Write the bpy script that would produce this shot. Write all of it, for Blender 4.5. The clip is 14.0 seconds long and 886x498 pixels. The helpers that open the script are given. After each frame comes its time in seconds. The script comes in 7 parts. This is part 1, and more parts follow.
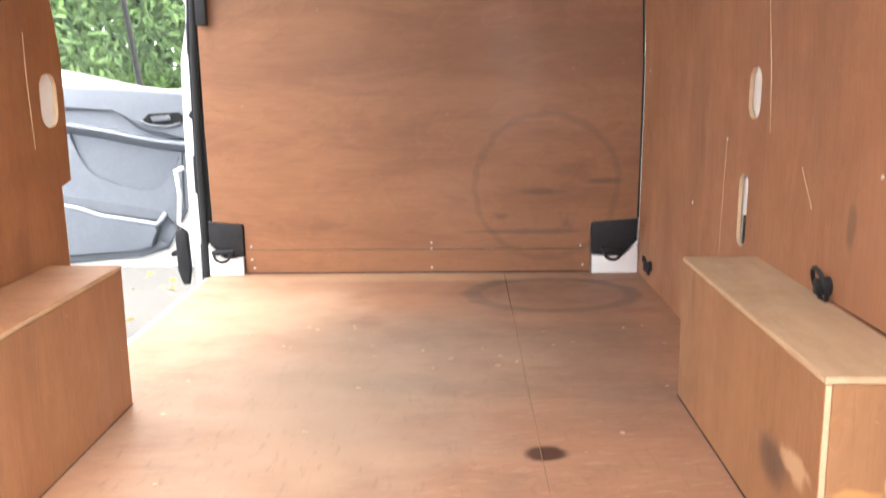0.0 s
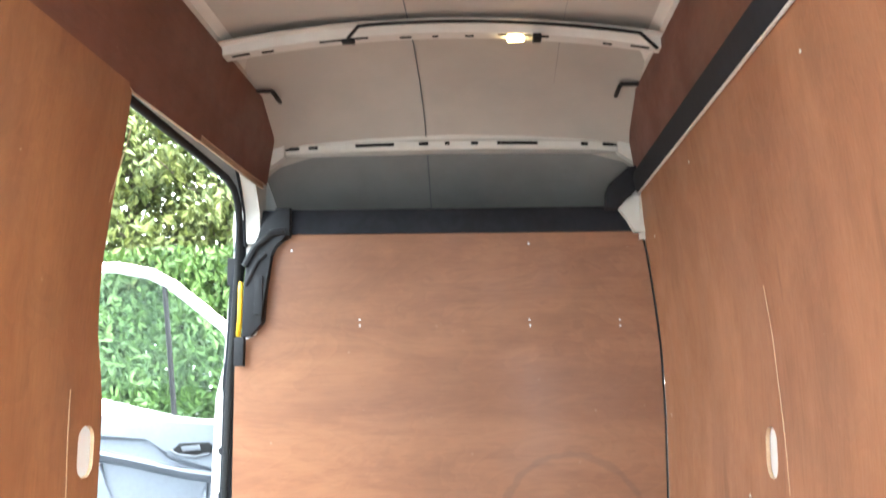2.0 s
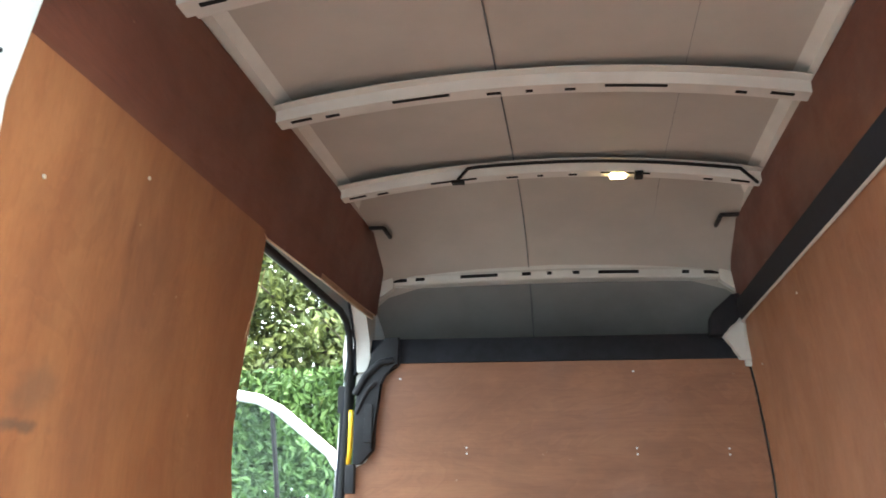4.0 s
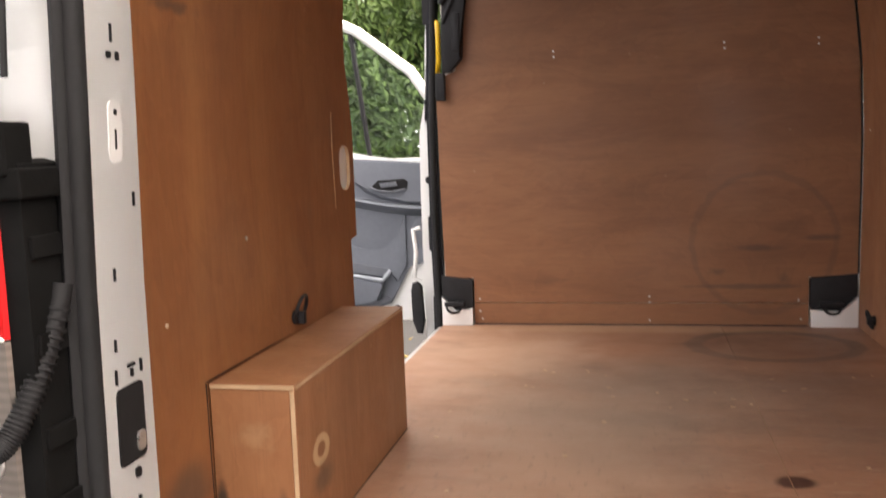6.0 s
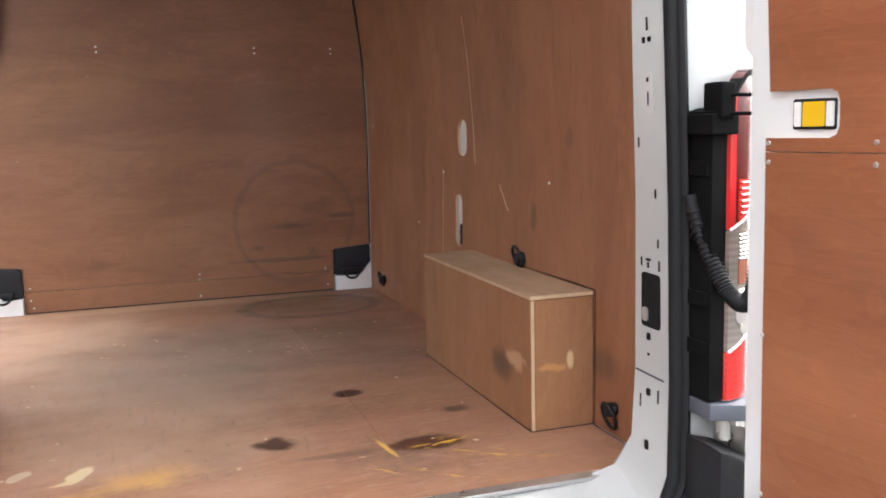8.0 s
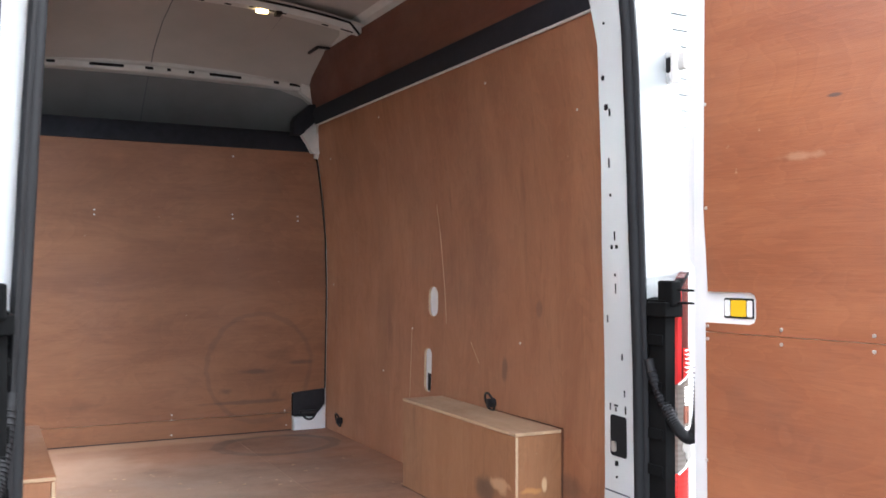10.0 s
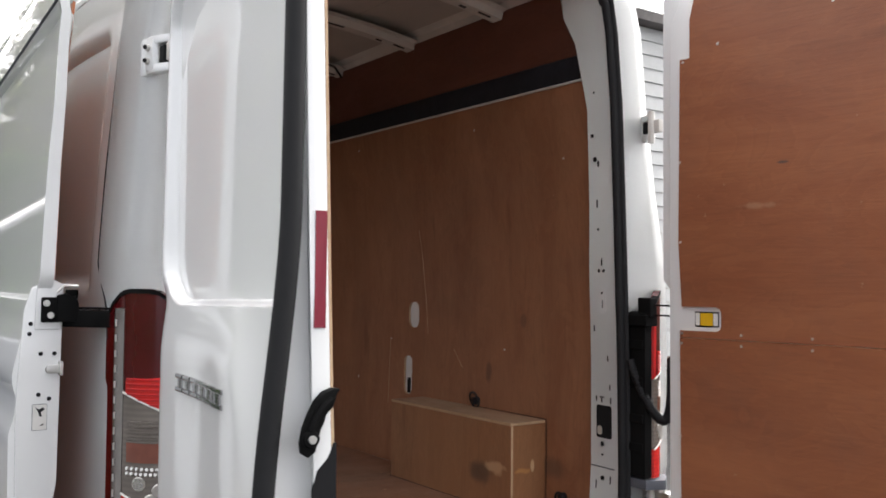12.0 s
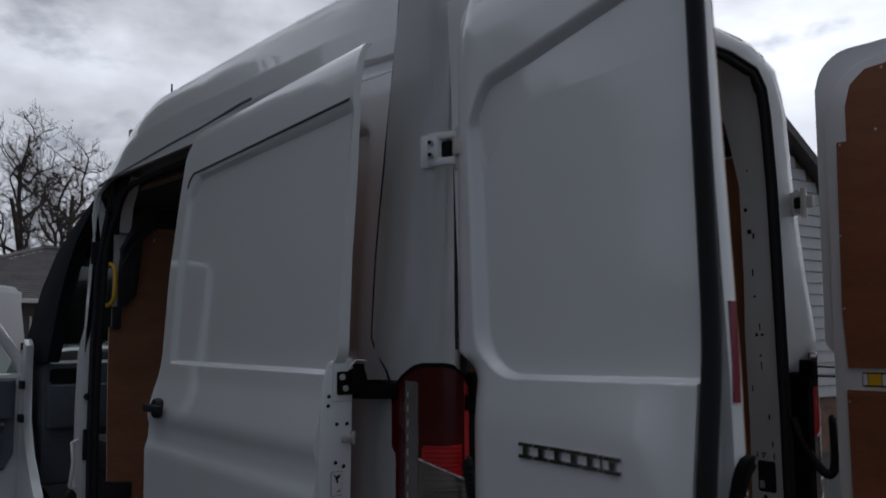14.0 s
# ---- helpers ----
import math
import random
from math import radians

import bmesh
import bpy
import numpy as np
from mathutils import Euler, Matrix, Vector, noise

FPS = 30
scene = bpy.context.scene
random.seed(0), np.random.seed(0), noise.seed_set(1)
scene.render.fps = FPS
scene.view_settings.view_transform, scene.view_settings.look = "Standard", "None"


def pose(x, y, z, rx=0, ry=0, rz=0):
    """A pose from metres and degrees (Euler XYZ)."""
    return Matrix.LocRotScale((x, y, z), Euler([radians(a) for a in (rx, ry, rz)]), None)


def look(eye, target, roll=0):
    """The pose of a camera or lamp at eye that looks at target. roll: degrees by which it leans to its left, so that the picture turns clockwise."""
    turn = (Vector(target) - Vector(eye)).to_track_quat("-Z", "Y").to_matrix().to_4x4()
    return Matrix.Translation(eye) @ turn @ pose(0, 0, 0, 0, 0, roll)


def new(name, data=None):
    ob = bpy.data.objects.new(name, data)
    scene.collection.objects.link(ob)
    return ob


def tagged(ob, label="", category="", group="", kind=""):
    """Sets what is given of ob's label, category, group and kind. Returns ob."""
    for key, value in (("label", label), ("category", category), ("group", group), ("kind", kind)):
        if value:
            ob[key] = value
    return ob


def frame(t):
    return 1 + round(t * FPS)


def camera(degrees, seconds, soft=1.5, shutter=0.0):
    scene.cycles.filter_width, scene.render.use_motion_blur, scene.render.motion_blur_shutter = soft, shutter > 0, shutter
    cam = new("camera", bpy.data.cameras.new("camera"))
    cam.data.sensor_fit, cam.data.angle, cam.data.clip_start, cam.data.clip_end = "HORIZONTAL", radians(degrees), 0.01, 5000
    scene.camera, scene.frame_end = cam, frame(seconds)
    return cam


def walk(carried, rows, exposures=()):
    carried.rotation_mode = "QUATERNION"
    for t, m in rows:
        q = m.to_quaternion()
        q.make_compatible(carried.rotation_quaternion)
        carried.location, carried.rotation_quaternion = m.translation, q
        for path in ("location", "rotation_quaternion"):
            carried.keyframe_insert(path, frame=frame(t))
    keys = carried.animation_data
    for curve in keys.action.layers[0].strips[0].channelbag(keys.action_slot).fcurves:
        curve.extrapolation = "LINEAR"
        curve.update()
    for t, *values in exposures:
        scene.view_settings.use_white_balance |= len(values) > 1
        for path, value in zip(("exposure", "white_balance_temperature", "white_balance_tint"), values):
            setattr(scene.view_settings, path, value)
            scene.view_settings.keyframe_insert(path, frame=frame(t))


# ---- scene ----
cam = camera(52.2, 14.0, 1.6, 0.3)
PATH = [
    (0, (0.148, -0.695, 1.512), (0.102, 1.267, 1.124), -0.7),
    (0.5, (0.155, -0.718, 1.553), (0.086, 1.274, 1.385), -0.8),
    (1, (0.164, -0.734, 1.58), (0.073, 1.263, 1.583), -0.7),
    (1.5, (0.173, -0.751, 1.601), (0.077, 1.241, 1.754), -0.5),
    (2, (0.174, -0.775, 1.621), (0.066, 1.2, 1.915), -0.1),
    (2.2, (0.198, -0.786, 1.614), (0.076, 1.174, 1.995), 0.3),
    (4.3, (0.084, -0.929, 1.655), (-0.287, 0.96, 2.2), 0.0),
    (4.5, (0.071, -0.941, 1.651), (-0.362, 0.961, 2.093), -0.5),
    (5, (0.0, -0.952, 1.604), (-0.472, 0.981, 1.8), -1.3),
    (5.5, (-0.031, -0.988, 1.567), (-0.492, 0.958, 1.545), -1.2),
    (6, (-0.034, -1.007, 1.513), (-0.453, 0.935, 1.279), -2.1),
    (6.5, (-0.036, -1.105, 1.475), (-0.277, 0.848, 1.117), -2.2),
    (7, (-0.049, -1.228, 1.472), (-0.002, 0.736, 1.097), -1.5),
    (7.5, (-0.095, -1.342, 1.474), (0.243, 0.605, 1.171), -1.0),
    (8, (-0.242, -1.466, 1.486), (0.392, 0.412, 1.22), -1.4),
    (8.5, (-0.376, -1.552, 1.493), (0.374, 0.287, 1.261), 0.5),
    (9, (-0.527, -1.691, 1.54), (0.359, 0.101, 1.476), 1.1),
    (9.2, (-0.58, -1.749, 1.566), (0.302, 0.045, 1.567), 0.4),
    (11.3, (-1.338, -2.112, 1.602), (-0.346, -0.376, 1.656), -0.0),
    (11.5, (-1.398, -2.144, 1.603), (-0.379, -0.423, 1.638), 0.1),
    (12, (-1.595, -2.163, 1.606), (-0.444, -0.529, 1.681), 0.5),
    (12.5, (-1.868, -2.162, 1.637), (-0.647, -0.592, 1.847), 0.1),
    (13, (-2.086, -2.172, 1.649), (-0.894, -0.596, 1.955), 0.1),
    (13.5, (-2.276, -2.108, 1.664), (-1.115, -0.507, 1.955), 0.1),
    (14, (-2.39, -1.869, 1.661), (-1.173, -0.293, 1.849), -0.2),
]
EXPOSURES = [(0.0, 2.35, 6500, 11), (0.5, 2.12, 6900, 12), (1.0, 2.14, 7100, 16), (1.5, 2.62, 6500, 9), (2.2, 3.0, 5700, 0), (4.3, 1.9, 5700, 0), (4.5, 1.58, 5800, 1), (5.0, 0.82, 6600, 12), (5.5, 1.02, 6900, 14), (6.0, 0.97, 7100, 18), (6.5, 1.05, 7100, 19), (7.0, 1.5, 7000, 14), (7.5, 1.42, 6500, 12), (8.0, 1.2, 6100, 12), (8.5, 1.1, 5900, 12), (9.2, 1.95, 5500, 9), (11.3, 0.1, 6200, 14), (12.0, -0.08, 6300, 14), (12.5, -0.33, 6400, 12), (13.0, -1.32, 6100, 12), (13.5, -2.33, 5750, 13), (14.0, -2.9, 5600, 14)]
walk(cam, [(t, look(eye, target, roll)) for t, eye, target, roll in PATH], EXPOSURES)

# ---- world, sun ----
SUN_AZ, SUN_EL = radians(58.0), radians(48.0)          # clockwise from +y, height
SUN_WAY = Vector((math.sin(SUN_AZ) * math.cos(SUN_EL), math.cos(SUN_AZ) * math.cos(SUN_EL), math.sin(SUN_EL)))
world = bpy.data.worlds.new("world")
scene.world = world
world.use_nodes = True
wn, wl = world.node_tree.nodes, world.node_tree.links
wn.clear()
w_out = wn.new("ShaderNodeOutputWorld")
w_bg = wn.new("ShaderNodeBackground")
w_sky = wn.new("ShaderNodeTexSky")
w_sky.sky_type, w_sky.sun_disc = "NISHITA", False
w_sky.sun_elevation, w_sky.sun_rotation = SUN_EL, SUN_AZ
w_co = wn.new("ShaderNodeTexCoord")
w_map = wn.new("ShaderNodeMapping")
w_map.inputs["Scale"].default_value = (1.6, 1.6, 3.2)
w_noise = wn.new("ShaderNodeTexNoise")
w_noise.inputs["Scale"].default_value, w_noise.inputs["Detail"].default_value, w_noise.inputs["Roughness"].default_value = 1.9, 7.0, 0.55
w_cover = wn.new("ShaderNodeValToRGB")
w_cover.color_ramp.elements[0].position, w_cover.color_ramp.elements[1].position = 0.27, 0.40
w_dot = wn.new("ShaderNodeVectorMath")
w_dot.operation = "DOT_PRODUCT"
w_dot.inputs[1].default_value = SUN_WAY
w_glow = wn.new("ShaderNodeMapRange")
w_glow.inputs["From Min"].default_value, w_glow.inputs["From Max"].default_value = -0.3, 1.0
w_glow.inputs["To Min"].default_value, w_glow.inputs["To Max"].default_value = 0.0, 1.0
w_pow = wn.new("ShaderNodeMath")
w_pow.operation = "POWER"
w_pow.inputs[1].default_value = 1.7
w_cloud = wn.new("ShaderNodeMix")
w_cloud.data_type = "RGBA"
w_cloud.inputs[6].default_value, w_cloud.inputs[7].default_value = (8.4, 8.7, 9.2, 1), (58, 56, 52, 1)
w_mix = wn.new("ShaderNodeMix")
w_mix.data_type = "RGBA"
wl.new(w_co.outputs["Generated"], w_map.inputs["Vector"])
wl.new(w_map.outputs["Vector"], w_noise.inputs["Vector"])
wl.new(w_noise.outputs["Fac"], w_cover.inputs["Fac"])
wl.new(w_co.outputs["Generated"], w_dot.inputs[0])
wl.new(w_dot.outputs["Value"], w_glow.inputs["Value"])
wl.new(w_glow.outputs["Result"], w_pow.inputs[0])
wl.new(w_pow.outputs["Value"], w_cloud.inputs[0])
w_soft = wn.new("ShaderNodeTexNoise")
w_soft.inputs["Scale"].default_value, w_soft.inputs["Detail"].default_value, w_soft.inputs["Roughness"].default_value = 2.6, 6.0, 0.55
w_far = wn.new("ShaderNodeMapRange")          # clouds opposite the sun are lit from the front
for key, v in (("From Min", 0.0), ("From Max", -0.75), ("To Min", 1.0), ("To Max", 1.45)):
    w_far.inputs[key].default_value = v
w_front = wn.new("ShaderNodeMath")
w_front.operation = "MULTIPLY"
w_shade = wn.new("ShaderNodeMapRange")
for key, v in (("From Min", 0.33), ("From Max", 0.66), ("To Min", 0.68), ("To Max", 1.42)):
    w_shade.inputs[key].default_value = v
w_lit = wn.new("ShaderNodeVectorMath")
w_lit.operation = "SCALE"
w_gap = wn.new("ShaderNodeVectorMath")
w_gap.operation = "DOT_PRODUCT"
w_gap.inputs[1].default_value = Vector((0.47, 0.80, 0.395)).normalized()
w_rag = wn.new("ShaderNodeMath")
w_rag.operation = "MULTIPLY_ADD"
w_rag.inputs[1].default_value = 0.03
w_hole = wn.new("ShaderNodeMapRange")
for key, v in (("From Min", 1.0105), ("From Max", 1.017), ("To Min", 1.0), ("To Max", 0.25)):
    w_hole.inputs[key].default_value = v
w_least = wn.new("ShaderNodeMath")
w_least.operation = "MINIMUM"
wl.new(w_map.outputs["Vector"], w_soft.inputs["Vector"])
wl.new(w_soft.outputs["Fac"], w_shade.inputs["Value"])
wl.new(w_co.outputs["Generated"], w_gap.inputs[0])
wl.new(w_soft.outputs["Fac"], w_rag.inputs[0])
wl.new(w_gap.outputs["Value"], w_rag.inputs[2])
wl.new(w_rag.outputs["Value"], w_hole.inputs["Value"])
wl.new(w_cover.outputs["Color"], w_least.inputs[0])
wl.new(w_hole.outputs["Result"], w_least.inputs[1])
wl.new(w_least.outputs["Value"], w_mix.inputs[0])
wl.new(w_sky.outputs["Color"], w_mix.inputs[6])
wl.new(w_cloud.outputs[2], w_lit.inputs[0])
wl.new(w_dot.outputs["Value"], w_far.inputs["Value"])
wl.new(w_shade.outputs["Result"], w_front.inputs[0])
wl.new(w_far.outputs["Result"], w_front.inputs[1])
wl.new(w_front.outputs["Value"], w_lit.inputs["Scale"])
wl.new(w_lit.outputs["Vector"], w_mix.inputs[7])
wl.new(w_mix.outputs[2], w_bg.inputs["Color"])
w_bg.inputs["Strength"].default_value = 0.12
wl.new(w_bg.outputs["Background"], w_out.inputs["Surface"])
sun = new("sun", bpy.data.lights.new("sun", "SUN"))
sun.data.energy, sun.data.angle, sun.data.color = 1.5, radians(30), (1.0, 0.95, 0.88)
sun.matrix_world = look(SUN_WAY * 30, (0, 0, 0))

# ---- materials ----


class Nodes:
    """A node material under construction."""

    def __init__(self, name, rough=0.6, metal=0.0, color=(0.5, 0.5, 0.5)):
        self.mat = bpy.data.materials.new(name)
        self.mat.use_nodes = True
        self.tree = self.mat.node_tree
        self.bsdf = self.tree.nodes["Principled BSDF"]
        self.bsdf.inputs["Roughness"].default_value = rough
        self.bsdf.inputs["Metallic"].default_value = metal
        self.bsdf.inputs["Base Color"].default_value = (*color, 1)

    def add(self, kind, **settings):
        n = self.tree.nodes.new(kind)
        for key, value in settings.items():
            n.inputs[key.replace("_", " ")].default_value = value
        return n

    def link(self, a, b):
        self.tree.links.new(a, b)

    def coords(self, scale=(1, 1, 1), kind="Object"):
        co = self.add("ShaderNodeTexCoord")
        mp = self.add("ShaderNodeMapping")
        mp.inputs["Scale"].default_value = scale
        self.link(co.outputs[kind], mp.inputs["Vector"])
        return mp.outputs["Vector"]

    def noise(self, vec, scale, detail=4.0, rough=0.55, distort=0.0):
        n = self.add("ShaderNodeTexNoise", Scale=scale, Detail=detail, Roughness=rough, Distortion=distort)
        self.link(vec, n.inputs["Vector"])
        return n.outputs["Fac"]

    def ramp(self, fac, stops):
        r = self.add("ShaderNodeValToRGB")
        e = r.color_ramp.elements
        while len(e) < len(stops):
            e.new(0.5)
        for el, (p, c) in zip(e, stops):
            el.position, el.color = p, (*c, 1) if len(c) == 3 else c
        self.link(fac, r.inputs["Fac"])
        return r.outputs["Color"]

    def mix(self, fac, a, b, mode="MIX"):
        m = self.add("ShaderNodeMix")
        m.data_type, m.blend_type = "RGBA", mode
        for sock, value in ((m.inputs[0], fac), (m.inputs[6], a), (m.inputs[7], b)):
            if isinstance(value, (int, float)):
                sock.default_value = value
            elif isinstance(value, tuple):
                sock.default_value = (*value, 1)
            else:
                self.link(value, sock)
        return m.outputs[2]

    def maths(self, op, a, b=0.0, clamp=False):
        m = self.add("ShaderNodeMath")
        m.operation, m.use_clamp = op, clamp
        for sock, value in ((m.inputs[0], a), (m.inputs[1], b)):
            if isinstance(value, (int, float)):
                sock.default_value = value
            else:
                self.link(value, sock)
        return m.outputs[0]

    def span(self, value, lo, hi, a=0.0, b=1.0):
        m = self.add("ShaderNodeMapRange")
        m.interpolation_type = "SMOOTHSTEP"
        for key, v in (("From Min", lo), ("From Max", hi), ("To Min", a), ("To Max", b)):
            m.inputs[key].default_value = v
        self.link(value, m.inputs["Value"])
        return m.outputs["Result"]

    def bump(self, height, strength=0.2, distance=0.01):
        b = self.add("ShaderNodeBump", Strength=strength, Distance=distance)
        self.link(height, b.inputs["Height"])
        self.link(b.outputs["Normal"], self.bsdf.inputs["Normal"])

    def color(self, c):
        self.link(c, self.bsdf.inputs["Base Color"])

    def rough(self, r):
        self.link(r, self.bsdf.inputs["Roughness"])


def spot(n, centre, radii, soft=0.3, wobble=0.35, scale=9.0, ring=0.0, angle=0.0, grit=0.0):
    """A mask, 1 inside an uneven ellipsoid patch (ring > 0: only a rim of that relative width)."""
    co = n.add("ShaderNodeTexCoord").outputs["Object"]
    warp = n.add("ShaderNodeTexNoise", Scale=scale, Detail=4.0)
    n.link(co, warp.inputs["Vector"])
    sub = n.add("ShaderNodeVectorMath")
    sub.operation = "SUBTRACT"
    n.link(co, sub.inputs[0])
    sub.inputs[1].default_value = centre
    turn = n.add("ShaderNodeVectorRotate")
    turn.rotation_type = "Z_AXIS"
    turn.inputs["Angle"].default_value = -radians(angle)
    n.link(sub.outputs[0], turn.inputs["Vector"])
    div = n.add("ShaderNodeVectorMath")
    div.operation = "DIVIDE"
    n.link(turn.outputs[0], div.inputs[0])
    div.inputs[1].default_value = radii
    length = n.add("ShaderNodeVectorMath")
    length.operation = "LENGTH"
    n.link(div.outputs[0], length.inputs[0])
    d = n.maths("ADD", length.outputs["Value"], n.maths("MULTIPLY", n.maths("SUBTRACT", warp.outputs["Fac"], 0.5), 2 * wobble))
    if ring:
        d = n.maths("ABSOLUTE", n.maths("SUBTRACT", d, 1.0))
        return n.span(d, ring * 0.4, ring, 1.0, 0.0)
    inside = n.span(d, 1 - soft, 1 + soft * 0.3, 1.0, 0.0)
    if grit:
        long = n.add("ShaderNodeMapping")
        long.inputs["Scale"].default_value = (11, 52, 11)
        n.link(turn.outputs[0], long.inputs["Vector"])
        inside = n.maths("MULTIPLY", inside, n.span(n.noise(long.outputs["Vector"], 1.0, 5, 0.65), grit, grit + 0.10))
    return inside


def plywood(name, grain="z", light=(0.50, 0.28, 0.145), dark=(0.33, 0.165, 0.078), marks=(), grime=0.3, rough=0.5):
    """Lining plywood. grain: the axis along which it runs; marks: (mask settings, colour, strength)."""
    n = Nodes(name, rough)
    fine = {"x": (1.2, 26, 26), "y": (26, 1.2, 26), "z": (26, 26, 1.2)}[grain]
    broad = {"x": (0.9, 4, 4), "y": (4, 0.9, 4), "z": (4, 4, 0.9)}[grain]
    vec, wide = n.coords(fine), n.coords(broad)
    fibre = n.noise(vec, 4.0, 6, 0.62, 0.4)
    figure = n.noise(wide, 1.5, 7, 0.66, 0.8)
    streak = n.noise(wide, 6.0, 5, 0.65, 1.2)
    base = n.mix(n.span(figure, 0.25, 0.75), dark, light)
    # rotary-cut veneer: uneven wavy bands that follow the growth rings
    rings = n.noise(n.coords(tuple((0.75 if k == "xyz".index(grain) else 0.42) * c for k, c in enumerate(broad))), 1.9, 3.5, 0.55, 1.1)
    band = n.maths("FRACT", n.maths("MULTIPLY", rings, 13.0))
    edge = n.maths("MULTIPLY", n.span(band, 0.55, 0.93), n.span(band, 0.94, 1.0, 1.0, 0.0))
    base = n.mix(n.maths("MULTIPLY", edge, 0.10), base, tuple(c * 0.62 for c in dark))
    base = n.mix(n.maths("MULTIPLY", n.span(band, 0.02, 0.30, 1.0, 0.0), 0.10), base, tuple(min(1, c * 1.25) for c in light))
    base = n.mix(n.maths("MULTIPLY", n.span(streak, 0.50, 0.78), 0.20), base, tuple(c * 0.62 for c in dark))
    base = n.mix(n.maths("MULTIPLY", n.span(fibre, 0.46, 0.76), 0.20), base, tuple(c * 0.55 for c in dark))
    fleck = n.noise(n.coords(tuple(2.4 * c for c in fine)), 2.6, 2, 0.5)
    base = n.mix(n.maths("MULTIPLY", n.span(fleck, 0.62, 0.72), 0.16), base, tuple(c * 0.45 for c in dark))
    cloud = n.noise(n.coords((1, 1, 1)), 5.5, 6, 0.7)
    base = n.mix(n.maths("MULTIPLY", n.span(cloud, 0.52, 0.72), 0.18), base, tuple(min(1, c * 1.35) for c in light))
    dirt = n.noise(n.coords((1, 1, 1)), 2.2, 7, 0.68)
    base = n.mix(n.maths("MULTIPLY", n.span(dirt, 0.48, 0.74), grime), base, (0.115, 0.078, 0.060))
    # broad soft clouds of paler and darker veneer
    tone = n.noise(n.coords(tuple(0.22 * c for c in broad)), 1.6, 3, 0.5, 0.6)
    base = n.mix(n.maths("MULTIPLY", n.span(tone, 0.50, 0.72), 0.42), base, tuple(c * 0.72 for c in dark))
    base = n.mix(n.maths("MULTIPLY", n.span(tone, 0.28, 0.48, 1.0, 0.0), 0.35), base, tuple(min(1, c * 1.22) for c in light))
    knots = n.noise(n.coords(tuple(0.35 * c for c in broad)), 6.5, 3, 0.5)
    base = n.mix(n.maths("MULTIPLY", n.span(knots, 0.66, 0.76), 0.35), base, tuple(c * 0.5 for c in dark))
    pale = n.noise(n.coords((1, 1, 1)), 38, 3, 0.5)
    base = n.mix(n.maths("MULTIPLY", n.span(pale, 0.74, 0.8), 0.5), base, (0.45, 0.32, 0.21))
    for mask, color, strength in marks:
        m = spot(n, **mask)
        base = n.mix(n.maths("MULTIPLY", m, strength), base, tuple(0.72 * c for c in color))
    n.color(base)
    n.rough(n.span(dirt, 0.3, 0.7, rough - 0.09, rough + 0.12))
    n.bump(n.maths("ADD", fibre, n.maths("MULTIPLY", figure, 0.6)), 0.16, 0.004)
    return n.mat


def plain(name, color, rough=0.5, metal=0.0, grain=0.12, scale=14.0, bump=0.0, coat=0.0, vary=1.0):
    """A paint, plastic or metal with slight unevenness at two scales."""
    n = Nodes(name, rough, metal, color)
    vec = n.coords()
    a, b = n.noise(vec, scale, 5, 0.6), n.noise(vec, scale * 0.17, 4, 0.6)
    v = n.maths("ADD", n.maths("MULTIPLY", a, 0.5), n.maths("MULTIPLY", b, 0.5))
    n.color(n.mix(n.span(v, 0.35, 0.65), tuple(c * (1 - grain) for c in color), tuple(min(1, c * (1 + grain * 0.6)) for c in color)))
    n.rough(n.span(v, 0.3, 0.7, max(0.02, rough - 0.06 * vary), rough + 0.08 * vary))
    if bump:
        n.bump(a, bump, 0.004)
    if max(color) < 0.06:
        n.bsdf.inputs["Specular IOR Level"].default_value = 0.22
    if coat:
        n.bsdf.inputs["Coat Weight"].default_value = coat
        n.bsdf.inputs["Coat Roughness"].default_value = 0.035
        n.bsdf.inputs["Coat IOR"].default_value = 1.6
    return n.mat


def lens_plastic(name, color, rough=0.12, ribs=0.0, coat=0.5):
    """Glossy lamp plastic, with moulded ribs below the surface where asked."""
    n = Nodes(name, rough, 0.0, color)
    cloud = n.noise(n.coords(), 9, 4, 0.6)
    shade = n.mix(n.span(cloud, 0.3, 0.7), tuple(c * 0.72 for c in color), color)
    if ribs:
        wave = n.add("ShaderNodeTexWave", Scale=22.0, Distortion=0.6)
        wave.bands_direction = "Z"
        n.link(n.coords(), wave.inputs["Vector"])
        shade = n.mix(n.maths("MULTIPLY", wave.outputs["Fac"], ribs), shade, tuple(c * 0.42 for c in color))
    n.color(shade)
    n.bsdf.inputs["Coat Weight"].default_value = coat
    n.bsdf.inputs["Coat Roughness"].default_value = 0.04
    return n.mat


def clear_glass(name, tint=(0.9, 0.95, 0.93)):
    n = Nodes(name, 0.02, 0.0, tint)
    n.bsdf.inputs["Transmission Weight"].default_value = 1.0
    n.bsdf.inputs["IOR"].default_value = 1.02
    out = n.tree.nodes["Material Output"]
    see, gloss, mixer = n.add("ShaderNodeBsdfTransparent"), n.add("ShaderNodeBsdfGlossy", Roughness=0.03), n.add("ShaderNodeMixShader")
    see.inputs["Color"].default_value = (*tint, 1)
    fres = n.add("ShaderNodeFresnel", IOR=1.22)
    n.link(fres.outputs["Fac"], mixer.inputs["Fac"])
    n.link(see.outputs[0], mixer.inputs[1])
    n.link(gloss.outputs[0], mixer.inputs[2])
    n.link(mixer.outputs[0], out.inputs["Surface"])
    return n.mat


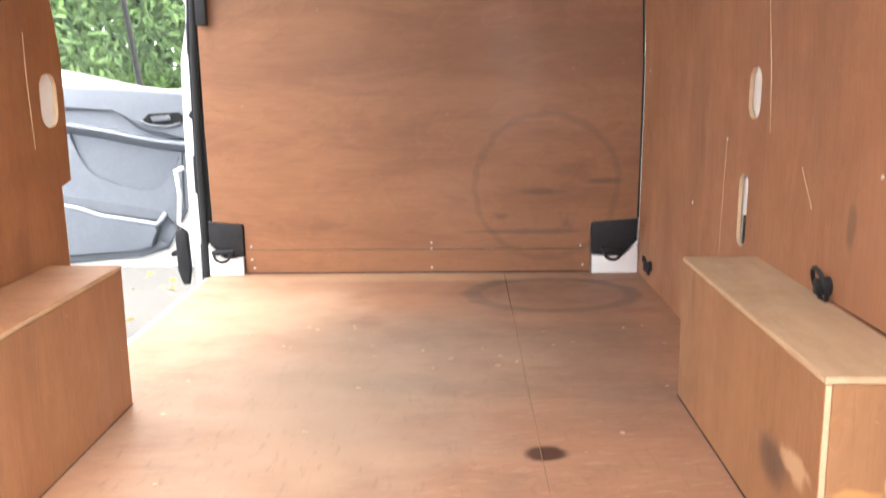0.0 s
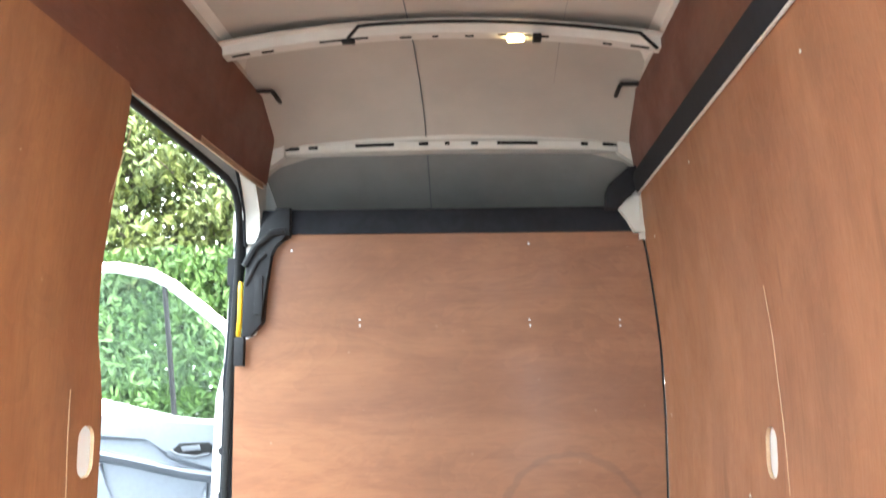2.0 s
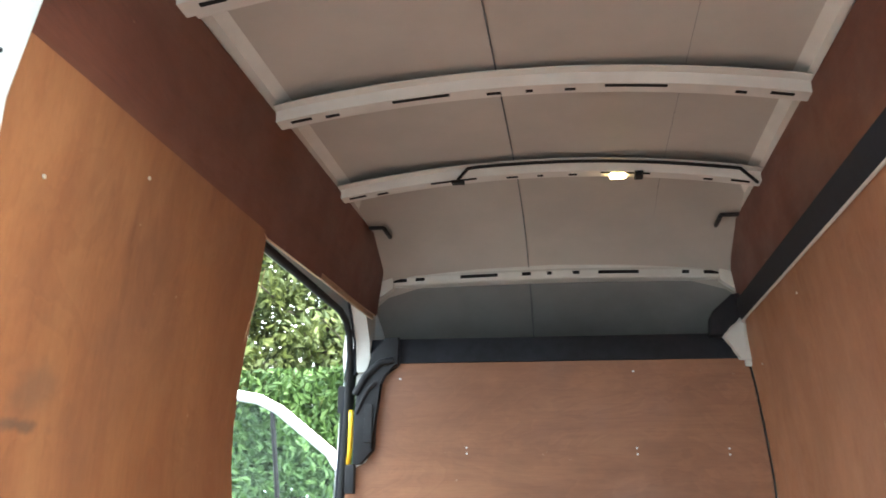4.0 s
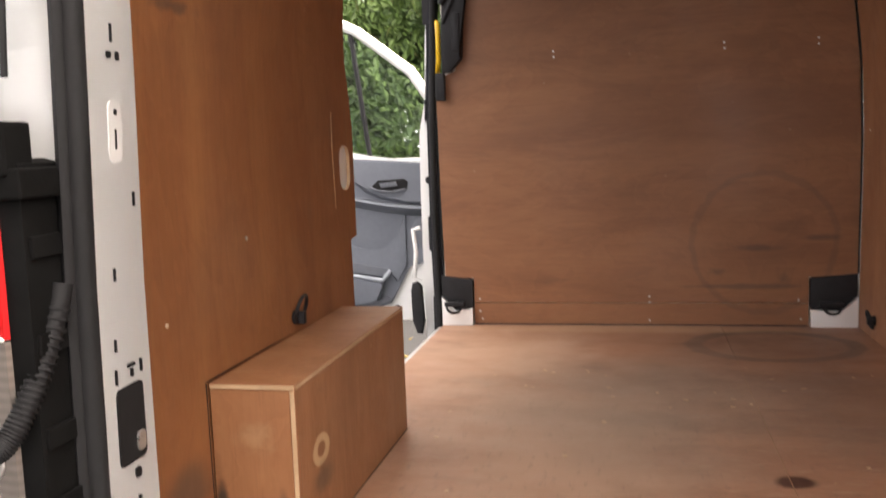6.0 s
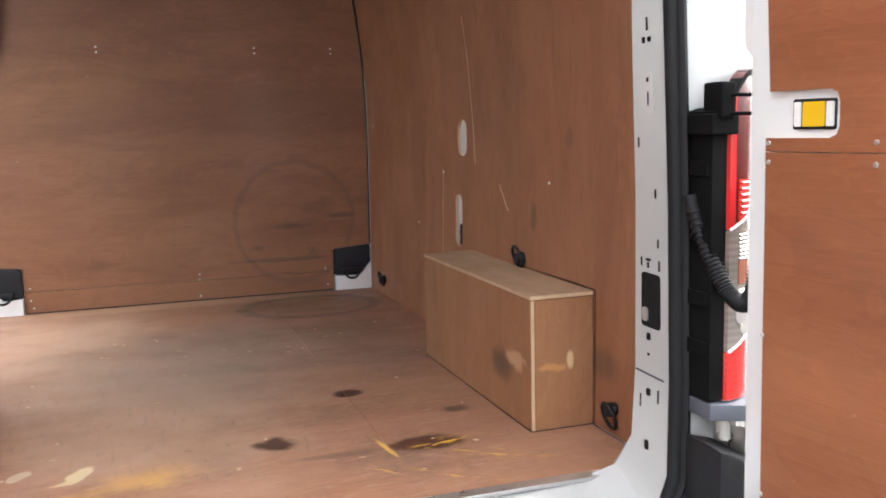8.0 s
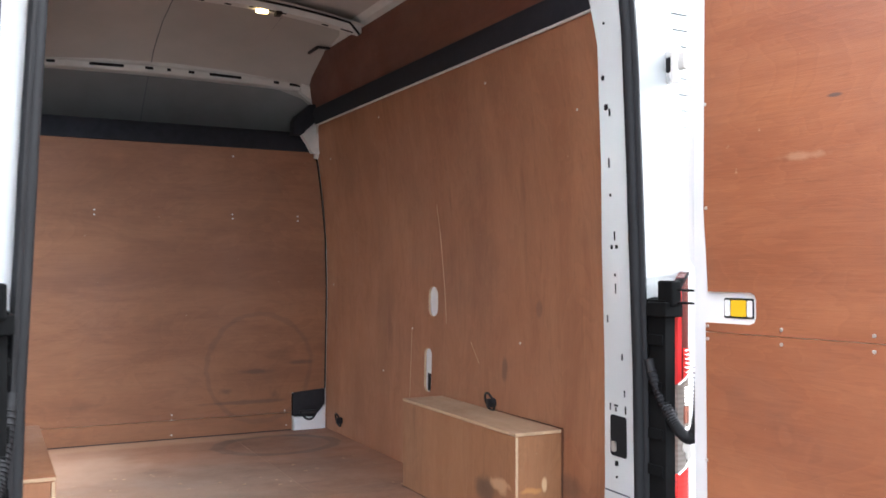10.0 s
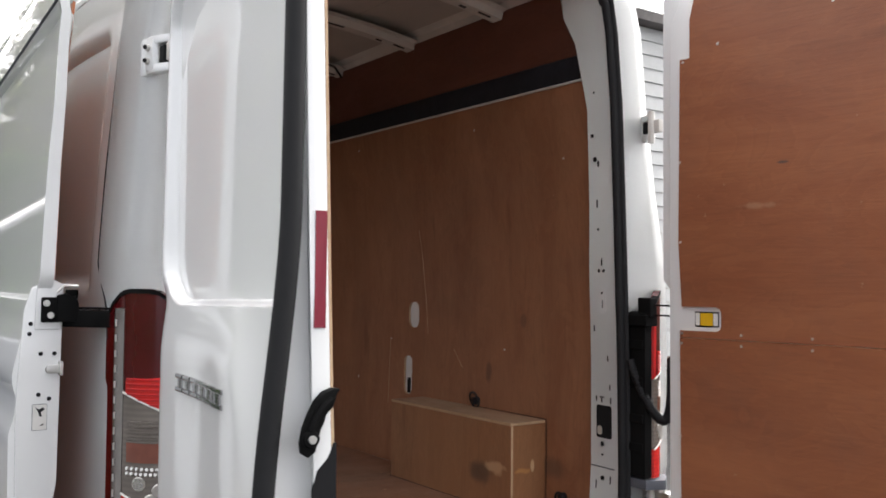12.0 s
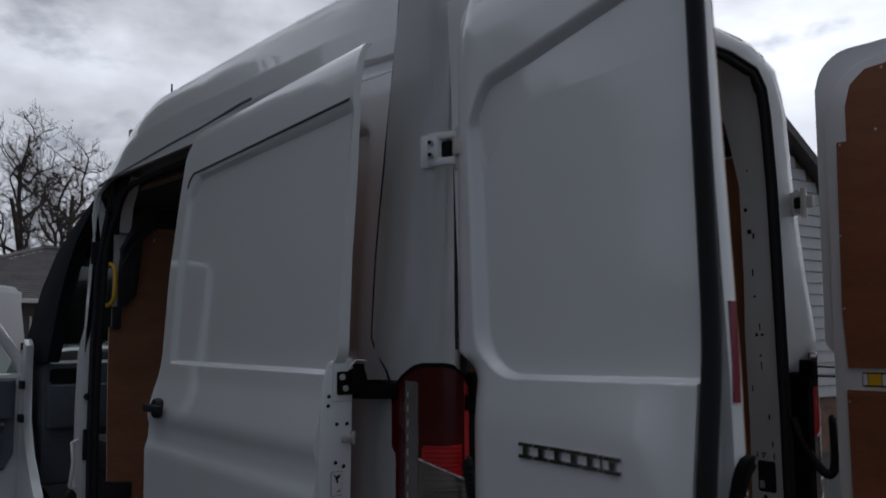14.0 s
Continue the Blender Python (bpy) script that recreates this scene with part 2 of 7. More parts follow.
def foliage(name, a, b):
    n = Nodes(name, 0.6)
    info = n.add("ShaderNodeNewGeometry")
    v = n.noise(n.coords(), 2.0, 4, 0.6)
    f = n.maths("ADD", n.maths("MULTIPLY", info.outputs["Random Per Island"], 0.6), n.maths("MULTIPLY", v, 0.4))
    n.color(n.mix(f, a, b))
    n.bsdf.inputs["Subsurface Weight"].default_value = 0.0
    return n.mat


WHITE = plain("van_white_paint", (0.78, 0.79, 0.78), 0.3, 0, 0.012, 1.3, 0, 1.0, 0.12)
PRIMER = plain("bare_white_metal", (0.60, 0.585, 0.545), 0.5, 0, 0.10, 7.0)
ROOFSKIN = plain("roof_inner_paint", (0.43, 0.40, 0.36), 0.6, 0, 0.14, 2.2, 0.05)
BLACK = plain("black_plastic", (0.018, 0.018, 0.02), 0.5, 0, 0.25, 30, 0.15)
RUBBER = plain("rubber_seal", (0.014, 0.014, 0.015), 0.62, 0, 0.2, 40, 0.2)
HOLE = plain("dark_cavity", (0.010, 0.010, 0.011), 0.8)
LAMPBLACK = plain("black_lamp_housing", (0.006, 0.006, 0.006), 0.8, 0, 0.3, 30, 0.3)
LAMPBLACK.node_tree.nodes["Principled BSDF"].inputs["Specular IOR Level"].default_value = 0.08
FOAM = plain("black_felt_trim", (0.020, 0.021, 0.026), 0.8, 0, 0.3, 25, 0.3)
YELLOW = plain("yellow_plastic", (0.70, 0.42, 0.008), 0.38, 0, 0.06, 20)
DULLCHROME = plain("dull_chrome", (0.42, 0.42, 0.42), 0.12, 1.0, 0.1, 30)
STEEL = plain("zinc_steel", (0.62, 0.61, 0.58), 0.3, 0.85, 0.12, 30)
GREYCARD = plain("grey_door_card", (0.118, 0.132, 0.158), 0.5, 0, 0.08, 40, 0.12)
# paler copy of the card plastic, for the highlight along its lip
CARD_HIGHLIGHT = plain("card_highlight", (0.26, 0.29, 0.33), 0.45, 0, 0.06, 40, 0.08)
CABLINING = plain("grey_cab_lining", (0.21, 0.21, 0.205), 0.6, 0, 0.12, 6)
DARKCARD = plain("dark_grey_plastic", (0.10, 0.11, 0.13), 0.55, 0, 0.12, 40, 0.12)
PALEEDGE = plywood("plywood_edge", "y", (0.541, 0.402, 0.254), (0.410, 0.271, 0.156), grime=0.12)
REDLENS = lens_plastic("red_lamp_lens", (0.075, 0.002, 0.003), 0.2, 0.0, 0.2)
BRIGHTRED = lens_plastic("bright_red_lens", (0.78, 0.022, 0.016), 0.12, 0.35)
# red of the upper lens brightened to carry the light on its edge and ribs
LITRED = lens_plastic("lit_red_lens", (0.55, 0.016, 0.018), 0.2, 0.0, 0.2)
CLEARSIDE = lens_plastic("clear_side_lens", (0.20, 0.18, 0.165), 0.08)
CLEARLENS = lens_plastic("clear_lamp_lens", (0.34, 0.30, 0.27), 0.25, 0.4, 0.2)
CLEARLENS.node_tree.nodes["Principled BSDF"].inputs["Metallic"].default_value = 0.6
AMBER = lens_plastic("amber_reflector", (0.22, 0.075, 0.05), 0.12)
REFLECT = plain("red_reflective_tape", (0.20, 0.006, 0.022), 0.4)
GLASS = clear_glass("window_glass")
STICKER = plain("white_sticker", (0.75, 0.74, 0.70), 0.5)
TYRE = plain("tyre_rubber", (0.02, 0.02, 0.02), 0.8, 0, 0.2, 30, 0.2)
RIM = plain("steel_wheel_rim", (0.35, 0.36, 0.37), 0.4, 0.6)

FLOOR_MARKS = (
    # pale wear mid-floor; the second patch puts side-door light into the floor colour
    (dict(centre=(-0.25, 1.35, 0.7), radii=(0.45, 0.95, 1), soft=0.9, wobble=0.7, scale=5.0, angle=8), (0.54, 0.35, 0.245), 0.9),
    (dict(centre=(-0.55, 2.35, 0.7), radii=(0.40, 0.55, 1), soft=0.9, wobble=0.7, scale=5.0), (0.58, 0.37, 0.25), 0.8),
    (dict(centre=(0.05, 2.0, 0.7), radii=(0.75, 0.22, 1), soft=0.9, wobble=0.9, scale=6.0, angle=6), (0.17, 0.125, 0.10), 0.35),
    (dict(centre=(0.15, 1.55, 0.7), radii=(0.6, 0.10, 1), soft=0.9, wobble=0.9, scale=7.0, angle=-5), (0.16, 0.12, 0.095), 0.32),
    (dict(centre=(0.0, 1.2, 0.7), radii=(1.0, 1.6, 1), soft=0.5, wobble=0.3, scale=3.0, angle=90, grit=0.56), (0.13, 0.098, 0.08), 0.25),
    (dict(centre=(0.0, 1.2, 0.7), radii=(1.0, 1.6, 1), soft=0.5, wobble=0.3, scale=3.0, angle=12, grit=0.55), (0.50, 0.33, 0.23), 0.55),
    (dict(centre=(0.47, 2.55, 0.7), radii=(0.29, 0.24, 1), ring=0.16, wobble=0.10), (0.07, 0.055, 0.045), 0.52),
    (dict(centre=(0.47, 2.55, 0.7), radii=(0.40, 0.36, 1), soft=0.7, wobble=0.3), (0.10, 0.075, 0.06), 0.35),
    (dict(centre=(0.02, 1.75, 0.7), radii=(0.62, 0.75, 1), soft=0.8, wobble=0.5, scale=3.0), (0.30, 0.235, 0.185), 0.5),
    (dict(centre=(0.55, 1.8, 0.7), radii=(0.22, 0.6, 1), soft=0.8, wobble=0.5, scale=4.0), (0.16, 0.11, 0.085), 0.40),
    (dict(centre=(0.322, 1.132, 0.7), radii=(0.052, 0.045, 1), soft=0.4, wobble=0.3, scale=16.0), (0.075, 0.03, 0.02), 0.97),
    (dict(centre=(0.052, 0.765, 0.7), radii=(0.062, 0.055, 1), soft=0.5, wobble=0.6, scale=22.0), (0.085, 0.04, 0.025), 0.97),
    (dict(centre=(0.571, 0.867, 0.7), radii=(0.055, 0.035, 1), soft=0.6, wobble=0.5, scale=20.0), (0.11, 0.055, 0.035), 0.97),
    (dict(centre=(0.405, 0.63, 0.7), radii=(0.105, 0.06, 1), soft=0.35, wobble=0.5, scale=18.0), (0.10, 0.035, 0.018), 0.97),
    (dict(centre=(0.19, 0.63, 0.7), radii=(0.14, 0.022, 1), soft=0.7, wobble=0.4, scale=12.0), (0.12, 0.06, 0.04), 0.6),
    (dict(centre=(0.45, 0.625, 0.7), radii=(0.10, 0.035, 1), soft=0.8, wobble=0.5, scale=12.0, angle=14, grit=0.50), (0.95, 0.55, 0.06), 0.95),
    (dict(centre=(0.54, 0.50, 0.7), radii=(0.16, 0.05, 1), soft=0.9, wobble=0.5, scale=9.0, angle=-28, grit=0.52), (0.90, 0.52, 0.08), 0.85),
    (dict(centre=(0.40, 0.41, 0.7), radii=(0.13, 0.04, 1), soft=0.9, wobble=0.5, scale=9.0, angle=-35, grit=0.54), (0.90, 0.52, 0.08), 0.75),
    (dict(centre=(0.27, 0.49, 0.7), radii=(0.06, 0.02, 1), soft=0.9, wobble=0.5, scale=9.0, angle=-50, grit=0.50), (0.90, 0.55, 0.12), 0.6),
    (dict(centre=(0.306, 0.63, 0.7), radii=(0.075, 0.009, 1), soft=0.5, wobble=0.3, scale=20.0, angle=-82), (0.95, 0.56, 0.10), 0.8),
    (dict(centre=(-0.50, 0.50, 0.7), radii=(0.17, 0.055, 1), soft=0.95, wobble=0.9, scale=11.0, angle=46), (0.90, 0.55, 0.12), 0.55),
    (dict(centre=(-0.50, 0.50, 0.7), radii=(0.17, 0.07, 1), soft=0.9, wobble=0.7, scale=9.0, angle=30, grit=0.50), (1.0, 0.66, 0.16), 0.8),
    (dict(centre=(-0.535, 0.465, 0.7), radii=(0.075, 0.028, 1), soft=0.8, wobble=1.0, scale=20.0, angle=25), (1.0, 0.70, 0.22), 0.8),
    (dict(centre=(-0.25, 0.65, 0.7), radii=(0.11, 0.07, 1), soft=0.95, wobble=0.9, scale=10.0, angle=15), (0.85, 0.50, 0.10), 0.5),
    (dict(centre=(-0.27, 0.62, 0.7), radii=(0.13, 0.08, 1), soft=0.9, wobble=0.6, scale=9.0, angle=35, grit=0.56), (0.90, 0.55, 0.12), 0.5),
    (dict(centre=(-0.10, 2.83, 0.7), radii=(0.80, 0.085, 1), soft=0.5, wobble=0.25, scale=4.0), (0.62, 0.42, 0.25), 0.55),
    (dict(centre=(0.10, 0.50, 0.7), radii=(0.45, 0.16, 1), soft=0.9, wobble=0.6, scale=5.0, angle=10, grit=0.66), (0.85, 0.62, 0.35), 0.7),
    (dict(centre=(-0.410, 0.735, 0.7), radii=(0.060, 0.026, 1), soft=0.3, wobble=0.5, scale=26.0, angle=68), (0.86, 0.72, 0.46), 0.9),
    (dict(centre=(-0.440, 0.690, 0.7), radii=(0.035, 0.014, 1), soft=0.4, wobble=0.8, scale=30.0, angle=20), (0.80, 0.62, 0.36), 0.8),
    (dict(centre=(-0.548, 0.776, 0.7), radii=(0.040, 0.022, 1), soft=0.2, wobble=0.45, scale=24.0, angle=60), (0.68, 0.54, 0.40), 0.85),
    (dict(centre=(-0.745, 0.410, 0.7), radii=(0.045, 0.022, 1), soft=0.2, wobble=0.4, scale=20.0, angle=20), (0.68, 0.54, 0.38), 0.8),
)
BULK_MARKS = (
    (dict(centre=(0.48, 2.915, 1.05), radii=(0.285, 1, 0.29), ring=0.06, wobble=0.07, scale=14.0), (0.08, 0.05, 0.04), 0.22),
    (dict(centre=(0.42, 2.915, 0.868), radii=(0.26, 1, 0.012), soft=0.5, wobble=0.5, scale=14.0), (0.06, 0.045, 0.04), 0.45),
    (dict(centre=(0.30, 2.915, 0.93), radii=(0.035, 1, 0.020), soft=0.9, wobble=1.0, scale=26.0), (0.07, 0.045, 0.035), 0.4),
    (dict(centre=(0.56, 2.915, 0.90), radii=(0.03, 1, 0.024), soft=0.9, wobble=1.0, scale=26.0), (0.07, 0.045, 0.035), 0.45),
    (dict(centre=(0.46, 2.915, 1.03), radii=(0.10, 1, 0.016), soft=0.7, wobble=0.6, scale=16.0), (0.10, 0.05, 0.035), 0.6),
    (dict(centre=(0.70, 2.915, 1.07), radii=(0.09, 1, 0.014), soft=0.7, wobble=0.6, scale=16.0), (0.10, 0.05, 0.035), 0.6),
)
BOXR_MARKS = (
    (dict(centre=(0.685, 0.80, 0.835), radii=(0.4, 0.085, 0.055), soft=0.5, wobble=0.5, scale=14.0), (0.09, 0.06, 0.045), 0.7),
    (dict(centre=(0.685, 0.70, 0.87), radii=(0.012, 0.06, 0.03), soft=0.5, wobble=0.9, scale=26.0), (0.80, 0.52, 0.30), 0.8),
    (dict(centre=(0.797, 0.6, 0.88), radii=(0.012, 0.02, 0.028), soft=0.4, wobble=0.4, scale=22.0), (0.86, 0.62, 0.36), 0.9),
    (dict(centre=(0.75, 0.6, 0.865), radii=(0.05, 0.02, 0.012), soft=0.6, wobble=0.9, scale=26.0), (0.70, 0.36, 0.12), 0.8),
)
BOXL_MARKS = (
    (dict(centre=(-0.685, 0.73, 0.885), radii=(0.2, 0.038, 0.024), ring=0.5, wobble=0.25, scale=18.0), (0.72, 0.52, 0.30), 0.75),
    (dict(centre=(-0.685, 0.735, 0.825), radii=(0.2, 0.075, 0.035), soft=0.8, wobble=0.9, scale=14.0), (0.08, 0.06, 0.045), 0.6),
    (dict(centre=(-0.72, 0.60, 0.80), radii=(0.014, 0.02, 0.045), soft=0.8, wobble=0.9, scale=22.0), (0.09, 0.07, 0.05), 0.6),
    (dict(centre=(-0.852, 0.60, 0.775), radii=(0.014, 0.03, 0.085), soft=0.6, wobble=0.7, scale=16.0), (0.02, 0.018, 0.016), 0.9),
    (dict(centre=(-0.77, 0.60, 0.95), radii=(0.045, 0.02, 0.03), soft=0.9, wobble=1.1, scale=30.0), (0.62, 0.42, 0.24), 0.3),
)
WALLL_MARKS = (
    (dict(centre=(-0.86, 0.55, 1.78), radii=(0.4, 0.10, 0.014), soft=0.8, wobble=1.1, scale=30.0), (0.07, 0.05, 0.045), 0.6),
    (dict(centre=(-0.86, 0.58, 1.85), radii=(0.4, 0.08, 0.06), soft=0.9, wobble=1.0, scale=16.0), (0.13, 0.08, 0.055), 0.4),
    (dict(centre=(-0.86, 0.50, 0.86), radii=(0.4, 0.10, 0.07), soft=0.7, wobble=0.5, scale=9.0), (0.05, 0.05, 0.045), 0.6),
)
WALLR_MARKS = (
    (dict(centre=(0.86, 0.98, 1.22), radii=(0.4, 0.022, 0.05), soft=0.6, wobble=0.6, scale=14.0), (0.13, 0.075, 0.05), 0.6),
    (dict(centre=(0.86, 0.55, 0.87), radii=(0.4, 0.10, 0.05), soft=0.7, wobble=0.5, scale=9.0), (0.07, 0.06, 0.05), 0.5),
    (dict(centre=(0.86, 0.75, 1.45), radii=(0.4, 0.02, 0.03), soft=0.6, wobble=0.6, scale=14.0), (0.16, 0.09, 0.06), 0.5),
)
DOOR_MARKS = (
    (dict(centre=(0.36, 0, 1.86), radii=(0.07, 1, 0.010), soft=0.8, wobble=1.1, scale=30.0), (0.62, 0.36, 0.22), 0.4),
    (dict(centre=(0.44, 0, 1.99), radii=(0.02, 1, 0.006), soft=0.5, wobble=0.4, scale=20.0), (0.08, 0.06, 0.06), 0.8),
)
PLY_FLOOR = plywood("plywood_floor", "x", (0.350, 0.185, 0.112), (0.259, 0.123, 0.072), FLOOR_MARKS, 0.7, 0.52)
PLY_BULK = plywood("plywood_bulkhead", "x", (0.283, 0.123, 0.052), (0.204, 0.079, 0.032), BULK_MARKS, 0.18, 0.5)
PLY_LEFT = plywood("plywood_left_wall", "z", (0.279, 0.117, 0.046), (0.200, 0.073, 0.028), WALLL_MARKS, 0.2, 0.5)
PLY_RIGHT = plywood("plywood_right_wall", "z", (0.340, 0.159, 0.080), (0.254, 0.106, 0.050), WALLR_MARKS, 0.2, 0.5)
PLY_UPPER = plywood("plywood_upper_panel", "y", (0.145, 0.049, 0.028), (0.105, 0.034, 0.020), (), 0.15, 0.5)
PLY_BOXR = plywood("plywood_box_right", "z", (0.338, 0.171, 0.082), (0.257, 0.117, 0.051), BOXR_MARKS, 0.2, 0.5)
# right box top: pale dusty wood, with light from above put into it
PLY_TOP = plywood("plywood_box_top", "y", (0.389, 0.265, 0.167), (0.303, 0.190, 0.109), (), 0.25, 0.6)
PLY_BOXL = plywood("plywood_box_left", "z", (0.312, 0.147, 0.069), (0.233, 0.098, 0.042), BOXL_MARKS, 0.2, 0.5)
PLY_DOOR = plywood("plywood_door_panel", "x", (0.301, 0.110, 0.046), (0.225, 0.073, 0.030), DOOR_MARKS, 0.18, 0.42)
PLY_SLIDE = plywood("plywood_slide_panel", "z", (0.58, 0.20, 0.085), (0.44, 0.14, 0.058), (), 0.15, 0.45)

# ---- mesh helpers ----


def mesh_object(name, bm, mats, smooth=None):
    """Links a bmesh as one object. smooth: the angle in degrees below which edges are shaded smooth."""
    bmesh.ops.recalc_face_normals(bm, faces=bm.faces[:])
    if smooth:
        for f in bm.faces:
            f.smooth = True
        for e in bm.edges:
            e.smooth = len(e.link_faces) == 2 and e.calc_face_angle(3.14) < radians(smooth)
    me = bpy.data.meshes.new(name)
    bm.to_mesh(me)
    bm.free()
    for m in mats if isinstance(mats, (list, tuple)) else [mats]:
        me.materials.append(m)
    return new(name, me)


def part(name, bm, material, parent, label="", smooth=None):
    ob = mesh_object(name, bm, material, smooth)
    ob.parent = parent
    if label:
        tagged(ob, label)
    return ob


def thing(name, label, category, group="", kind="", at=None):
    ob = new(name)
    ob.empty_display_size = 0.1
    if at is not None:
        ob.matrix_world = at
    return tagged(ob, label, category, group, kind)


def box(bm, x0, x1, y0, y1, z0, z1, bevel=0.0, mat=0):
    vs = [bm.verts.new((x, y, z)) for x in (x0, x1) for y in (y0, y1) for z in (z0, z1)]
    faces = [bm.faces.new([vs[i] for i in q]) for q in ((0, 1, 3, 2), (4, 6, 7, 5), (0, 4, 5, 1), (2, 3, 7, 6), (0, 2, 6, 4), (1, 5, 7, 3))]
    for f in faces:
        f.material_index = mat
    if bevel:
        bmesh.ops.bevel(bm, geom=list({e for f in faces for e in f.edges}), offset=bevel, segments=2, affect="EDGES", profile=0.6)
    return faces


def prism(bm, pts, axis, a, b, bevel=0.0, mat=0, edge_mat=None):
    """Extrudes a plane outline along an axis: pts are the other two coordinates in x, y, z order."""
    def at(p, v):
        return {"x": (v, p[0], p[1]), "y": (p[0], v, p[1]), "z": (p[0], p[1], v)}[axis]
    lo, hi = [bm.verts.new(at(p, a)) for p in pts], [bm.verts.new(at(p, b)) for p in pts]
    faces = [bm.faces.new(lo), bm.faces.new(hi[::-1])]
    n = len(pts)
    sides = [bm.faces.new((lo[i], hi[i], hi[(i + 1) % n], lo[(i + 1) % n])) for i in range(n)]
    for f in faces:
        f.material_index = mat
    for f in sides:
        f.material_index = mat if edge_mat is None else edge_mat
    if bevel:
        bmesh.ops.bevel(bm, geom=list({e for f in faces for e in f.edges}), offset=bevel, segments=2, affect="EDGES", profile=0.6)
    return faces + sides


def sheet(bm, grid, offset, mat=0, edge_mat=None):
    """A closed slab from a grid of points (rows of rows) and the vector, or a function of it, to its other face."""
    step = offset if callable(offset) else (lambda p: offset)
    front = [[bm.verts.new(p) for p in row] for row in grid]
    back = [[bm.verts.new(Vector(p) + Vector(step(p))) for p in row] for row in grid]
    n, m = len(grid), len(grid[0])
    em = mat if edge_mat is None else edge_mat
    def quad(vs, k):
        try:
            bm.faces.new(vs).material_index = k
        except ValueError:
            pass
    for i in range(n - 1):
        for j in range(m - 1):
            quad((front[i][j], front[i][j + 1], front[i + 1][j + 1], front[i + 1][j]), mat)
            quad((back[i][j], back[i + 1][j], back[i + 1][j + 1], back[i][j + 1]), mat)
    for i in range(n - 1):
        quad((front[i][0], front[i + 1][0], back[i + 1][0], back[i][0]), em)
        quad((front[i][-1], back[i][-1], back[i + 1][-1], front[i + 1][-1]), em)
    for j in range(m - 1):
        quad((front[0][j], back[0][j], back[0][j + 1], front[0][j + 1]), em)
        quad((front[-1][j], front[-1][j + 1], back[-1][j + 1], back[-1][j]), em)


def tube(bm, pts, radius, sides=8, closed=False, taper=None):
    """A round bar along points."""
    pts = [Vector(p) for p in pts]
    rings, n = [], len(pts)
    side = None
    for i, p in enumerate(pts):
        a, b = (pts[i - 1], pts[(i + 1) % n]) if closed else (pts[max(i - 1, 0)], pts[min(i + 1, n - 1)])
        way = (b - a).normalized()
        if side is None:
            side = way.cross(Vector((0.0, 0.0, 1.0)))
            if side.length < 0.3:
                side = way.cross(Vector((0.0, 1.0, 0.0)))
        side = (side - way * side.dot(way)).normalized()
        top = side.cross(way)
        r = radius if taper is None else radius + (taper - radius) * i / (n - 1)
        rings.append([bm.verts.new(p + r * (math.cos(t) * side + math.sin(t) * top)) for t in (2 * math.pi * k / sides for k in range(sides))])
    for i in range(n if closed else n - 1):
        a, b = rings[i], rings[(i + 1) % n]
        for k in range(sides):
            bm.faces.new((a[k], a[(k + 1) % sides], b[(k + 1) % sides], b[k]))
    if not closed:
        bm.faces.new(rings[0][::-1])
        bm.faces.new(rings[-1])


def disc(bm, centre, axis, radius, depth, sides=16):
    """A short cylinder with a slightly rounded rim, centred, along a vector."""
    m = Vector(axis).to_track_quat("Z", "Y").to_matrix()
    c = Vector(centre)
    rows = ((radius * 0.9, -depth / 2), (radius, -depth * 0.3), (radius, depth * 0.3), (radius * 0.9, depth / 2))
    rings = [[bm.verts.new(c + m @ Vector((r * math.cos(t), r * math.sin(t), h))) for t in (2 * math.pi * k / sides for k in range(sides))] for r, h in rows]
    for a, b in zip(rings, rings[1:]):
        for k in range(sides):
            bm.faces.new((a[k], a[(k + 1) % sides], b[(k + 1) % sides], b[k]))
    bm.faces.new(rings[0][::-1])
    bm.faces.new(rings[-1])


def rounded(x0, x1, z0, z1, r, n=4):
    """The outline of a rounded rectangle."""
    pts = []
    for cx, cz, a in ((x1 - r, z1 - r, 0), (x0 + r, z1 - r, 90), (x0 + r, z0 + r, 180), (x1 - r, z0 + r, 270)):
        pts += [(cx + r * math.cos(radians(a + 90 * k / n)), cz + r * math.sin(radians(a + 90 * k / n))) for k in range(n + 1)]
    return pts


def lerp(table, v):
    """Linear reading of a table of (v, value)."""
    for (a, p), (b, q) in zip(table, table[1:]):
        if v <= b:
            return p + (q - p) * max(0.0, (v - a) / (b - a))
    return table[-1][1]


def smooth_step(v, a, b):
    t = min(1.0, max(0.0, (v - a) / (b - a)))
    return t * t * (3 - 2 * t)


def steps(a, b, n):
    return [a + (b - a) * k / n for k in range(n + 1)]




def screw_heads(parent, spots, axis, radius=0.0048, name="screw_head", material=None, depth=0.003):
    """Equal small discs, each an object of its own on one mesh."""
    bm = bmesh.new()
    disc(bm, (0, 0, 0), axis, radius, depth, 8)
    for k, p in enumerate(spots):
        if k == 0:
            ob = mesh_object(name, bm, material or STEEL, 50)
            data = ob.data
        else:
            ob = new(name, data)
        ob.location = p
        ob.parent = parent
        if parent.type == "EMPTY":
            ob.matrix_parent_inverse = parent.matrix_basis.inverted()

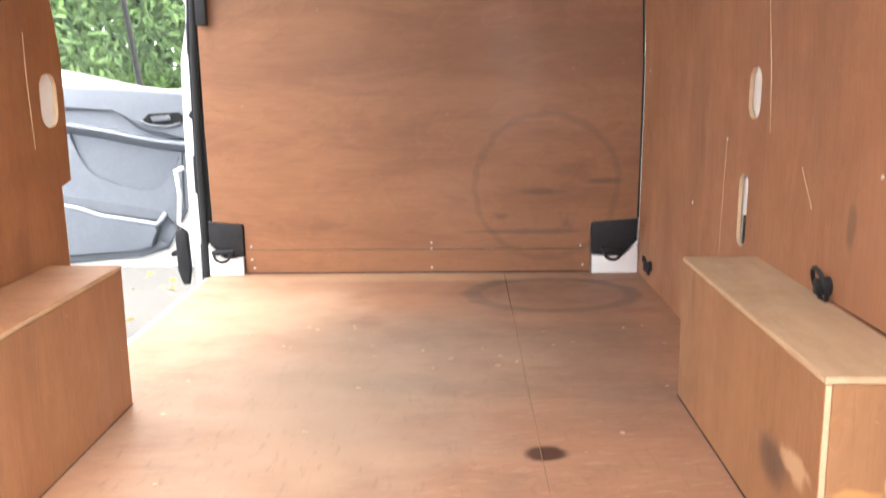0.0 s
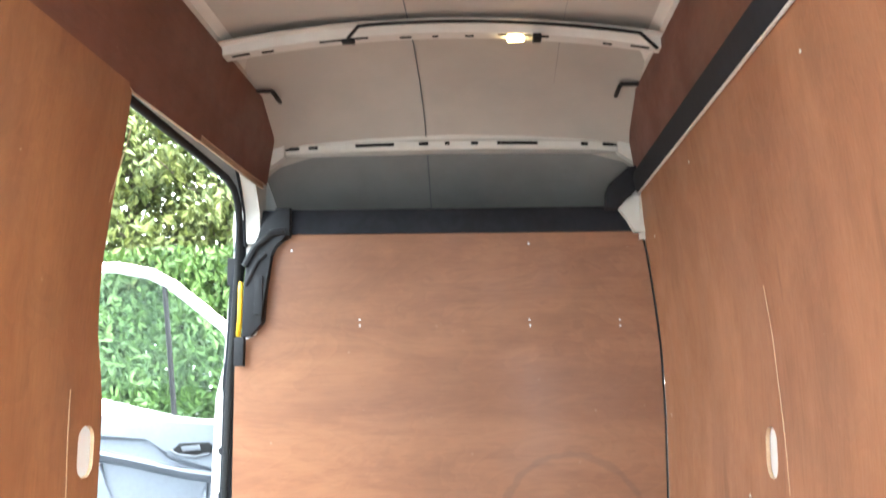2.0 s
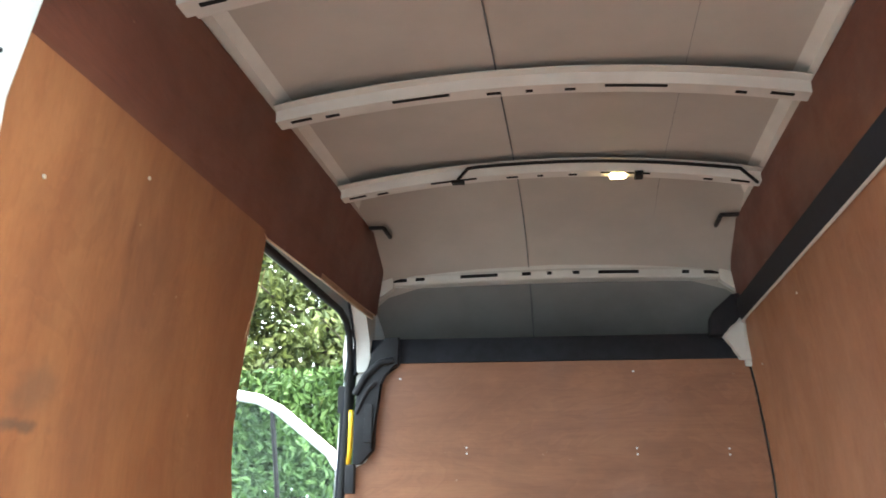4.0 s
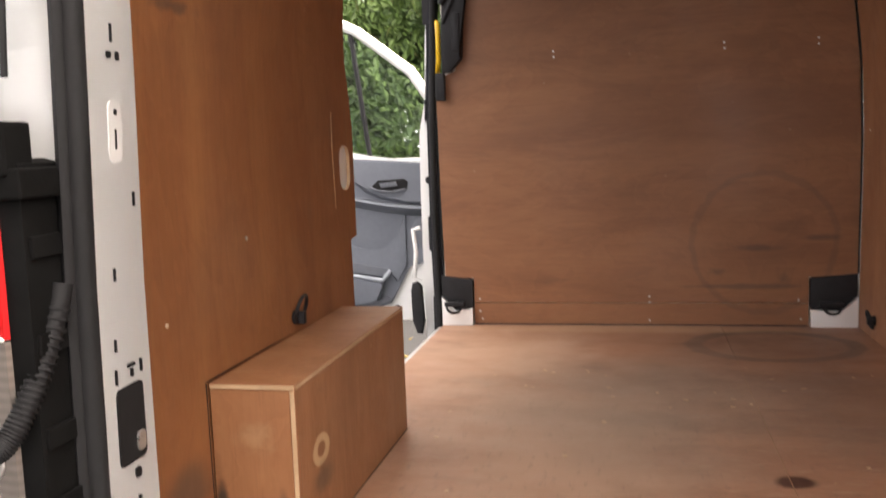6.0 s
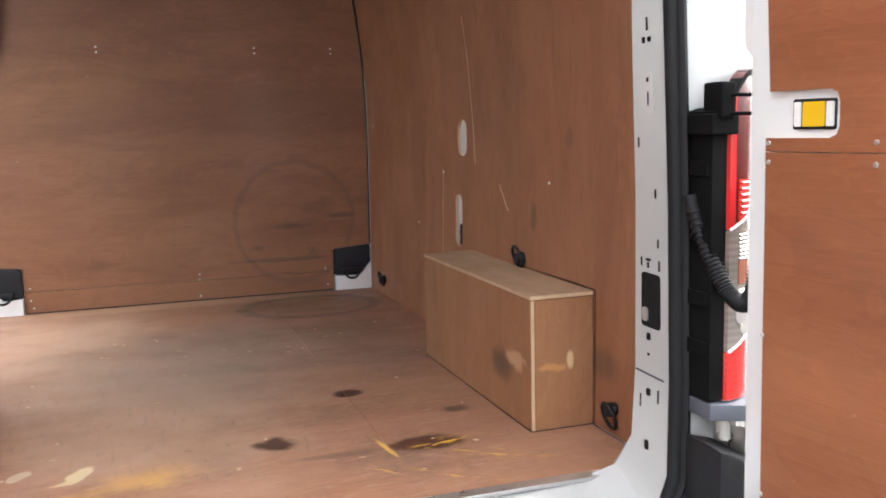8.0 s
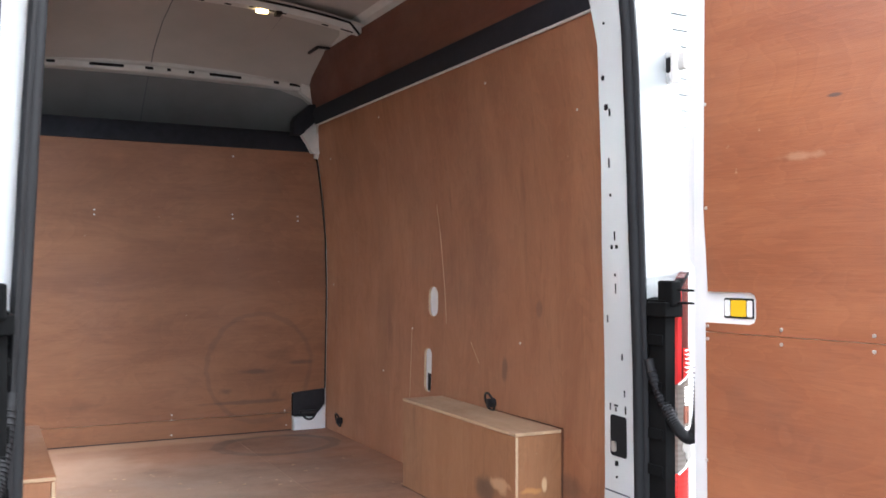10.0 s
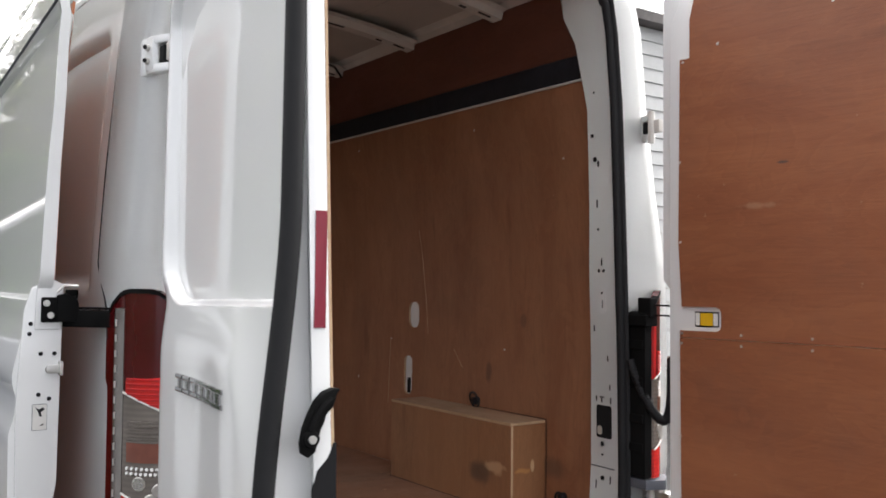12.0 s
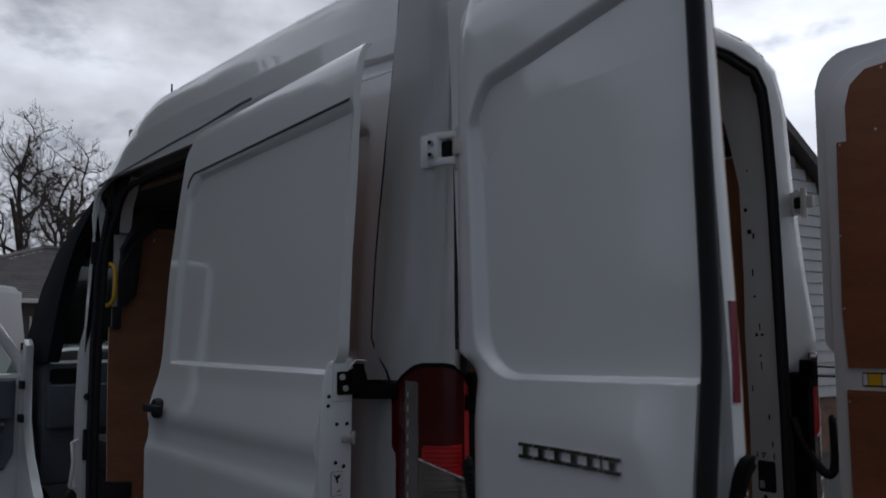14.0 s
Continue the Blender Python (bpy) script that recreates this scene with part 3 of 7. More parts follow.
# ---- the van: measures ----
FLOOR, BULK = 0.70, 2.915
WALL = [(0.70, 0.866), (1.0, 0.869), (1.3, 0.873), (1.5, 0.874), (1.75, 0.866), (1.9, 0.852), (2.1, 0.828), (2.25, 0.803), (2.4, 0.785), (2.72, 0.74), (2.8, 0.72)]
OUTER = [(0.35, 0.98), (0.52, 0.99), (0.7, 0.995), (0.95, 1.0), (1.32, 1.0), (1.66, 0.992), (1.9, 0.978), (2.25, 0.952), (2.55, 0.92), (2.66, 0.898), (2.74, 0.865)]
ROOF = [(-0.865, 2.74), (-0.80, 2.79), (-0.65, 2.83), (-0.35, 2.85), (0.0, 2.86), (0.35, 2.85), (0.65, 2.83), (0.80, 2.79), (0.865, 2.74)]


def wall_x(z, y):
    return lerp(WALL, z) * (1 - 0.018 * (y - 0.6) / 2.3)


van = thing("van", "white ply-lined panel van with side, front and rear doors open", "van", at=pose(0, 2.6, 0))


def vpart(name, bm, material, parent=None, label="", smooth=None):
    ob = part(name, bm, material, parent or van, label, smooth)
    if parent is None or parent is van:
        ob.matrix_parent_inverse = van.matrix_basis.inverted()
    return ob


def rear_taper(y, sx):
    """How far the body side draws in towards the rear corner, more on the sliding door's side."""
    return (0.036 if sx < 0 else -0.008) * (1 - smooth_step(y, 0.1, 0.85))


def press(y, z):
    """The shallow recessed field of the upper body side."""
    r = min(y - 0.385, 2.295 - z, z - 1.58, ((y - 0.385) + (2.295 - z) - 0.03) / 1.41)
    return 0.026 * smooth_step(r, -0.004, 0.026)


def side_skin(name, sx, y0, y1, z0, z1, label="", ny=8, nz=14, material=None):
    """A piece of the body side that follows its curve."""
    bm = bmesh.new()
    grid = [[(sx * (lerp(OUTER, z) - rear_taper(y, sx) - press(y, z)), y, z) for z in steps(z0, z1, nz)] for y in steps(y0, y1, ny)]
    sheet(bm, grid, (-sx * 0.025, 0, 0))
    return vpart(name, bm, material or WHITE, None, label, 40)


side_skin("rear_quarter_panel", -1, 0.296, 1.66, 0.40, 2.44, "glossy white body side behind the open sliding door", 90, 120)
side_skin("side_sill", -1, 1.664, 2.95, 0.30, 0.46)
side_skin("door_pillar", -1, 3.03, 3.07, 0.40, 2.44)
side_skin("side_panel", 1, 0.296, 3.1, 0.40, 2.44, "white body side", 20, 24)
side_skin("cab_side", 1, 3.103, 3.55, 0.40, 2.10)
bm = bmesh.new()
sheet(bm, [[(-0.99, y, z) for z in (0.40, 0.58)] for y in (3.074, 4.1)], (0.025, 0, 0))
vpart("cab_sill", bm, WHITE)


def roof_lift(y):
    """How far the roof's shoulder rises forward of the rear frame."""
    return lerp([(0.296, 0.0), (0.45, 0.030), (0.7, 0.042), (1.1, 0.050), (2.2, 0.050)], y)


CANT = [(0.0, 0.934), (0.42, 0.919), (0.54, 0.914), (0.60, 0.909), (0.80, 0.893), (0.92, 0.880), (1.0, 0.866)]


def roof_drop(y):
    return lerp([(2.3, 0.0), (2.6, 0.04), (2.85, 0.12), (3.1, 0.28), (3.3, 0.44), (3.55, 0.60)], y)


def rail_channel(y, z):
    """The pressed channel of the slide rail above the side door."""
    top = 2.498 + 0.045 * (y - 0.3)
    r = min(y - 0.300, top - z, z - top + 0.050, ((y - 0.300) + (top - z) - 0.008) / 1.41)
    return 0.020 * smooth_step(r, 0.0, 0.010) * (1 - smooth_step(y, 1.10, 1.35))


for sx in (-1, 1):
    bm = bmesh.new()
    grid = []
    fine = [0.300, 0.305, 0.310, 0.316, 0.325, 0.34, 0.38] if sx < 0 else []
    for y in [0.296] + fine + [0.45, 0.52, 0.6, 0.7, 0.85, 1.0, 1.25, 1.5, 1.75, 2.0, 2.3, 2.45, 2.6, 2.7, 2.85, 3.0, 3.1, 3.2, 3.3, 3.42, 3.55]:
        squeeze = lerp([(2.55, 1.0), (3.55, 0.90)], y)
        zt, zl = 2.74 + roof_lift(y) - roof_drop(y), 2.442 + 0.022 * smooth_step(y, 1.62, 1.72) * (1 - smooth_step(y, 2.8, 2.96)) - 0.34 * max(0.0, (y - 2.96) / 0.59)
        fs = steps(0, 0.42, 36)[:-1] + [0.42, 0.48, 0.52, 0.54, 0.56, 0.58, 0.60, 0.63, 0.68, 0.74, 0.80, 0.86, 0.92, 0.96, 1.0] if sx < 0 else steps(0, 1, 8)
        row = []
        for f in fs:
            z = zl + (zt - zl) * f
            w = smooth_step(y, 0.296, 0.6) if sx < 0 else 0.0
            row.append((sx * (lerp(OUTER, zl + (2.74 - zl) * f) * (1 - w) + lerp(CANT, f) * w - rear_taper(y, sx) * (1 - f ** 2) + (squeeze - 1) * 0.865 * f - (rail_channel(y, z) if sx < 0 else 0)), y, z))
        grid.append(row)
    sheet(bm, grid, (-sx * 0.02, 0, 0))
    vpart("cant_rail", bm, WHITE, None, "", 40)

bm = bmesh.new()
grid = []
for y in [0.296, 0.37, 0.45, 0.58, 0.7, 0.9, 1.1, 1.5, 2.0, 2.3, 2.45, 2.6, 2.7, 2.85, 3.0, 3.1, 3.2, 3.3, 3.42, 3.55]:
    squeeze = lerp([(2.55, 1.0), (3.55, 0.90)], y)
    grid.append([(x * squeeze, y, z + roof_lift(y) - roof_drop(y)) for x, z in ROOF])
sheet(bm, grid, (0, 0, -0.02), 0)
for f in bm.faces:
    f.material_index = 0
roof = vpart("roof", bm, WHITE, None, "white raised roof, bare painted metal inside", 50)
# inner skin of the roof, bare and dull, with a few pressed seams
bm = bmesh.new()
grid = []
for y in [0.14, 0.5, 1.0, 1.5, 2.0, 2.3, 2.45, 2.6, 2.7, 2.85, 3.0, 3.1, 3.2, 3.3, 3.42, 3.5]:
    squeeze = lerp([(2.55, 0.97), (3.55, 0.86)], y)
    grid.append([(x * squeeze, y, z - 0.027 - roof_drop(y)) for x, z in ROOF])
sheet(bm, grid, (0, 0, 0.004))
for f in bm.faces:
    f.material_index = 1 if f.calc_center_median().y > 2.95 else 0      # grey cab lining past the bulkhead
roof_lining = vpart("roof_inner_skin", bm, [ROOFSKIN, CABLINING], roof, "bare greyish painted metal with pressed seams", 50)
for x in (-0.10, 0.42):
    bm = bmesh.new()
    tube(bm, [(x, y, 2.8285 - 0.022 * abs(x) - roof_drop(y)) for y in (0.3, 1.0, 2.0, 2.3, 2.45, 2.6, 2.7, 2.85, 3.0, 3.1, 3.2, 3.3, 3.45)], 0.0022, 5)
    vpart("seam", bm, DARKCARD, roof)

bm = bmesh.new()
disc(bm, (-0.56, 2.96, 2.70), (0, 0, 1), 0.022, 0.06, 12)
tube(bm, [(-0.56, 2.96, 2.70), (-0.558, 2.975, 2.88), (-0.553, 3.0, 3.068)], 0.0075, 8, False, 0.005)
vpart("roof_aerial", bm, BLACK, None, "short black roof aerial", 40)

# rear frame: jamb, rear face and rounded corner, as one swept ring
RING_A = [(0, 0.695, 0.290), (0.5, 0.695, 0.290), (0.67, 0.698, 0.285), (0.745, 0.722, 0.275), (0.780, 0.79, 0.264), (0.788, 0.95, 0.262), (0.787, 1.32, 0.262), (0.778, 1.66, 0.264),
          (0.769, 1.9, 0.255), (0.752, 2.25, 0.250), (0.728, 2.50, 0.29), (0.706, 2.60, 0.33), (0.65, 2.68, 0.28), (0.50, 2.735, 0.22), (0.2, 2.755, 0.2), (0, 2.76, 0.2)]
RING_B = [(0, 0.638), (0.5, 0.638), (0.68, 0.640), (0.75, 0.660), (0.781, 0.74), (0.784, 0.95), (0.778, 1.32), (0.765, 1.66), (0.756, 1.9), (0.740, 2.25), (0.716, 2.50), (0.695, 2.60),
          (0.64, 2.66), (0.49, 2.695), (0.2, 2.705), (0, 2.71)]
RING_C = [(0, 0.58), (0.6, 0.58), (0.79, 0.58), (0.86, 0.60), (0.890, 0.70), (0.915, 0.95), (0.915, 1.32), (0.905, 1.66), (0.89, 1.9), (0.862, 2.25), (0.835, 2.52), (0.815, 2.60),
          (0.77, 2.68), (0.60, 2.745), (0.28, 2.772), (0, 2.778)]
RING_D = [(0, 0.50, 0.05), (0.6, 0.50, 0.05), (0.85, 0.50, 0.06), (0.97, 0.52, 0.13), (0.997, 0.70, 0.19), (1.002, 0.95, 0.19), (1.002, 1.32, 0.19), (0.994, 1.66, 0.19), (0.980, 1.9, 0.19),
          (0.954, 2.25, 0.19), (0.922, 2.55, 0.19), (0.885, 2.66, 0.19), (0.853, 2.732, 0.19), (0.72, 2.806, 0.19), (0.35, 2.842, 0.19), (0, 2.852, 0.19)]
RING_E = [(0, 0.48, 0.08), (0.6, 0.48, 0.08), (0.86, 0.48, 0.09), (0.985, 0.50, 0.2), (1.001, 0.70, 0.292), (1.005, 0.95, 0.292), (1.005, 1.32, 0.292), (0.997, 1.66, 0.292), (0.983, 1.9, 0.292),
          (0.957, 2.25, 0.292), (0.925, 2.55, 0.292), (0.895, 2.66, 0.292), (0.865, 2.74, 0.292), (0.725, 2.811, 0.292), (0.35, 2.85, 0.292), (0, 2.86, 0.292)]


def ring_rows(ring, y):
    right = [(p[0], p[2] if len(p) > 2 else y, p[1]) for p in ring]
    return right + [(-a + rear_taper(b, -1) * smooth_step(a, 0.865, 0.93), b, c) for a, b, c in right[-2:0:-1]]


bm = bmesh.new()
behind = [(lerp(WALL, p[1]) + 0.006 if 4 <= k <= 11 else p[0], p[1] - (0.006 if k < 4 else 0), p[2] + 0.012) for k, p in enumerate(RING_A)]
inner = [(a + 0.002, b) for a, b in RING_B]
corner = [((c[0] + d[0]) / 2 + 0.018 * (c[0] > 0.5), (2 * c[1] + d[1]) / 3 + 0.01 * (c[1] > 2.6)) for c, d in zip(RING_C, RING_D)]
rows = [ring_rows(behind, 0), ring_rows(RING_A, 0), ring_rows(RING_B, 0.138), ring_rows(inner, 0.118), ring_rows([(a + 0.03 * (a > 0.1), b) for a, b in RING_B], 0.112), ring_rows(RING_C, 0.105),
        ring_rows(corner, 0.120), ring_rows([(d[0] - 0.012 * (d[0] > 0.7), d[1] - 0.006 * (d[1] > 2.7)) for d in RING_D], 0.145), ring_rows(RING_D, 0), ring_rows(RING_E, 0)]
# the corner swells towards the lamp
for r in rows[5:8]:
    for i, (x, y, z) in enumerate(r):
        if x > 0.85 and z > 0.9:
            k = 1 - smooth_step(z, 1.62, 2.15)
            r[i] = (x + 0.022 * k, y - 0.035 * k, z)
rows = [r + r[:1] for r in rows]
verts = [[bm.verts.new(p) for p in r[:-1]] for r in rows]
for a, b in zip(verts, verts[1:]):
    for k in range(len(a)):
        bm.faces.new((a[k], a[(k + 1) % len(a)], b[(k + 1) % len(a)], b[k]))
bmesh.ops.solidify(bm, geom=bm.faces[:], thickness=0.004)
rear_frame = vpart("rear_frame", bm, WHITE, None, "white painted door frame with punched slots", 45)
bm = bmesh.new()
seal_line = [(a + 0.016 * (a > 0.6), b + 0.008 * (b > 2.6) - 0.012 * (b < 0.65)) for a, b in RING_B]
tube(bm, [(x, 0.116, z) for x, _, z in ring_rows(seal_line, 0)], 0.018, 8, True)
tube(bm, [(x * 1.014, 0.100, z + 0.012 * (z > 2.5)) for x, _, z in ring_rows(seal_line, 0)], 0.011, 6, True)
vpart("rear_door_seal", bm, RUBBER, rear_frame, "black rubber door seal", 60)


def jamb(sx, y, z):
    """A point of the rear jamb and its inward normal."""
    i = next(k for k in range(4, len(RING_B) - 1) if RING_B[k + 1][1] >= z)
    f = (z - RING_B[i][1]) / (RING_B[i + 1][1] - RING_B[i][1])
    xb = RING_B[i][0] + f * (RING_B[i + 1][0] - RING_B[i][0])
    xa, ya = (RING_A[i][k] + f * (RING_A[i + 1][k] - RING_A[i][k]) for k in (0, 2))
    g = (y - 0.138) / (ya - 0.138)
    return Vector((sx * (xb + g * (xa - xb)), y, z)), Vector((-sx * (ya - 0.138), sx * sx * (xa - xb), 0)).normalized()


def jamb_plate(sx, y0, y1, z0, z1, lift=0.0025, corner=0.32):
    bm = bmesh.new()
    mid, n = jamb(sx, (y0 + y1) / 2, (z0 + z1) / 2)
    pts = []
    for y, z in rounded(y0, y1, z0, z1, min(y1 - y0, z1 - z0) * corner, 3):
        pts.append(jamb(sx, y, z)[0] + n * lift)
    lo, hi = [bm.verts.new(p - n * 0.006) for p in pts], [bm.verts.new(p) for p in pts]
    bm.faces.new(hi)
    for k in range(len(pts)):
        bm.faces.new((lo[k], lo[(k + 1) % len(pts)], hi[(k + 1) % len(pts)], hi[k]))
    return bm


for sx in (1, -1):
    for y0, y1, z0, z1 in ((0.187, 0.193, 1.668, 1.705), (0.172, 0.190, 1.648, 1.662), (0.200, 0.214, 1.646, 1.664), (0.188, 0.194, 1.515, 1.555), (0.186, 0.198, 1.568, 1.580),
                           (0.166, 0.172, 1.325, 1.352), (0.156, 0.162, 1.222, 1.248), (0.152, 0.158, 1.172, 1.204), (0.228, 0.234, 1.176, 1.204), (0.186, 0.216, 1.193, 1.200), (0.198, 0.206, 1.176, 1.194),
                           (0.190, 0.212, 1.018, 1.040), (0.196, 0.206, 0.985, 0.994), (0.156, 0.162, 0.885, 0.925), (0.228, 0.234, 0.86, 0.90), (0.186, 0.212, 0.895, 0.917), (0.190, 0.212, 0.772, 0.802),
                           (0.236, 0.242, 1.43, 1.46), (0.20, 0.212, 1.80, 1.812), (0.205, 0.212, 1.88, 1.92), (0.20, 0.226, 2.05, 2.075), (0.19, 0.20, 2.03, 2.06), (0.215, 0.235, 2.14, 2.16), (0.20, 0.21, 2.30, 2.31)):
        ym, zm, hy, hz = (y0 + y1) / 2, (z0 + z1) / 2, (y1 - y0) * 0.34, (z1 - z0) * 0.36
        vpart("slot", jamb_plate(sx, ym - hy, ym + hy, zm - hz, zm + hz), HOLE, rear_frame)
    plate = vpart("latch_opening", jamb_plate(sx, 0.152, 0.230, 1.050, 1.168, 0.0025, 0.12), HOLE, rear_frame, "dark latch opening in the pillar")
    bm = jamb_plate(sx, 0.20, 0.222, 1.062, 1.092, 0.006)
    vpart("latch_striker", bm, STEEL, rear_frame)
    bm = jamb_plate(sx, 0.172, 0.212, 1.50, 1.59, 0.0012)
    vpart("pressed_pad", bm, WHITE, rear_frame)
    bm = jamb_plate(sx, 0.14, 0.258, 0.9425, 0.9465, 0.0016)
    vpart("panel_joint", bm, DARKCARD, rear_frame)

# lamps at the rear corners
for sx in (1, -1):
    lamp = None
    bm = bmesh.new()
    prism(bm, [(sx * 0.812, 0.93), (sx * 0.850, 0.93), (sx * 0.850, 1.50), (sx * 0.835, 1.512), (sx * 0.812, 1.505)], "y", 0.022, 0.115, 0.004)
    lamp = vpart("tail_lamp", bm, LAMPBLACK, None, "tall red and clear tail lamp with black housing", 30)
    for z in (1.02, 1.12, 1.25, 1.38, 1.46):
        bm = bmesh.new()
        box(bm, *sorted((sx * 0.806, sx * 0.8118)), 0.03, 0.10, z, z + 0.03, 0.002)
        vpart("housing_rib", bm, LAMPBLACK, lamp)
    def lamp_at(s, z, lift):
        """A point of the lens face: s from the opening (0) round the corner (1)."""
        x = 0.850 + 0.118 * math.sin(s * 1.5)
        y = 0.016 + 0.190 * s ** 2
        return (sx * (x + lift * s), y - lift * (1 - s), z)
    def lamp_top(s):
        return 1.585 - 0.055 * max(0.0, (0.35 - s) / 0.35) ** 2 - 0.075 * max(0.0, (s - 0.62) / 0.38) ** 2
    def lamp_piece(name, s0, s1, low, high, mat, label="", lift=0.0):
        bm = bmesh.new()
        grid = []
        for s in steps(s0, s1, 8):
            lo, hi = low(s), min(high(s), lamp_top(s))
            grid.append([lamp_at(s, lo + (hi - lo) * g, lift) for g in steps(0, 1, 6)])
        sheet(bm, grid, (-sx * 0.014, 0.018, 0))
        return vpart(name, bm, mat, lamp, label, 50)
    lamp_piece("lens", 0.085, 0.68, lambda s: 1.275 + 0.085 * s, lambda s: 2.0, REDLENS, "dark red upper lens")
    lamp_piece("lens", 0.0, 0.080, lambda s: 1.275 + 0.085 * s, lambda s: 2.0, LITRED, "edge of the upper lens in its sunlit red")
    lamp_piece("lens", 0.13, 0.64, lambda s: 1.277 + 0.085 * s, lambda s: 1.375 - 0.02 * s, BRIGHTRED, "bright red lower edge of the lens", 0.003)
    lamp_piece("lens", 0.0, 0.68, lambda s: 1.03 + 0.085 * s, lambda s: 1.272 + 0.085 * s, CLEARLENS, "clear ribbed lens")
    lamp_piece("lens", 0.0, 0.68, lambda s: 0.93, lambda s: 1.027 + 0.085 * s, BRIGHTRED, "red bottom lens")
    lamp_piece("lens", 0.69, 0.84, lambda s: 0.93, lambda s: 1.535, CLEARSIDE, "clear side lens")
    lamp_piece("lens", 0.69, 0.84, lambda s: 1.537, lambda s: 2.0, REDLENS, "dark red top of the lens")
    lamp_piece("lens", 0.85, 1.0, lambda s: 0.93, lambda s: 2.0, REDLENS, "dark red outer lens")
    lamp_piece("lens_border", 0.0, 1.0, lambda s: lamp_top(s) - 0.011, lambda s: 2.0, LAMPBLACK, "black rim over the lens", 0.003)
    for z in steps(1.305, 1.365, 5):
        bm = bmesh.new()
        tube(bm, [lamp_at(s, z, 0.004) for s in steps(0.14, max(0.2, min(0.62, (z - 1.277) / 0.085)), 8)], 0.0032, 5)
        vpart("lens_rib", bm, LITRED, lamp, "", 60)
    for z in steps(1.215, 1.262, 6):
        bm = bmesh.new()
        tube(bm, [lamp_at(s, z, 0.001) for s in steps(0.14, 0.62, 8)], 0.003, 5)
        vpart("lens_rib", bm, CLEARLENS, lamp, "", 60)
    lamp_piece("reflector_band", 0.14, 0.62, lambda s: 1.165, lambda s: 1.212, AMBER, "brownish amber reflector", 0.002)
    for j, z in enumerate((1.150, 1.138)):
        for s in steps(0.17 + 0.02 * j, 0.6, 7):
            bm = bmesh.new()
            disc(bm, lamp_at(s, z, 0.002), (sx * s, -(1 - s), 0.3), 0.0045, 0.006, 6)
            vpart("reflector_facet", bm, STEEL, lamp, "", 30)
    for s, z in ((0.2, 1.10), (0.45, 1.115), (0.3, 1.075)):
        bm = bmesh.new()
        disc(bm, lamp_at(s, z, 0.0), (sx * s, -(1 - s), 0), 0.017, 0.008, 14)
        vpart("reflector_cup", bm, STEEL, lamp, "", 30)
    for z0, z1, m in ((1.272, 1.277, STICKER), (1.027, 1.032, STICKER)):
        bm = bmesh.new()
        tube(bm, [lamp_at(s, (z0 + z1) / 2 + 0.085 * s, 0.003) for s in steps(0.0, 0.68, 8)], 0.0028, 5)
        vpart("chrome_strip", bm, m, lamp, "", 60)
    for k in range(15):
        bm = bmesh.new()
        z0 = 0.96 + 0.038 * k
        tube(bm, [lamp_at(0.80, z0, 0.003), lamp_at(0.80, z0 + 0.017, 0.003)], 0.003, 6)
        vpart("chrome_strip", bm, STEEL, lamp, "", 60)
    # wiring hose of the rear door
    bm = bmesh.new()
    pts = []
    for k in range(61):
        f = k / 60
        x = 0.806 + 0.086 * f
        z = 1.34 - 0.205 * math.sin(math.pi * min(1, f * 1.02)) ** 0.8
        pts.append((sx * x, 0.085 - 0.06 * math.sin(math.pi * f) - 0.11 * f, z))
    tube(bm, pts, 0.0145, 8)
    for k, ring_pts in enumerate([pts[i] for i in range(2, 59)]):
        disc(bm, ring_pts, Vector(pts[k + 3]) - Vector(pts[k + 1]), 0.0175, 0.0045, 8)
    vpart("wiring_hose", bm, RUBBER, rear_frame, "ribbed black wiring hose", 50)
    # check strap
    bm = bmesh.new()
    box(bm, *sorted((sx * 0.815, sx * 0.85)), 0.0, 0.06, 1.49, 1.56, 0.006)
    box(bm, *sorted((sx * 0.800, sx * 0.862)), 0.008, 0.10, 1.46, 1.50, 0.004)
    vpart("check_strap_housing", bm, LAMPBLACK, rear_frame, "black check strap block")
    bm = bmesh.new()
    for z in (1.535, 1.50):
        tube(bm, [(sx * 0.835, 0.006, z), (sx * 0.90, -0.08, z - 0.004)], 0.004, 6)
    vpart("check_strap", bm, LAMPBLACK, rear_frame)
    # hinges on the corner
    for hz in (2.17, 0.90):
        bm = bmesh.new()
        # shallow pressed pad on the corner, then the C-shaped bracket with its two arms
        prism(bm, [(sx * 0.884, 0.118), (sx * 0.897, 0.106), (sx * 0.912, 0.122), (sx * 0.916, 0.142), (sx * 0.900, 0.146)], "z", hz - 0.050, hz + 0.046, 0.010)
        for z0, z1 in ((0.026, 0.047), (-0.047, -0.024)):
            prism(bm, [(sx * 0.872, 0.062), (sx * 0.850, 0.048), (sx * 0.856, 0.028), (sx * 0.880, 0.036), (sx * 0.906, 0.090), (sx * 0.908, 0.118), (sx * 0.890, 0.122)], "z", hz + z0, hz + z1, 0.005)
        prism(bm, [(sx * 0.884, 0.120), (sx * 0.892, 0.078), (sx * 0.904, 0.082), (sx * 0.912, 0.112), (sx * 0.904, 0.125)], "z", hz - 0.040, hz + 0.040, 0.005)
        hinge = vpart("door_hinge", bm, WHITE, rear_frame, "white painted steel door hinge", 40)
        bm = bmesh.new()
        tube(bm, [(sx * 0.862, 0.038, hz - 0.058), (sx * 0.862, 0.038, hz + 0.056)], 0.0125, 12)
        box(bm, *sorted((sx * 0.862, sx * 0.884)), 0.002, 0.040, hz - 0.022, hz + 0.024, 0.004)
        vpart("hinge_pin", bm, PRIMER, rear_frame, "grey hinge knuckle and pin", 40)
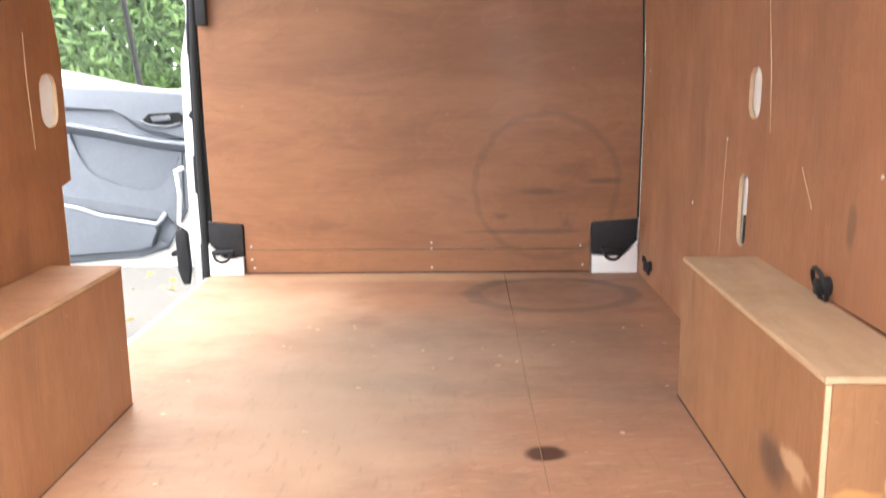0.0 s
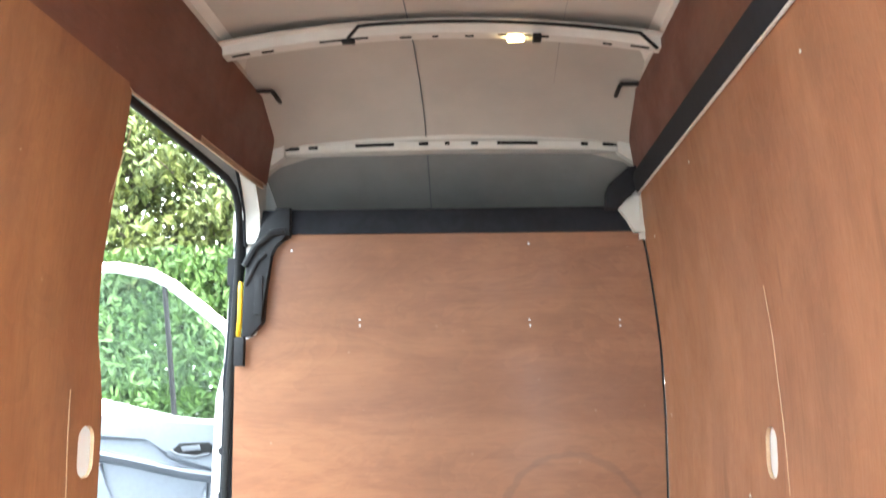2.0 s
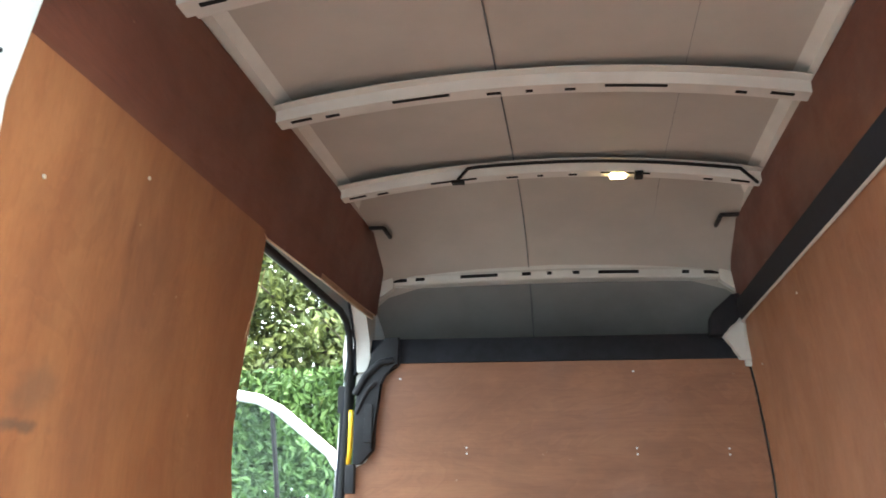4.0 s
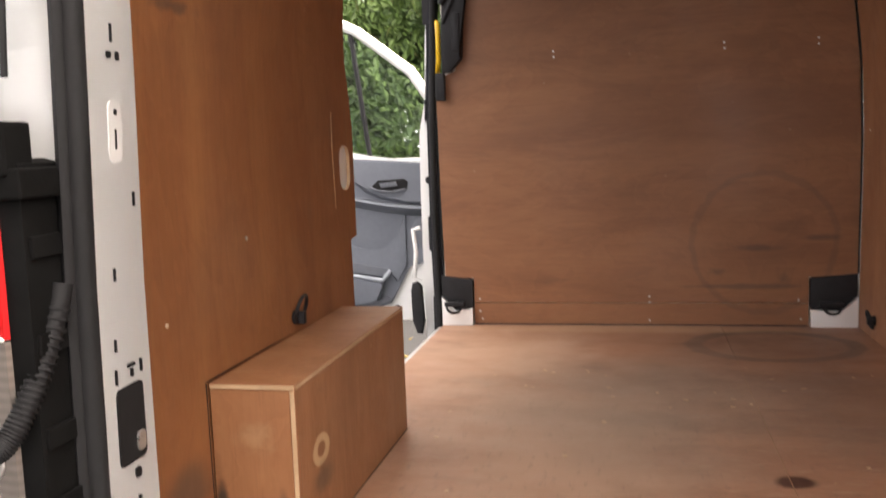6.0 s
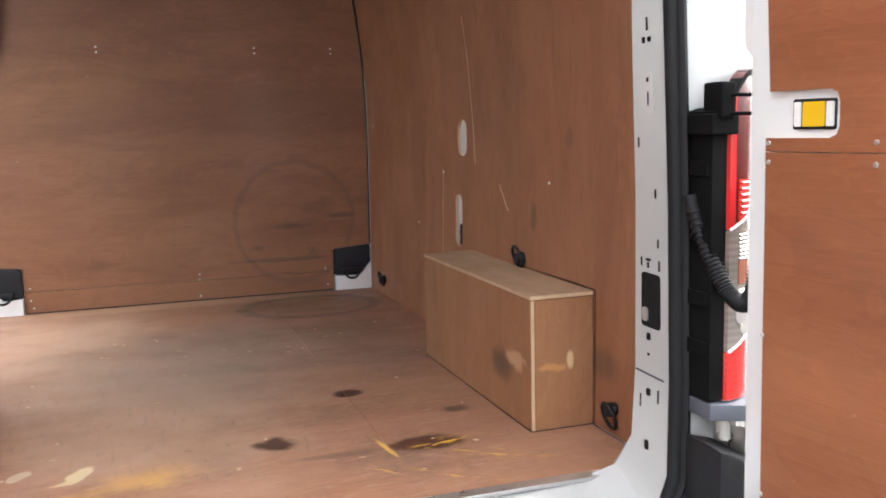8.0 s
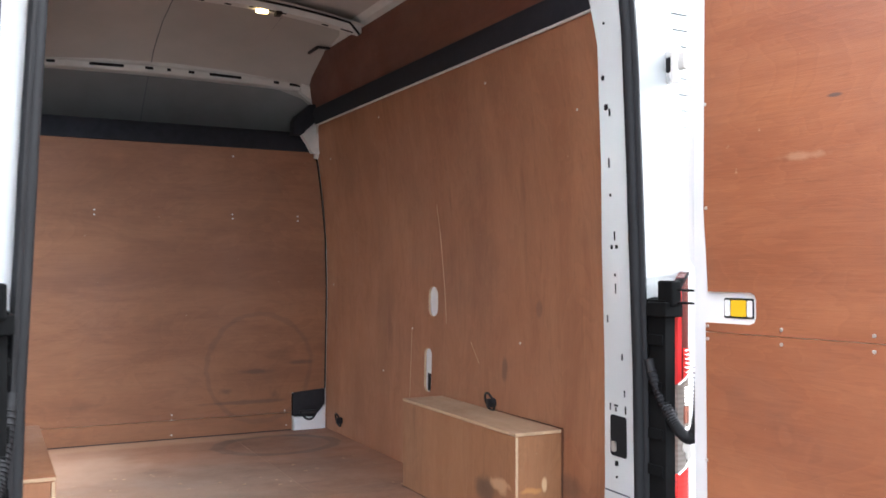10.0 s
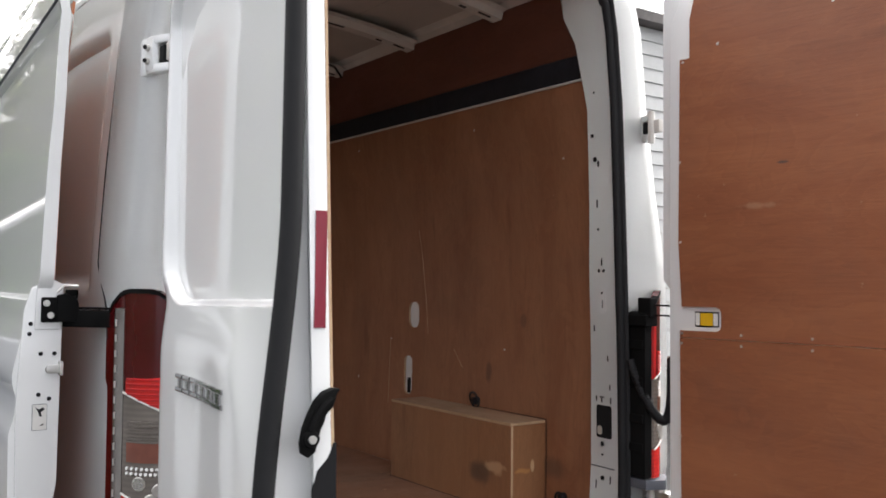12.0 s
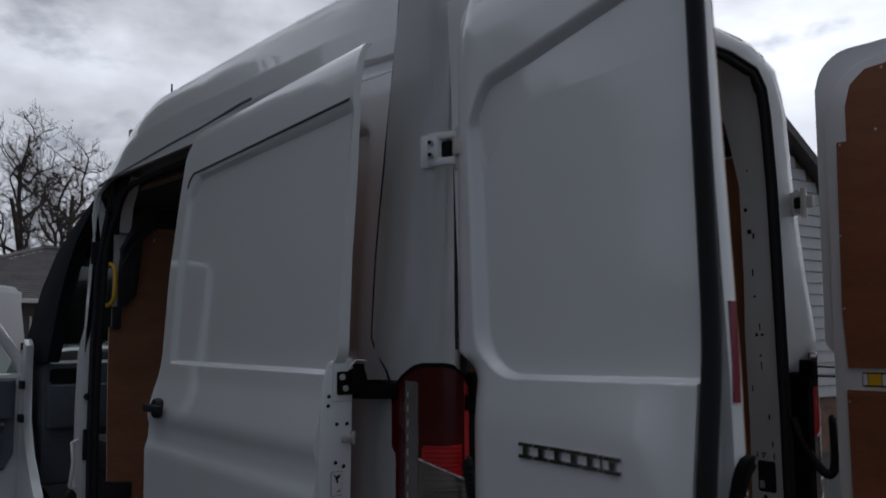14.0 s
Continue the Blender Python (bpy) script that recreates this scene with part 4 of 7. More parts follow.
        for dz in (-0.016, 0.018):
            bm = bmesh.new()
            disc(bm, (sx * 0.912, 0.100, hz + dz), (sx, -0.7, 0), 0.0085, 0.016, 10)
            vpart("hinge_bolt", bm, PRIMER, rear_frame, "", 40)
            bm = bmesh.new()
            disc(bm, (sx * 0.9182, 0.0957, hz + dz), (sx, -0.7, 0), 0.0058, 0.006, 10)
            vpart("bolt_socket", bm, HOLE, rear_frame, "dark bolt socket", 40)
        # dark box paints the shade between the two arms
        bm = bmesh.new()
        box(bm, *sorted((sx * 0.868, sx * 0.886)), 0.052, 0.085, hz - 0.020, hz + 0.022, 0.003)
        vpart("hinge_shadow_gap", bm, HOLE, rear_frame, "dark box for the shade between the hinge arms")

# bumper and step below the rear opening
bm = bmesh.new()
prism(bm, [(-1.0, 0.22), (-0.98, 0.04), (-0.90, -0.05), (0.90, -0.05), (0.98, 0.04), (1.0, 0.22)], "z", 0.36, 0.585, 0.02)
vpart("rear_bumper", bm, BLACK, None, "black plastic rear bumper", 40)
for sx in (1, -1):
    bm = bmesh.new()
    prism(bm, [(sx * 0.812, 0.10), (sx * 0.815, 0.02), (sx * 0.88, -0.012), (sx * 0.945, 0.04), (sx * 0.985, 0.14), (sx * 0.985, 0.24), (sx * 0.9, 0.22)], "z", 0.89, 0.925, 0.006)
    vpart("lamp_ledge", bm, DARKCARD, None, "grey plastic ledge below the lamp", 40)
    bm = bmesh.new()
    prism(bm, [(sx * 0.875, -0.03), (sx * 0.93, -0.03), (sx * 0.93, 0.10), (sx * 0.875, 0.10)], "z", 0.77, 0.88, 0.008)
    vpart("hinge_block", bm, STEEL, None, "", 40)
    bm = bmesh.new()
    prism(bm, [(sx * 0.805, 0.585), (sx * 0.805, 0.845), (sx * 0.865, 0.828), (sx * 0.935, 0.785), (sx * 0.985, 0.745), (sx * 0.99, 0.585)], "y", -0.03, 0.098, 0.012)
    vpart("bumper_corner", bm, BLACK, None, "black plastic bumper corner", 40)

# third brake lamp over the doors
bm = bmesh.new()
prism(bm, [(-0.2, 2.765), (0.2, 2.765), (0.185, 2.792), (-0.185, 2.792)], "y", 0.0, 0.05, 0.006)
vpart("high_brake_lamp", bm, BRIGHTRED, None, "red high-level brake lamp", 40)

# ---- rear doors ----


def door_lean(s, z):
    """How far the inner face of the door hinged at negative x draws outwards towards its top."""
    return 0.035 * (z - 1.55) + 0.006 if s < 0 else 0.0


def leant(bm, s):
    for v in bm.verts:
        v.co.y -= door_lean(s, v.co.z)
    return bm


def leaf(parent_pose, s, width, zb, top, outer, thick, name, label):
    """A door leaf in its own frame: x from the hinge, s * y outwards, z up."""
    bm = bmesh.new()
    dense = [1.538 + 0.0025 * k for k in range(20)] + [1.592 + 0.008 * k for k in range(14)] + [2.225 + 0.005 * k for k in range(44)]
    rows = sorted(steps(zb, 2.752, 120) + dense)
    grid = []
    for f in steps(0, 1, 130):
        col = []
        for z in rows:
            u0 = (-0.085 if s < 0 else -0.005) + (0.115 if s < 0 else 0.036) * (1 - smooth_step(z, 1.57, 1.63))
            u = u0 + (width - u0) * f
            col.append((u, s * outer(u, z), min(z, top(u))))
        grid.append(col)
    sheet(bm, grid, lambda p: (0, s * (-thick) - door_lean(s, p[2]) - p[1], 0))
    ob = part(name, bm, WHITE, van, label, 32)
    ob.matrix_parent_inverse = van.matrix_basis.inverted()
    ob.matrix_basis = parent_pose
    return ob


def door_top(u):
    c = 0.13
    corner = 0.0 if u > c else 0.13 * (1 - math.sqrt(max(0.0, 1 - ((c - u) / c) ** 2)))
    return 2.752 - 0.03 * max(0.0, 1 - u / 0.5) - corner


def door_outer(u, z):
    k = smooth_step(u, 0.6, 0.758)
    w = (0.014 + 0.020 * smooth_step(u, 0.35, 0.7)) * (1 - smooth_step(z, 1.43 - 0.20 * k, 1.60 + 0.07 * k)) - 0.012 * (1 - smooth_step(z, 0.5, 1.0))
    w -= 0.030 * max(0.0, (0.12 - u) / 0.10) ** 2 * (1 - smooth_step(z, 1.54, 1.62))
    side = 0.050 - 0.044 * (z - 1.6)
    rim = 2.32 + 0.167 * (u - 0.10) - 0.10 * max(0.0, 1 - (u - side - 0.01) / 0.10) ** 2
    a, b = max(0.0, 1 - (u - side) / 0.17), max(0.0, 1 - (z - 1.552 - 0.02 * u) / 0.13)
    q = math.hypot(a, b)
    edge = (a / q) ** 2 if q > 0 else 0.0
    r = 0.14 * (1 - q)
    w -= 0.026 * min(smooth_step(r, -0.003, 0.011 + 0.017 * edge), smooth_step((rim - z) * 0.8, -0.004, 0.030))
    w -= 0.05 * smooth_step(z, 2.45, 2.76)
    return w - 0.048 * min(1.0, max(0.0, (0.065 - u) / 0.15)) ** 2


def rear_door(s, hinge, degrees):
    """s = 1 for the door hinged at positive x, -1 for the other; degrees: how far it stands open."""
    a = radians(degrees)
    along = Vector((-s * math.cos(a), -math.sin(a), 0))
    out = Vector((s * math.sin(a), -math.cos(a), 0)) 
    m = Matrix((along, out * s, Vector((0, 0, 1)))).transposed().to_4x4()
    m.translation = hinge
    door = leaf(m, s, 0.758, 0.50, door_top, door_outer, 0.062, "rear_door", "white rear door standing open, ply panel inside")
    inner = -0.062 * s
    # raised inner frame
    bm = bmesh.new()
    rim_u = 0.055 if s < 0 else 0.034
    rim = [(rim_u, 0.55), (0.795, 0.55), (0.795, 1.60), (0.795, 2.70), (0.30, 2.69), (0.16, 2.66), (0.085, 2.60), (rim_u, 2.50), (rim_u, 1.60)]
    prism(bm, rim, "y", inner + 0.012 * s, inner - 0.02 * s, 0.006)
    part("inner_frame", leant(bm, s), WHITE, door, "", 35)
    ply_y = inner - 0.0215 * s
    upper = [(0.078, 1.4308), (0.792, 1.4308), (0.792, 1.60), (0.792, 2.46), (0.725, 2.47), (0.72, 2.655), (0.30, 2.645), (0.19, 2.63), (0.135, 2.58), (0.115, 2.50), (0.115, 2.37), (0.078, 2.37), (0.072, 1.75), (0.085, 1.534),
             (0.212, 1.534), (0.225, 1.528), (0.230, 1.515), (0.230, 1.472), (0.225, 1.460), (0.212, 1.454), (0.078, 1.454)]
    lower = [(0.085, 0.62), (0.790, 0.62), (0.792, 1.4292), (0.078, 1.4292)]
    for pts in (upper, lower):
        bm = bmesh.new()
        prism(bm, pts, "y", ply_y, ply_y - (0.008 if s > 0 else 0.005) * s, 0, 0, 1)
        part("ply_panel", leant(bm, s), [PLY_DOOR, PALEEDGE], door, "reddish plywood panel with screw heads")
    screw_heads(door, [(u, ply_y - 0.0085 * s, z) for u, z in ((0.085, 1.445), (0.30, 1.447), (0.30, 1.412), (0.085, 1.412), (0.53, 1.447), (0.53, 1.412), (0.75, 1.447), (0.75, 1.412), (0.08, 1.75), (0.078, 2.02),
                       (0.09, 2.36), (0.08, 1.1), (0.085, 0.8), (0.22, 2.40), (0.60, 2.46), (0.76, 2.35), (0.765, 2.1), (0.765, 1.8), (0.25, 2.625), (0.76, 1.1))], (0, 1, 0))
    # latch tab with its label
    face = inner - 0.02 * s
    bm = bmesh.new()
    prism(bm, rounded(0.131, 0.218, 1.468, 1.519, 0.004), "y", face, face - 0.003 * s)
    latch = part("warning_label", bm, BLACK, door, "yellow warning label in a black frame")
    bm = bmesh.new()
    prism(bm, rounded(0.152, 0.197, 1.473, 1.514, 0.003), "y", face - 0.003 * s, face - 0.005 * s)
    part("yellow_field", bm, YELLOW, latch)
    for a0 in (0.134, 0.200):
        bm = bmesh.new()
        prism(bm, rounded(a0, a0 + 0.015, 1.473, 1.514, 0.003), "y", face - 0.003 * s, face - 0.005 * s)
        part("white_field", bm, STICKER, latch)
    # top lock at the free corner
    bm = bmesh.new()
    box(bm, 0.725, 0.775, *sorted((face, face - 0.03 * s)), 2.55, 2.63, 0.006)
    box(bm, 0.745, 0.765, *sorted((face, face - 0.02 * s)), 2.49, 2.56, 0.004)
    disc(bm, (0.735, face - 0.03 * s, 2.61), (0, 1, 0), 0.016, 0.02, 10)
    part("top_lock", bm, DARKCARD, door, "dark steel top lock", 40)
    # free edge: seal, tape, lock
    bm = bmesh.new()
    tube(bm, [(0.784 if s < 0 else 0.766, s * ((0.030 if s < 0 else 0.020) - (0.042 if s < 0 else 0.058) * smooth_step(z, 1.18, 1.74) - 0.048 * smooth_step(z, 2.45, 2.76) - 0.012 * (1 - smooth_step(z, 0.5, 1.0))), z) for z in steps(0.52, 2.70, 60)], 0.019, 8)
    part("edge_seal", bm, RUBBER, door, "black rubber edge seal", 50)
    if s < 0:
        bm = bmesh.new()
        prism(bm, [(0.049, 1.532), (0.069, 1.532), (0.069, 1.60), (0.069, 1.722), (0.049, 1.722)], "x", 0.7945, 0.7985)
        part("reflective_tape", bm, REFLECT, door, "strip of dark red reflective tape")
        bm = bmesh.new()
        prism(bm, [(0.026, 1.335), (0.036, 1.328), (0.048, 1.336), (0.052, 1.352), (0.050, 1.372), (0.058, 1.388), (0.070, 1.398), (0.072, 1.408), (0.082, 1.424), (0.090, 1.434), (0.078, 1.436), (0.062, 1.430), (0.048, 1.416), (0.040, 1.398), (0.028, 1.372), (0.024, 1.35)], "x", 0.795, 0.815, 0.005)
        disc(bm, (0.816, 0.038, 1.358), (1, 0, 0), 0.014, 0.012, 14)
        tube(bm, [(0.818, 0.038, 1.372), (0.819, 0.046, 1.392), (0.819, 0.060, 1.410), (0.818, 0.074, 1.420)], 0.006, 6)
        part("lock_lever", bm, LAMPBLACK, door, "black curved lock lever", 50)
        bm = bmesh.new()
        disc(bm, (0.823, 0.038, 1.358), (1, 0, 0), 0.007, 0.006, 10)
        part("lock_pin", bm, STEEL, door)
        # flat dark plate stands for the shade inside the edge's hollow
        bm = bmesh.new()
        prism(bm, [(0.088, 1.345), (0.077, 1.322), (0.058, 1.302), (0.051, 1.272), (0.050, 1.02), (0.092, 1.02), (0.092, 1.345)], "x", 0.790, 0.7962)
        part("edge_recess", bm, HOLE, door, "dark plate for the shade in the hollow door edge")
        # black strip added to draw the shaded gap between door and body
        bm = bmesh.new()
        tube(bm, [(-0.122, 0.066, z) for z in steps(1.62, 2.50, 12)], 0.005, 6)
        part("hinge_edge_seal", bm, RUBBER, door, "thin black strip drawn for the dark gap at the hinged edge", 50)
        # the door follows the body's lean above the waist line
        for ob in [door] + list(door.children_recursive):
            if ob.name.startswith("screw_head"):
                k = max(0.0, ob.location.z - 1.6)
                ob.location.x -= 0.049 * k
                ob.location.y += 0.028 * k - door_lean(s, ob.location.z)
                continue
            for v in ob.data.vertices:
                k = max(0.0, v.co.z - 1.6)
                v.co.x -= 0.049 * k
                v.co.y += 0.028 * k
    return door


door_l = rear_door(-1, (-0.925, -0.055, 0), 93.5)
door_r = rear_door(1, (0.893, -0.04, 0), 98.5)
# model badge: its letters drawn as plain chrome bars
bx = 0.245
for k, w in enumerate((0.047, 0.047, 0.049, 0.049, 0.044, 0.012, 0.047)):
    bm = bmesh.new()
    y0 = -door_outer(bx + w / 2, 1.396)
    prism(bm, [(bx, 1.378), (bx + w, 1.378), (bx + w, 1.387), (bx, 1.387)], "y", y0 + 0.002, y0 - 0.007, 0.0025)
    prism(bm, [(bx, 1.405), (bx + w, 1.405), (bx + w, 1.414), (bx, 1.414)], "y", y0 + 0.002, y0 - 0.007, 0.0025)
    prism(bm, [(bx + 0.3 * w, 1.386), (bx + 0.7 * w, 1.386), (bx + 0.7 * w, 1.406), (bx + 0.3 * w, 1.406)], "y", y0 + 0.002, y0 - 0.006, 0.0025)
    part("badge_bar", bm, DULLCHROME, door_l, "chrome badge bar")
    bx += w + 0.007

# ---- sliding door ----
SLIDE = [(0.5, -1.105), (0.9, -1.128), (1.25, -1.132), (1.38, -1.125), (1.50, -1.100), (1.60, -1.092), (1.9, -1.080), (2.2, -1.060), (2.36, -1.042), (2.42, -1.033), (2.455, -1.020), (2.48, -1.000)]
SLIDE_FRONT = [(0.5, 1.66), (1.3, 1.66), (1.45, 1.635), (1.55, 1.60), (1.9, 1.575), (2.2, 1.53), (2.36, 1.52), (2.46, 1.49)]


def slide_skew(y):
    """The open door stands a little further off the body at its rear."""
    return -0.050 * (1 - min(1.0, max(0.0, (y - 0.19) / 1.41)))


def slide_line(y):
    """Height of the shoulder crease on the door."""
    return 2.295 - 0.030 * (y - 0.25)


def slide_x(y, z):
    x = lerp(SLIDE, z) + slide_skew(y)
    front = lerp(SLIDE_FRONT, z) - 0.10 - y
    under = slide_line(y) - z
    r = min(y - 0.20, front, under, (front + under - 0.07) / 1.41)
    x += 0.018 * min(smooth_step(r, -0.004, 0.024), smooth_step(z, 1.553, 1.568))
    x += 0.012 * smooth_step(z, 1.22, 1.27) * (1 - smooth_step(z, 1.31, 1.36))
    return x


def slide_rear(z):
    """Rear edge of the sliding door."""
    return 0.27 - 0.035 * smooth_step(z, 1.55, 1.62) - 0.029 * smooth_step(z, 1.7, 2.46)


bm = bmesh.new()
grid = []
for f in steps(0, 1, 90):
    row = []
    top = 2.472 - 0.040 * f - 0.09 * max(0.0, (f - 0.94) / 0.06) ** 2
    for z in sorted(steps(0.50, top, 120) + [1.545 + 0.003 * k for k in range(12)]):
        y0 = slide_rear(z)
        y = y0 + (lerp(SLIDE_FRONT, z) - y0) * f
        row.append((slide_x(y, z), y, z))
    grid.append(row)


def slide_thick(z):
    return 0.034 - 0.012 * smooth_step(z, 1.6, 2.4)


sheet(bm, grid, lambda p: (slide_thick(p[2]), 0, 0))
slide = vpart("sliding_door", bm, WHITE, None, "white sliding side door pushed open along the van side", 32)
bm = bmesh.new()
sheet(bm, [[(lerp(SLIDE, z) + slide_skew(y) + 0.052 - 0.012 * smooth_step(z, 1.6, 2.4), y, z) for z in steps(0.62, 2.32, 12)] for y in (0.262, 0.5, 1.40)], (0.006, 0, 0), 0, 1)
vpart("ply_panel", bm, [PLY_SLIDE, PLY_SLIDE], slide, "plywood panel on the inner side", 40)
bm = bmesh.new()
for z0, z1 in ((0.64, 0.74), (2.2, 2.3)):
    sheet(bm, [[(lerp(SLIDE, z) + slide_skew(y) + 0.030, y, z) for z in steps(z0, z1, 3)] for y in (0.275, 0.5, 1.40)], (0.018, 0, 0))
vpart("panel_rail", bm, WHITE, slide)
# dark tube draws the shade held in the pressed groove
bm = bmesh.new()
GROOVE_END = ((1.425, 2.262), (1.442, 2.245), (1.449, 2.222))
tube(bm, [(slide_x(y, slide_line(y) + 0.014) - 0.001, y, slide_line(y) + 0.014) for y in steps(0.225, 1.40, 14)] + [(slide_x(y, z) - 0.0005, y, z) for y, z in GROOVE_END], 0.0045, 6)
vpart("pressed_groove", bm, DARKCARD, slide, "shaded groove of the pressing", 60)
# rear edge plate with bolts, and the carriage arm
bm = bmesh.new()
prism(bm, [(-1.160, 0.9), (-1.10, 0.9), (-1.068, 1.10), (-1.064, 1.42), (-1.060, 1.585), (-1.075, 1.600), (-1.11, 1.598), (-1.135, 1.585), (-1.152, 1.53), (-1.165, 1.30)], "y", 0.258, 0.269, 0.003)
plate = vpart("edge_plate", bm, WHITE, slide, "white end plate with bolts and holes", 30)
bm = bmesh.new()
prism(bm, [(-1.128, 1.482), (-1.066, 1.482), (-1.062, 1.594), (-1.085, 1.606), (-1.110, 1.600), (-1.124, 1.582)], "y", 0.253, 0.259, 0.004)
vpart("raised_pad", bm, WHITE, slide, "", 30)
screw_heads(slide, [(x, 0.2575, z) for x, z in ((-1.136, 1.496), (-1.138, 1.471), (-1.111, 1.421), (-1.079, 1.421), (-1.114, 1.320), (-1.089, 1.309))], (0, 1, 0), 0.0055, "bolt_hole", HOLE, 0.004)
bm = bmesh.new()
prism(bm, rounded(-1.128, -1.093, 1.232, 1.297, 0.003), "y", 0.2565, 0.258)
sticker = vpart("sticker", bm, DARKCARD, slide, "small white sticker with a dark symbol")
bm = bmesh.new()
prism(bm, rounded(-1.127, -1.094, 1.2332, 1.2958, 0.003), "y", 0.2555, 0.2566)
vpart("white_field", bm, STICKER, sticker)
bm = bmesh.new()
prism(bm, [(-1.121, 1.290), (-1.112, 1.284), (-1.103, 1.289), (-1.099, 1.284), (-1.108, 1.276), (-1.105, 1.266), (-1.111, 1.266), (-1.114, 1.277)], "y", 0.2548, 0.2556)
prism(bm, [(-1.112, 1.243), (-1.101, 1.249), (-1.102, 1.244)], "y", 0.2548, 0.2556)
vpart("symbol", bm, BLACK, sticker)
bm = bmesh.new()
prism(bm, rounded(-1.100, -1.064, 1.372, 1.393, 0.009), "y", 0.246, 0.258, 0.003)
box(bm, -1.070, -1.060, 0.240, 0.262, 1.366, 1.402, 0.003)
vpart("latch_tongue", bm, STEEL, slide, "small steel latch tongue", 40)
# roller carriage: bolted foot, upright and roller block
bm = bmesh.new()
prism(bm, rounded(-1.114, -1.070, 1.499, 1.562, 0.005), "y", 0.246, 0.256, 0.003)
prism(bm, [(-1.078, 1.500), (-1.025, 1.500), (-1.027, 1.545), (-1.034, 1.566), (-1.048, 1.560), (-1.056, 1.572), (-1.078, 1.566)], "y", 0.236, 0.288, 0.005)
disc(bm, (-1.040, 0.262, 1.570), (0, 0, 1), 0.016, 0.022, 14)
carriage = vpart("carriage", bm, LAMPBLACK, slide, "black roller carriage of the sliding door", 40)
for x, z in ((-1.103, 1.547), (-1.093, 1.517)):
    bm = bmesh.new()
    disc(bm, (x, 0.243, z), (0, 1, 0), 0.0085, 0.008, 10)
    vpart("bolt", bm, STEEL, carriage, "", 40)
bm = bmesh.new()
tube(bm, [(-1.078, 0.245, 1.575), (-1.062, 0.243, 1.592), (-1.030, 0.240, 1.590)], 0.0035, 6)
vpart("wire_spring", bm, STEEL, carriage, "", 50)
bm = bmesh.new()
prism(bm, [(-0.925, 0.18), (-0.968, 0.18), (-1.075, 0.275), (-1.03, 0.30), (-0.965, 0.27)], "z", 1.486, 1.528, 0.005)
prism(bm, [(-0.925, 0.185), (-0.965, 0.185), (-1.05, 0.262), (-1.03, 0.29), (-0.965, 0.26)], "z", 1.531, 1.536)
vpart("slide_rail", bm, LAMPBLACK, None, "dark slide rail end beside the tail lamp", 40)
# outer handle
bm = bmesh.new()
box(bm, -1.167, -1.142, 1.44, 1.60, 1.372, 1.402, 0.010)
disc(bm, (-1.135, 1.52, 1.388), (1, 0, 0), 0.038, 0.03, 14)
vpart("door_handle", bm, BLACK, slide, "black pull handle", 40)
# dark tube for the shade in the pressed gutter, and the corner's joint line
bm = bmesh.new()
CREASE = [(1.30, 2.546), (1.70, 2.518), (2.0, 2.508), (2.37, 2.488), (2.75, 2.468), (3.1, 2.452)]
gutter = []
for y in steps(1.20, 3.04, 22):
    z = lerp(CREASE, y)
    zl = 2.442 + 0.022 * smooth_step(y, 1.62, 1.72) * (1 - smooth_step(y, 2.8, 2.96))
    f = max(0.0, (z - zl) / (2.74 + roof_lift(y) - roof_drop(y) - zl))
    gutter.append((-lerp(CANT, f) + rear_taper(y, -1) * (1 - f ** 2) - (lerp([(2.55, 1.0), (3.55, 0.90)], y) - 1) * 0.865 * f + 0.003, y, z))
tube(bm, gutter, 0.0075, 6)
vpart("slide_gutter", bm, DARKCARD, None, "dark line painting the recess shade of the gutter over the side door", 50)
bm = bmesh.new()
tube(bm, [(-(lerp(OUTER, z)) + rear_taper(0.28, -1) - 0.0012, 0.295 + 0.02 * (1 - smooth_step(z, 1.8, 2.4)) - 0.10 * (1 - smooth_step(z, 1.52, 1.66)), z) for z in steps(1.53, 2.72, 40)], 0.0035, 5)
vpart("panel_joint", bm, BLACK, None, "", 50)

# ---- side opening, pillars, cab ----
bm = bmesh.new()
path = [(-0.868, 1.55, 2.436), (-0.868, 2.2, 2.430), (-0.868, 2.66, 2.422), (-0.868, 2.76, 2.402), (-0.869, 2.83, 2.355), (-0.874, 2.88, 2.28), (-0.886, 2.93, 2.2), (-0.897, 2.957, 2.1), (-0.901, 2.958, 2.0), (-0.918, 2.958, 1.6), (-0.922, 2.958, 1.2), (-0.918, 2.958, 0.8), (-0.918, 2.958, 0.64)]
tube(bm, path, 0.015, 8)
vpart("side_door_seal", bm, RUBBER, None, "black rubber seal round the side opening", 60)
bm = bmesh.new()
prism(bm, [(-0.975, 0.60), (-0.978, 1.1), (-0.974, 1.4), (-0.966, 1.7), (-0.952, 2.0), (-0.930, 2.28), (-0.905, 2.38), (-0.885, 2.33), (-0.911, 2.158), (-0.932, 2.03), (-0.937, 1.80), (-0.944, 1.58), (-0.946, 1.1), (-0.935, 0.60)], "y", 3.030, 3.068, 0.004)
bpost = vpart("b_pillar", bm, WHITE, None, "white door pillar with a black latch", 40)
bm = bmesh.new()
prism(bm, [(-0.898, 0.60), (-0.902, 1.6), (-0.894, 2.0), (-0.876, 2.28), (-0.888, 2.315), (-0.914, 2.158), (-0.935, 2.03), (-0.940, 1.80), (-0.947, 1.58), (-0.949, 1.1), (-0.938, 0.60)], "y", 2.975, 3.029, 0.003)
vpart("pillar_trim", bm, FOAM, bpost, "dark trim strip on the door pillar", 40)
bm = bmesh.new()
box(bm, -0.968, -0.938, 3.012, 3.030, 1.02, 1.18, 0.008)
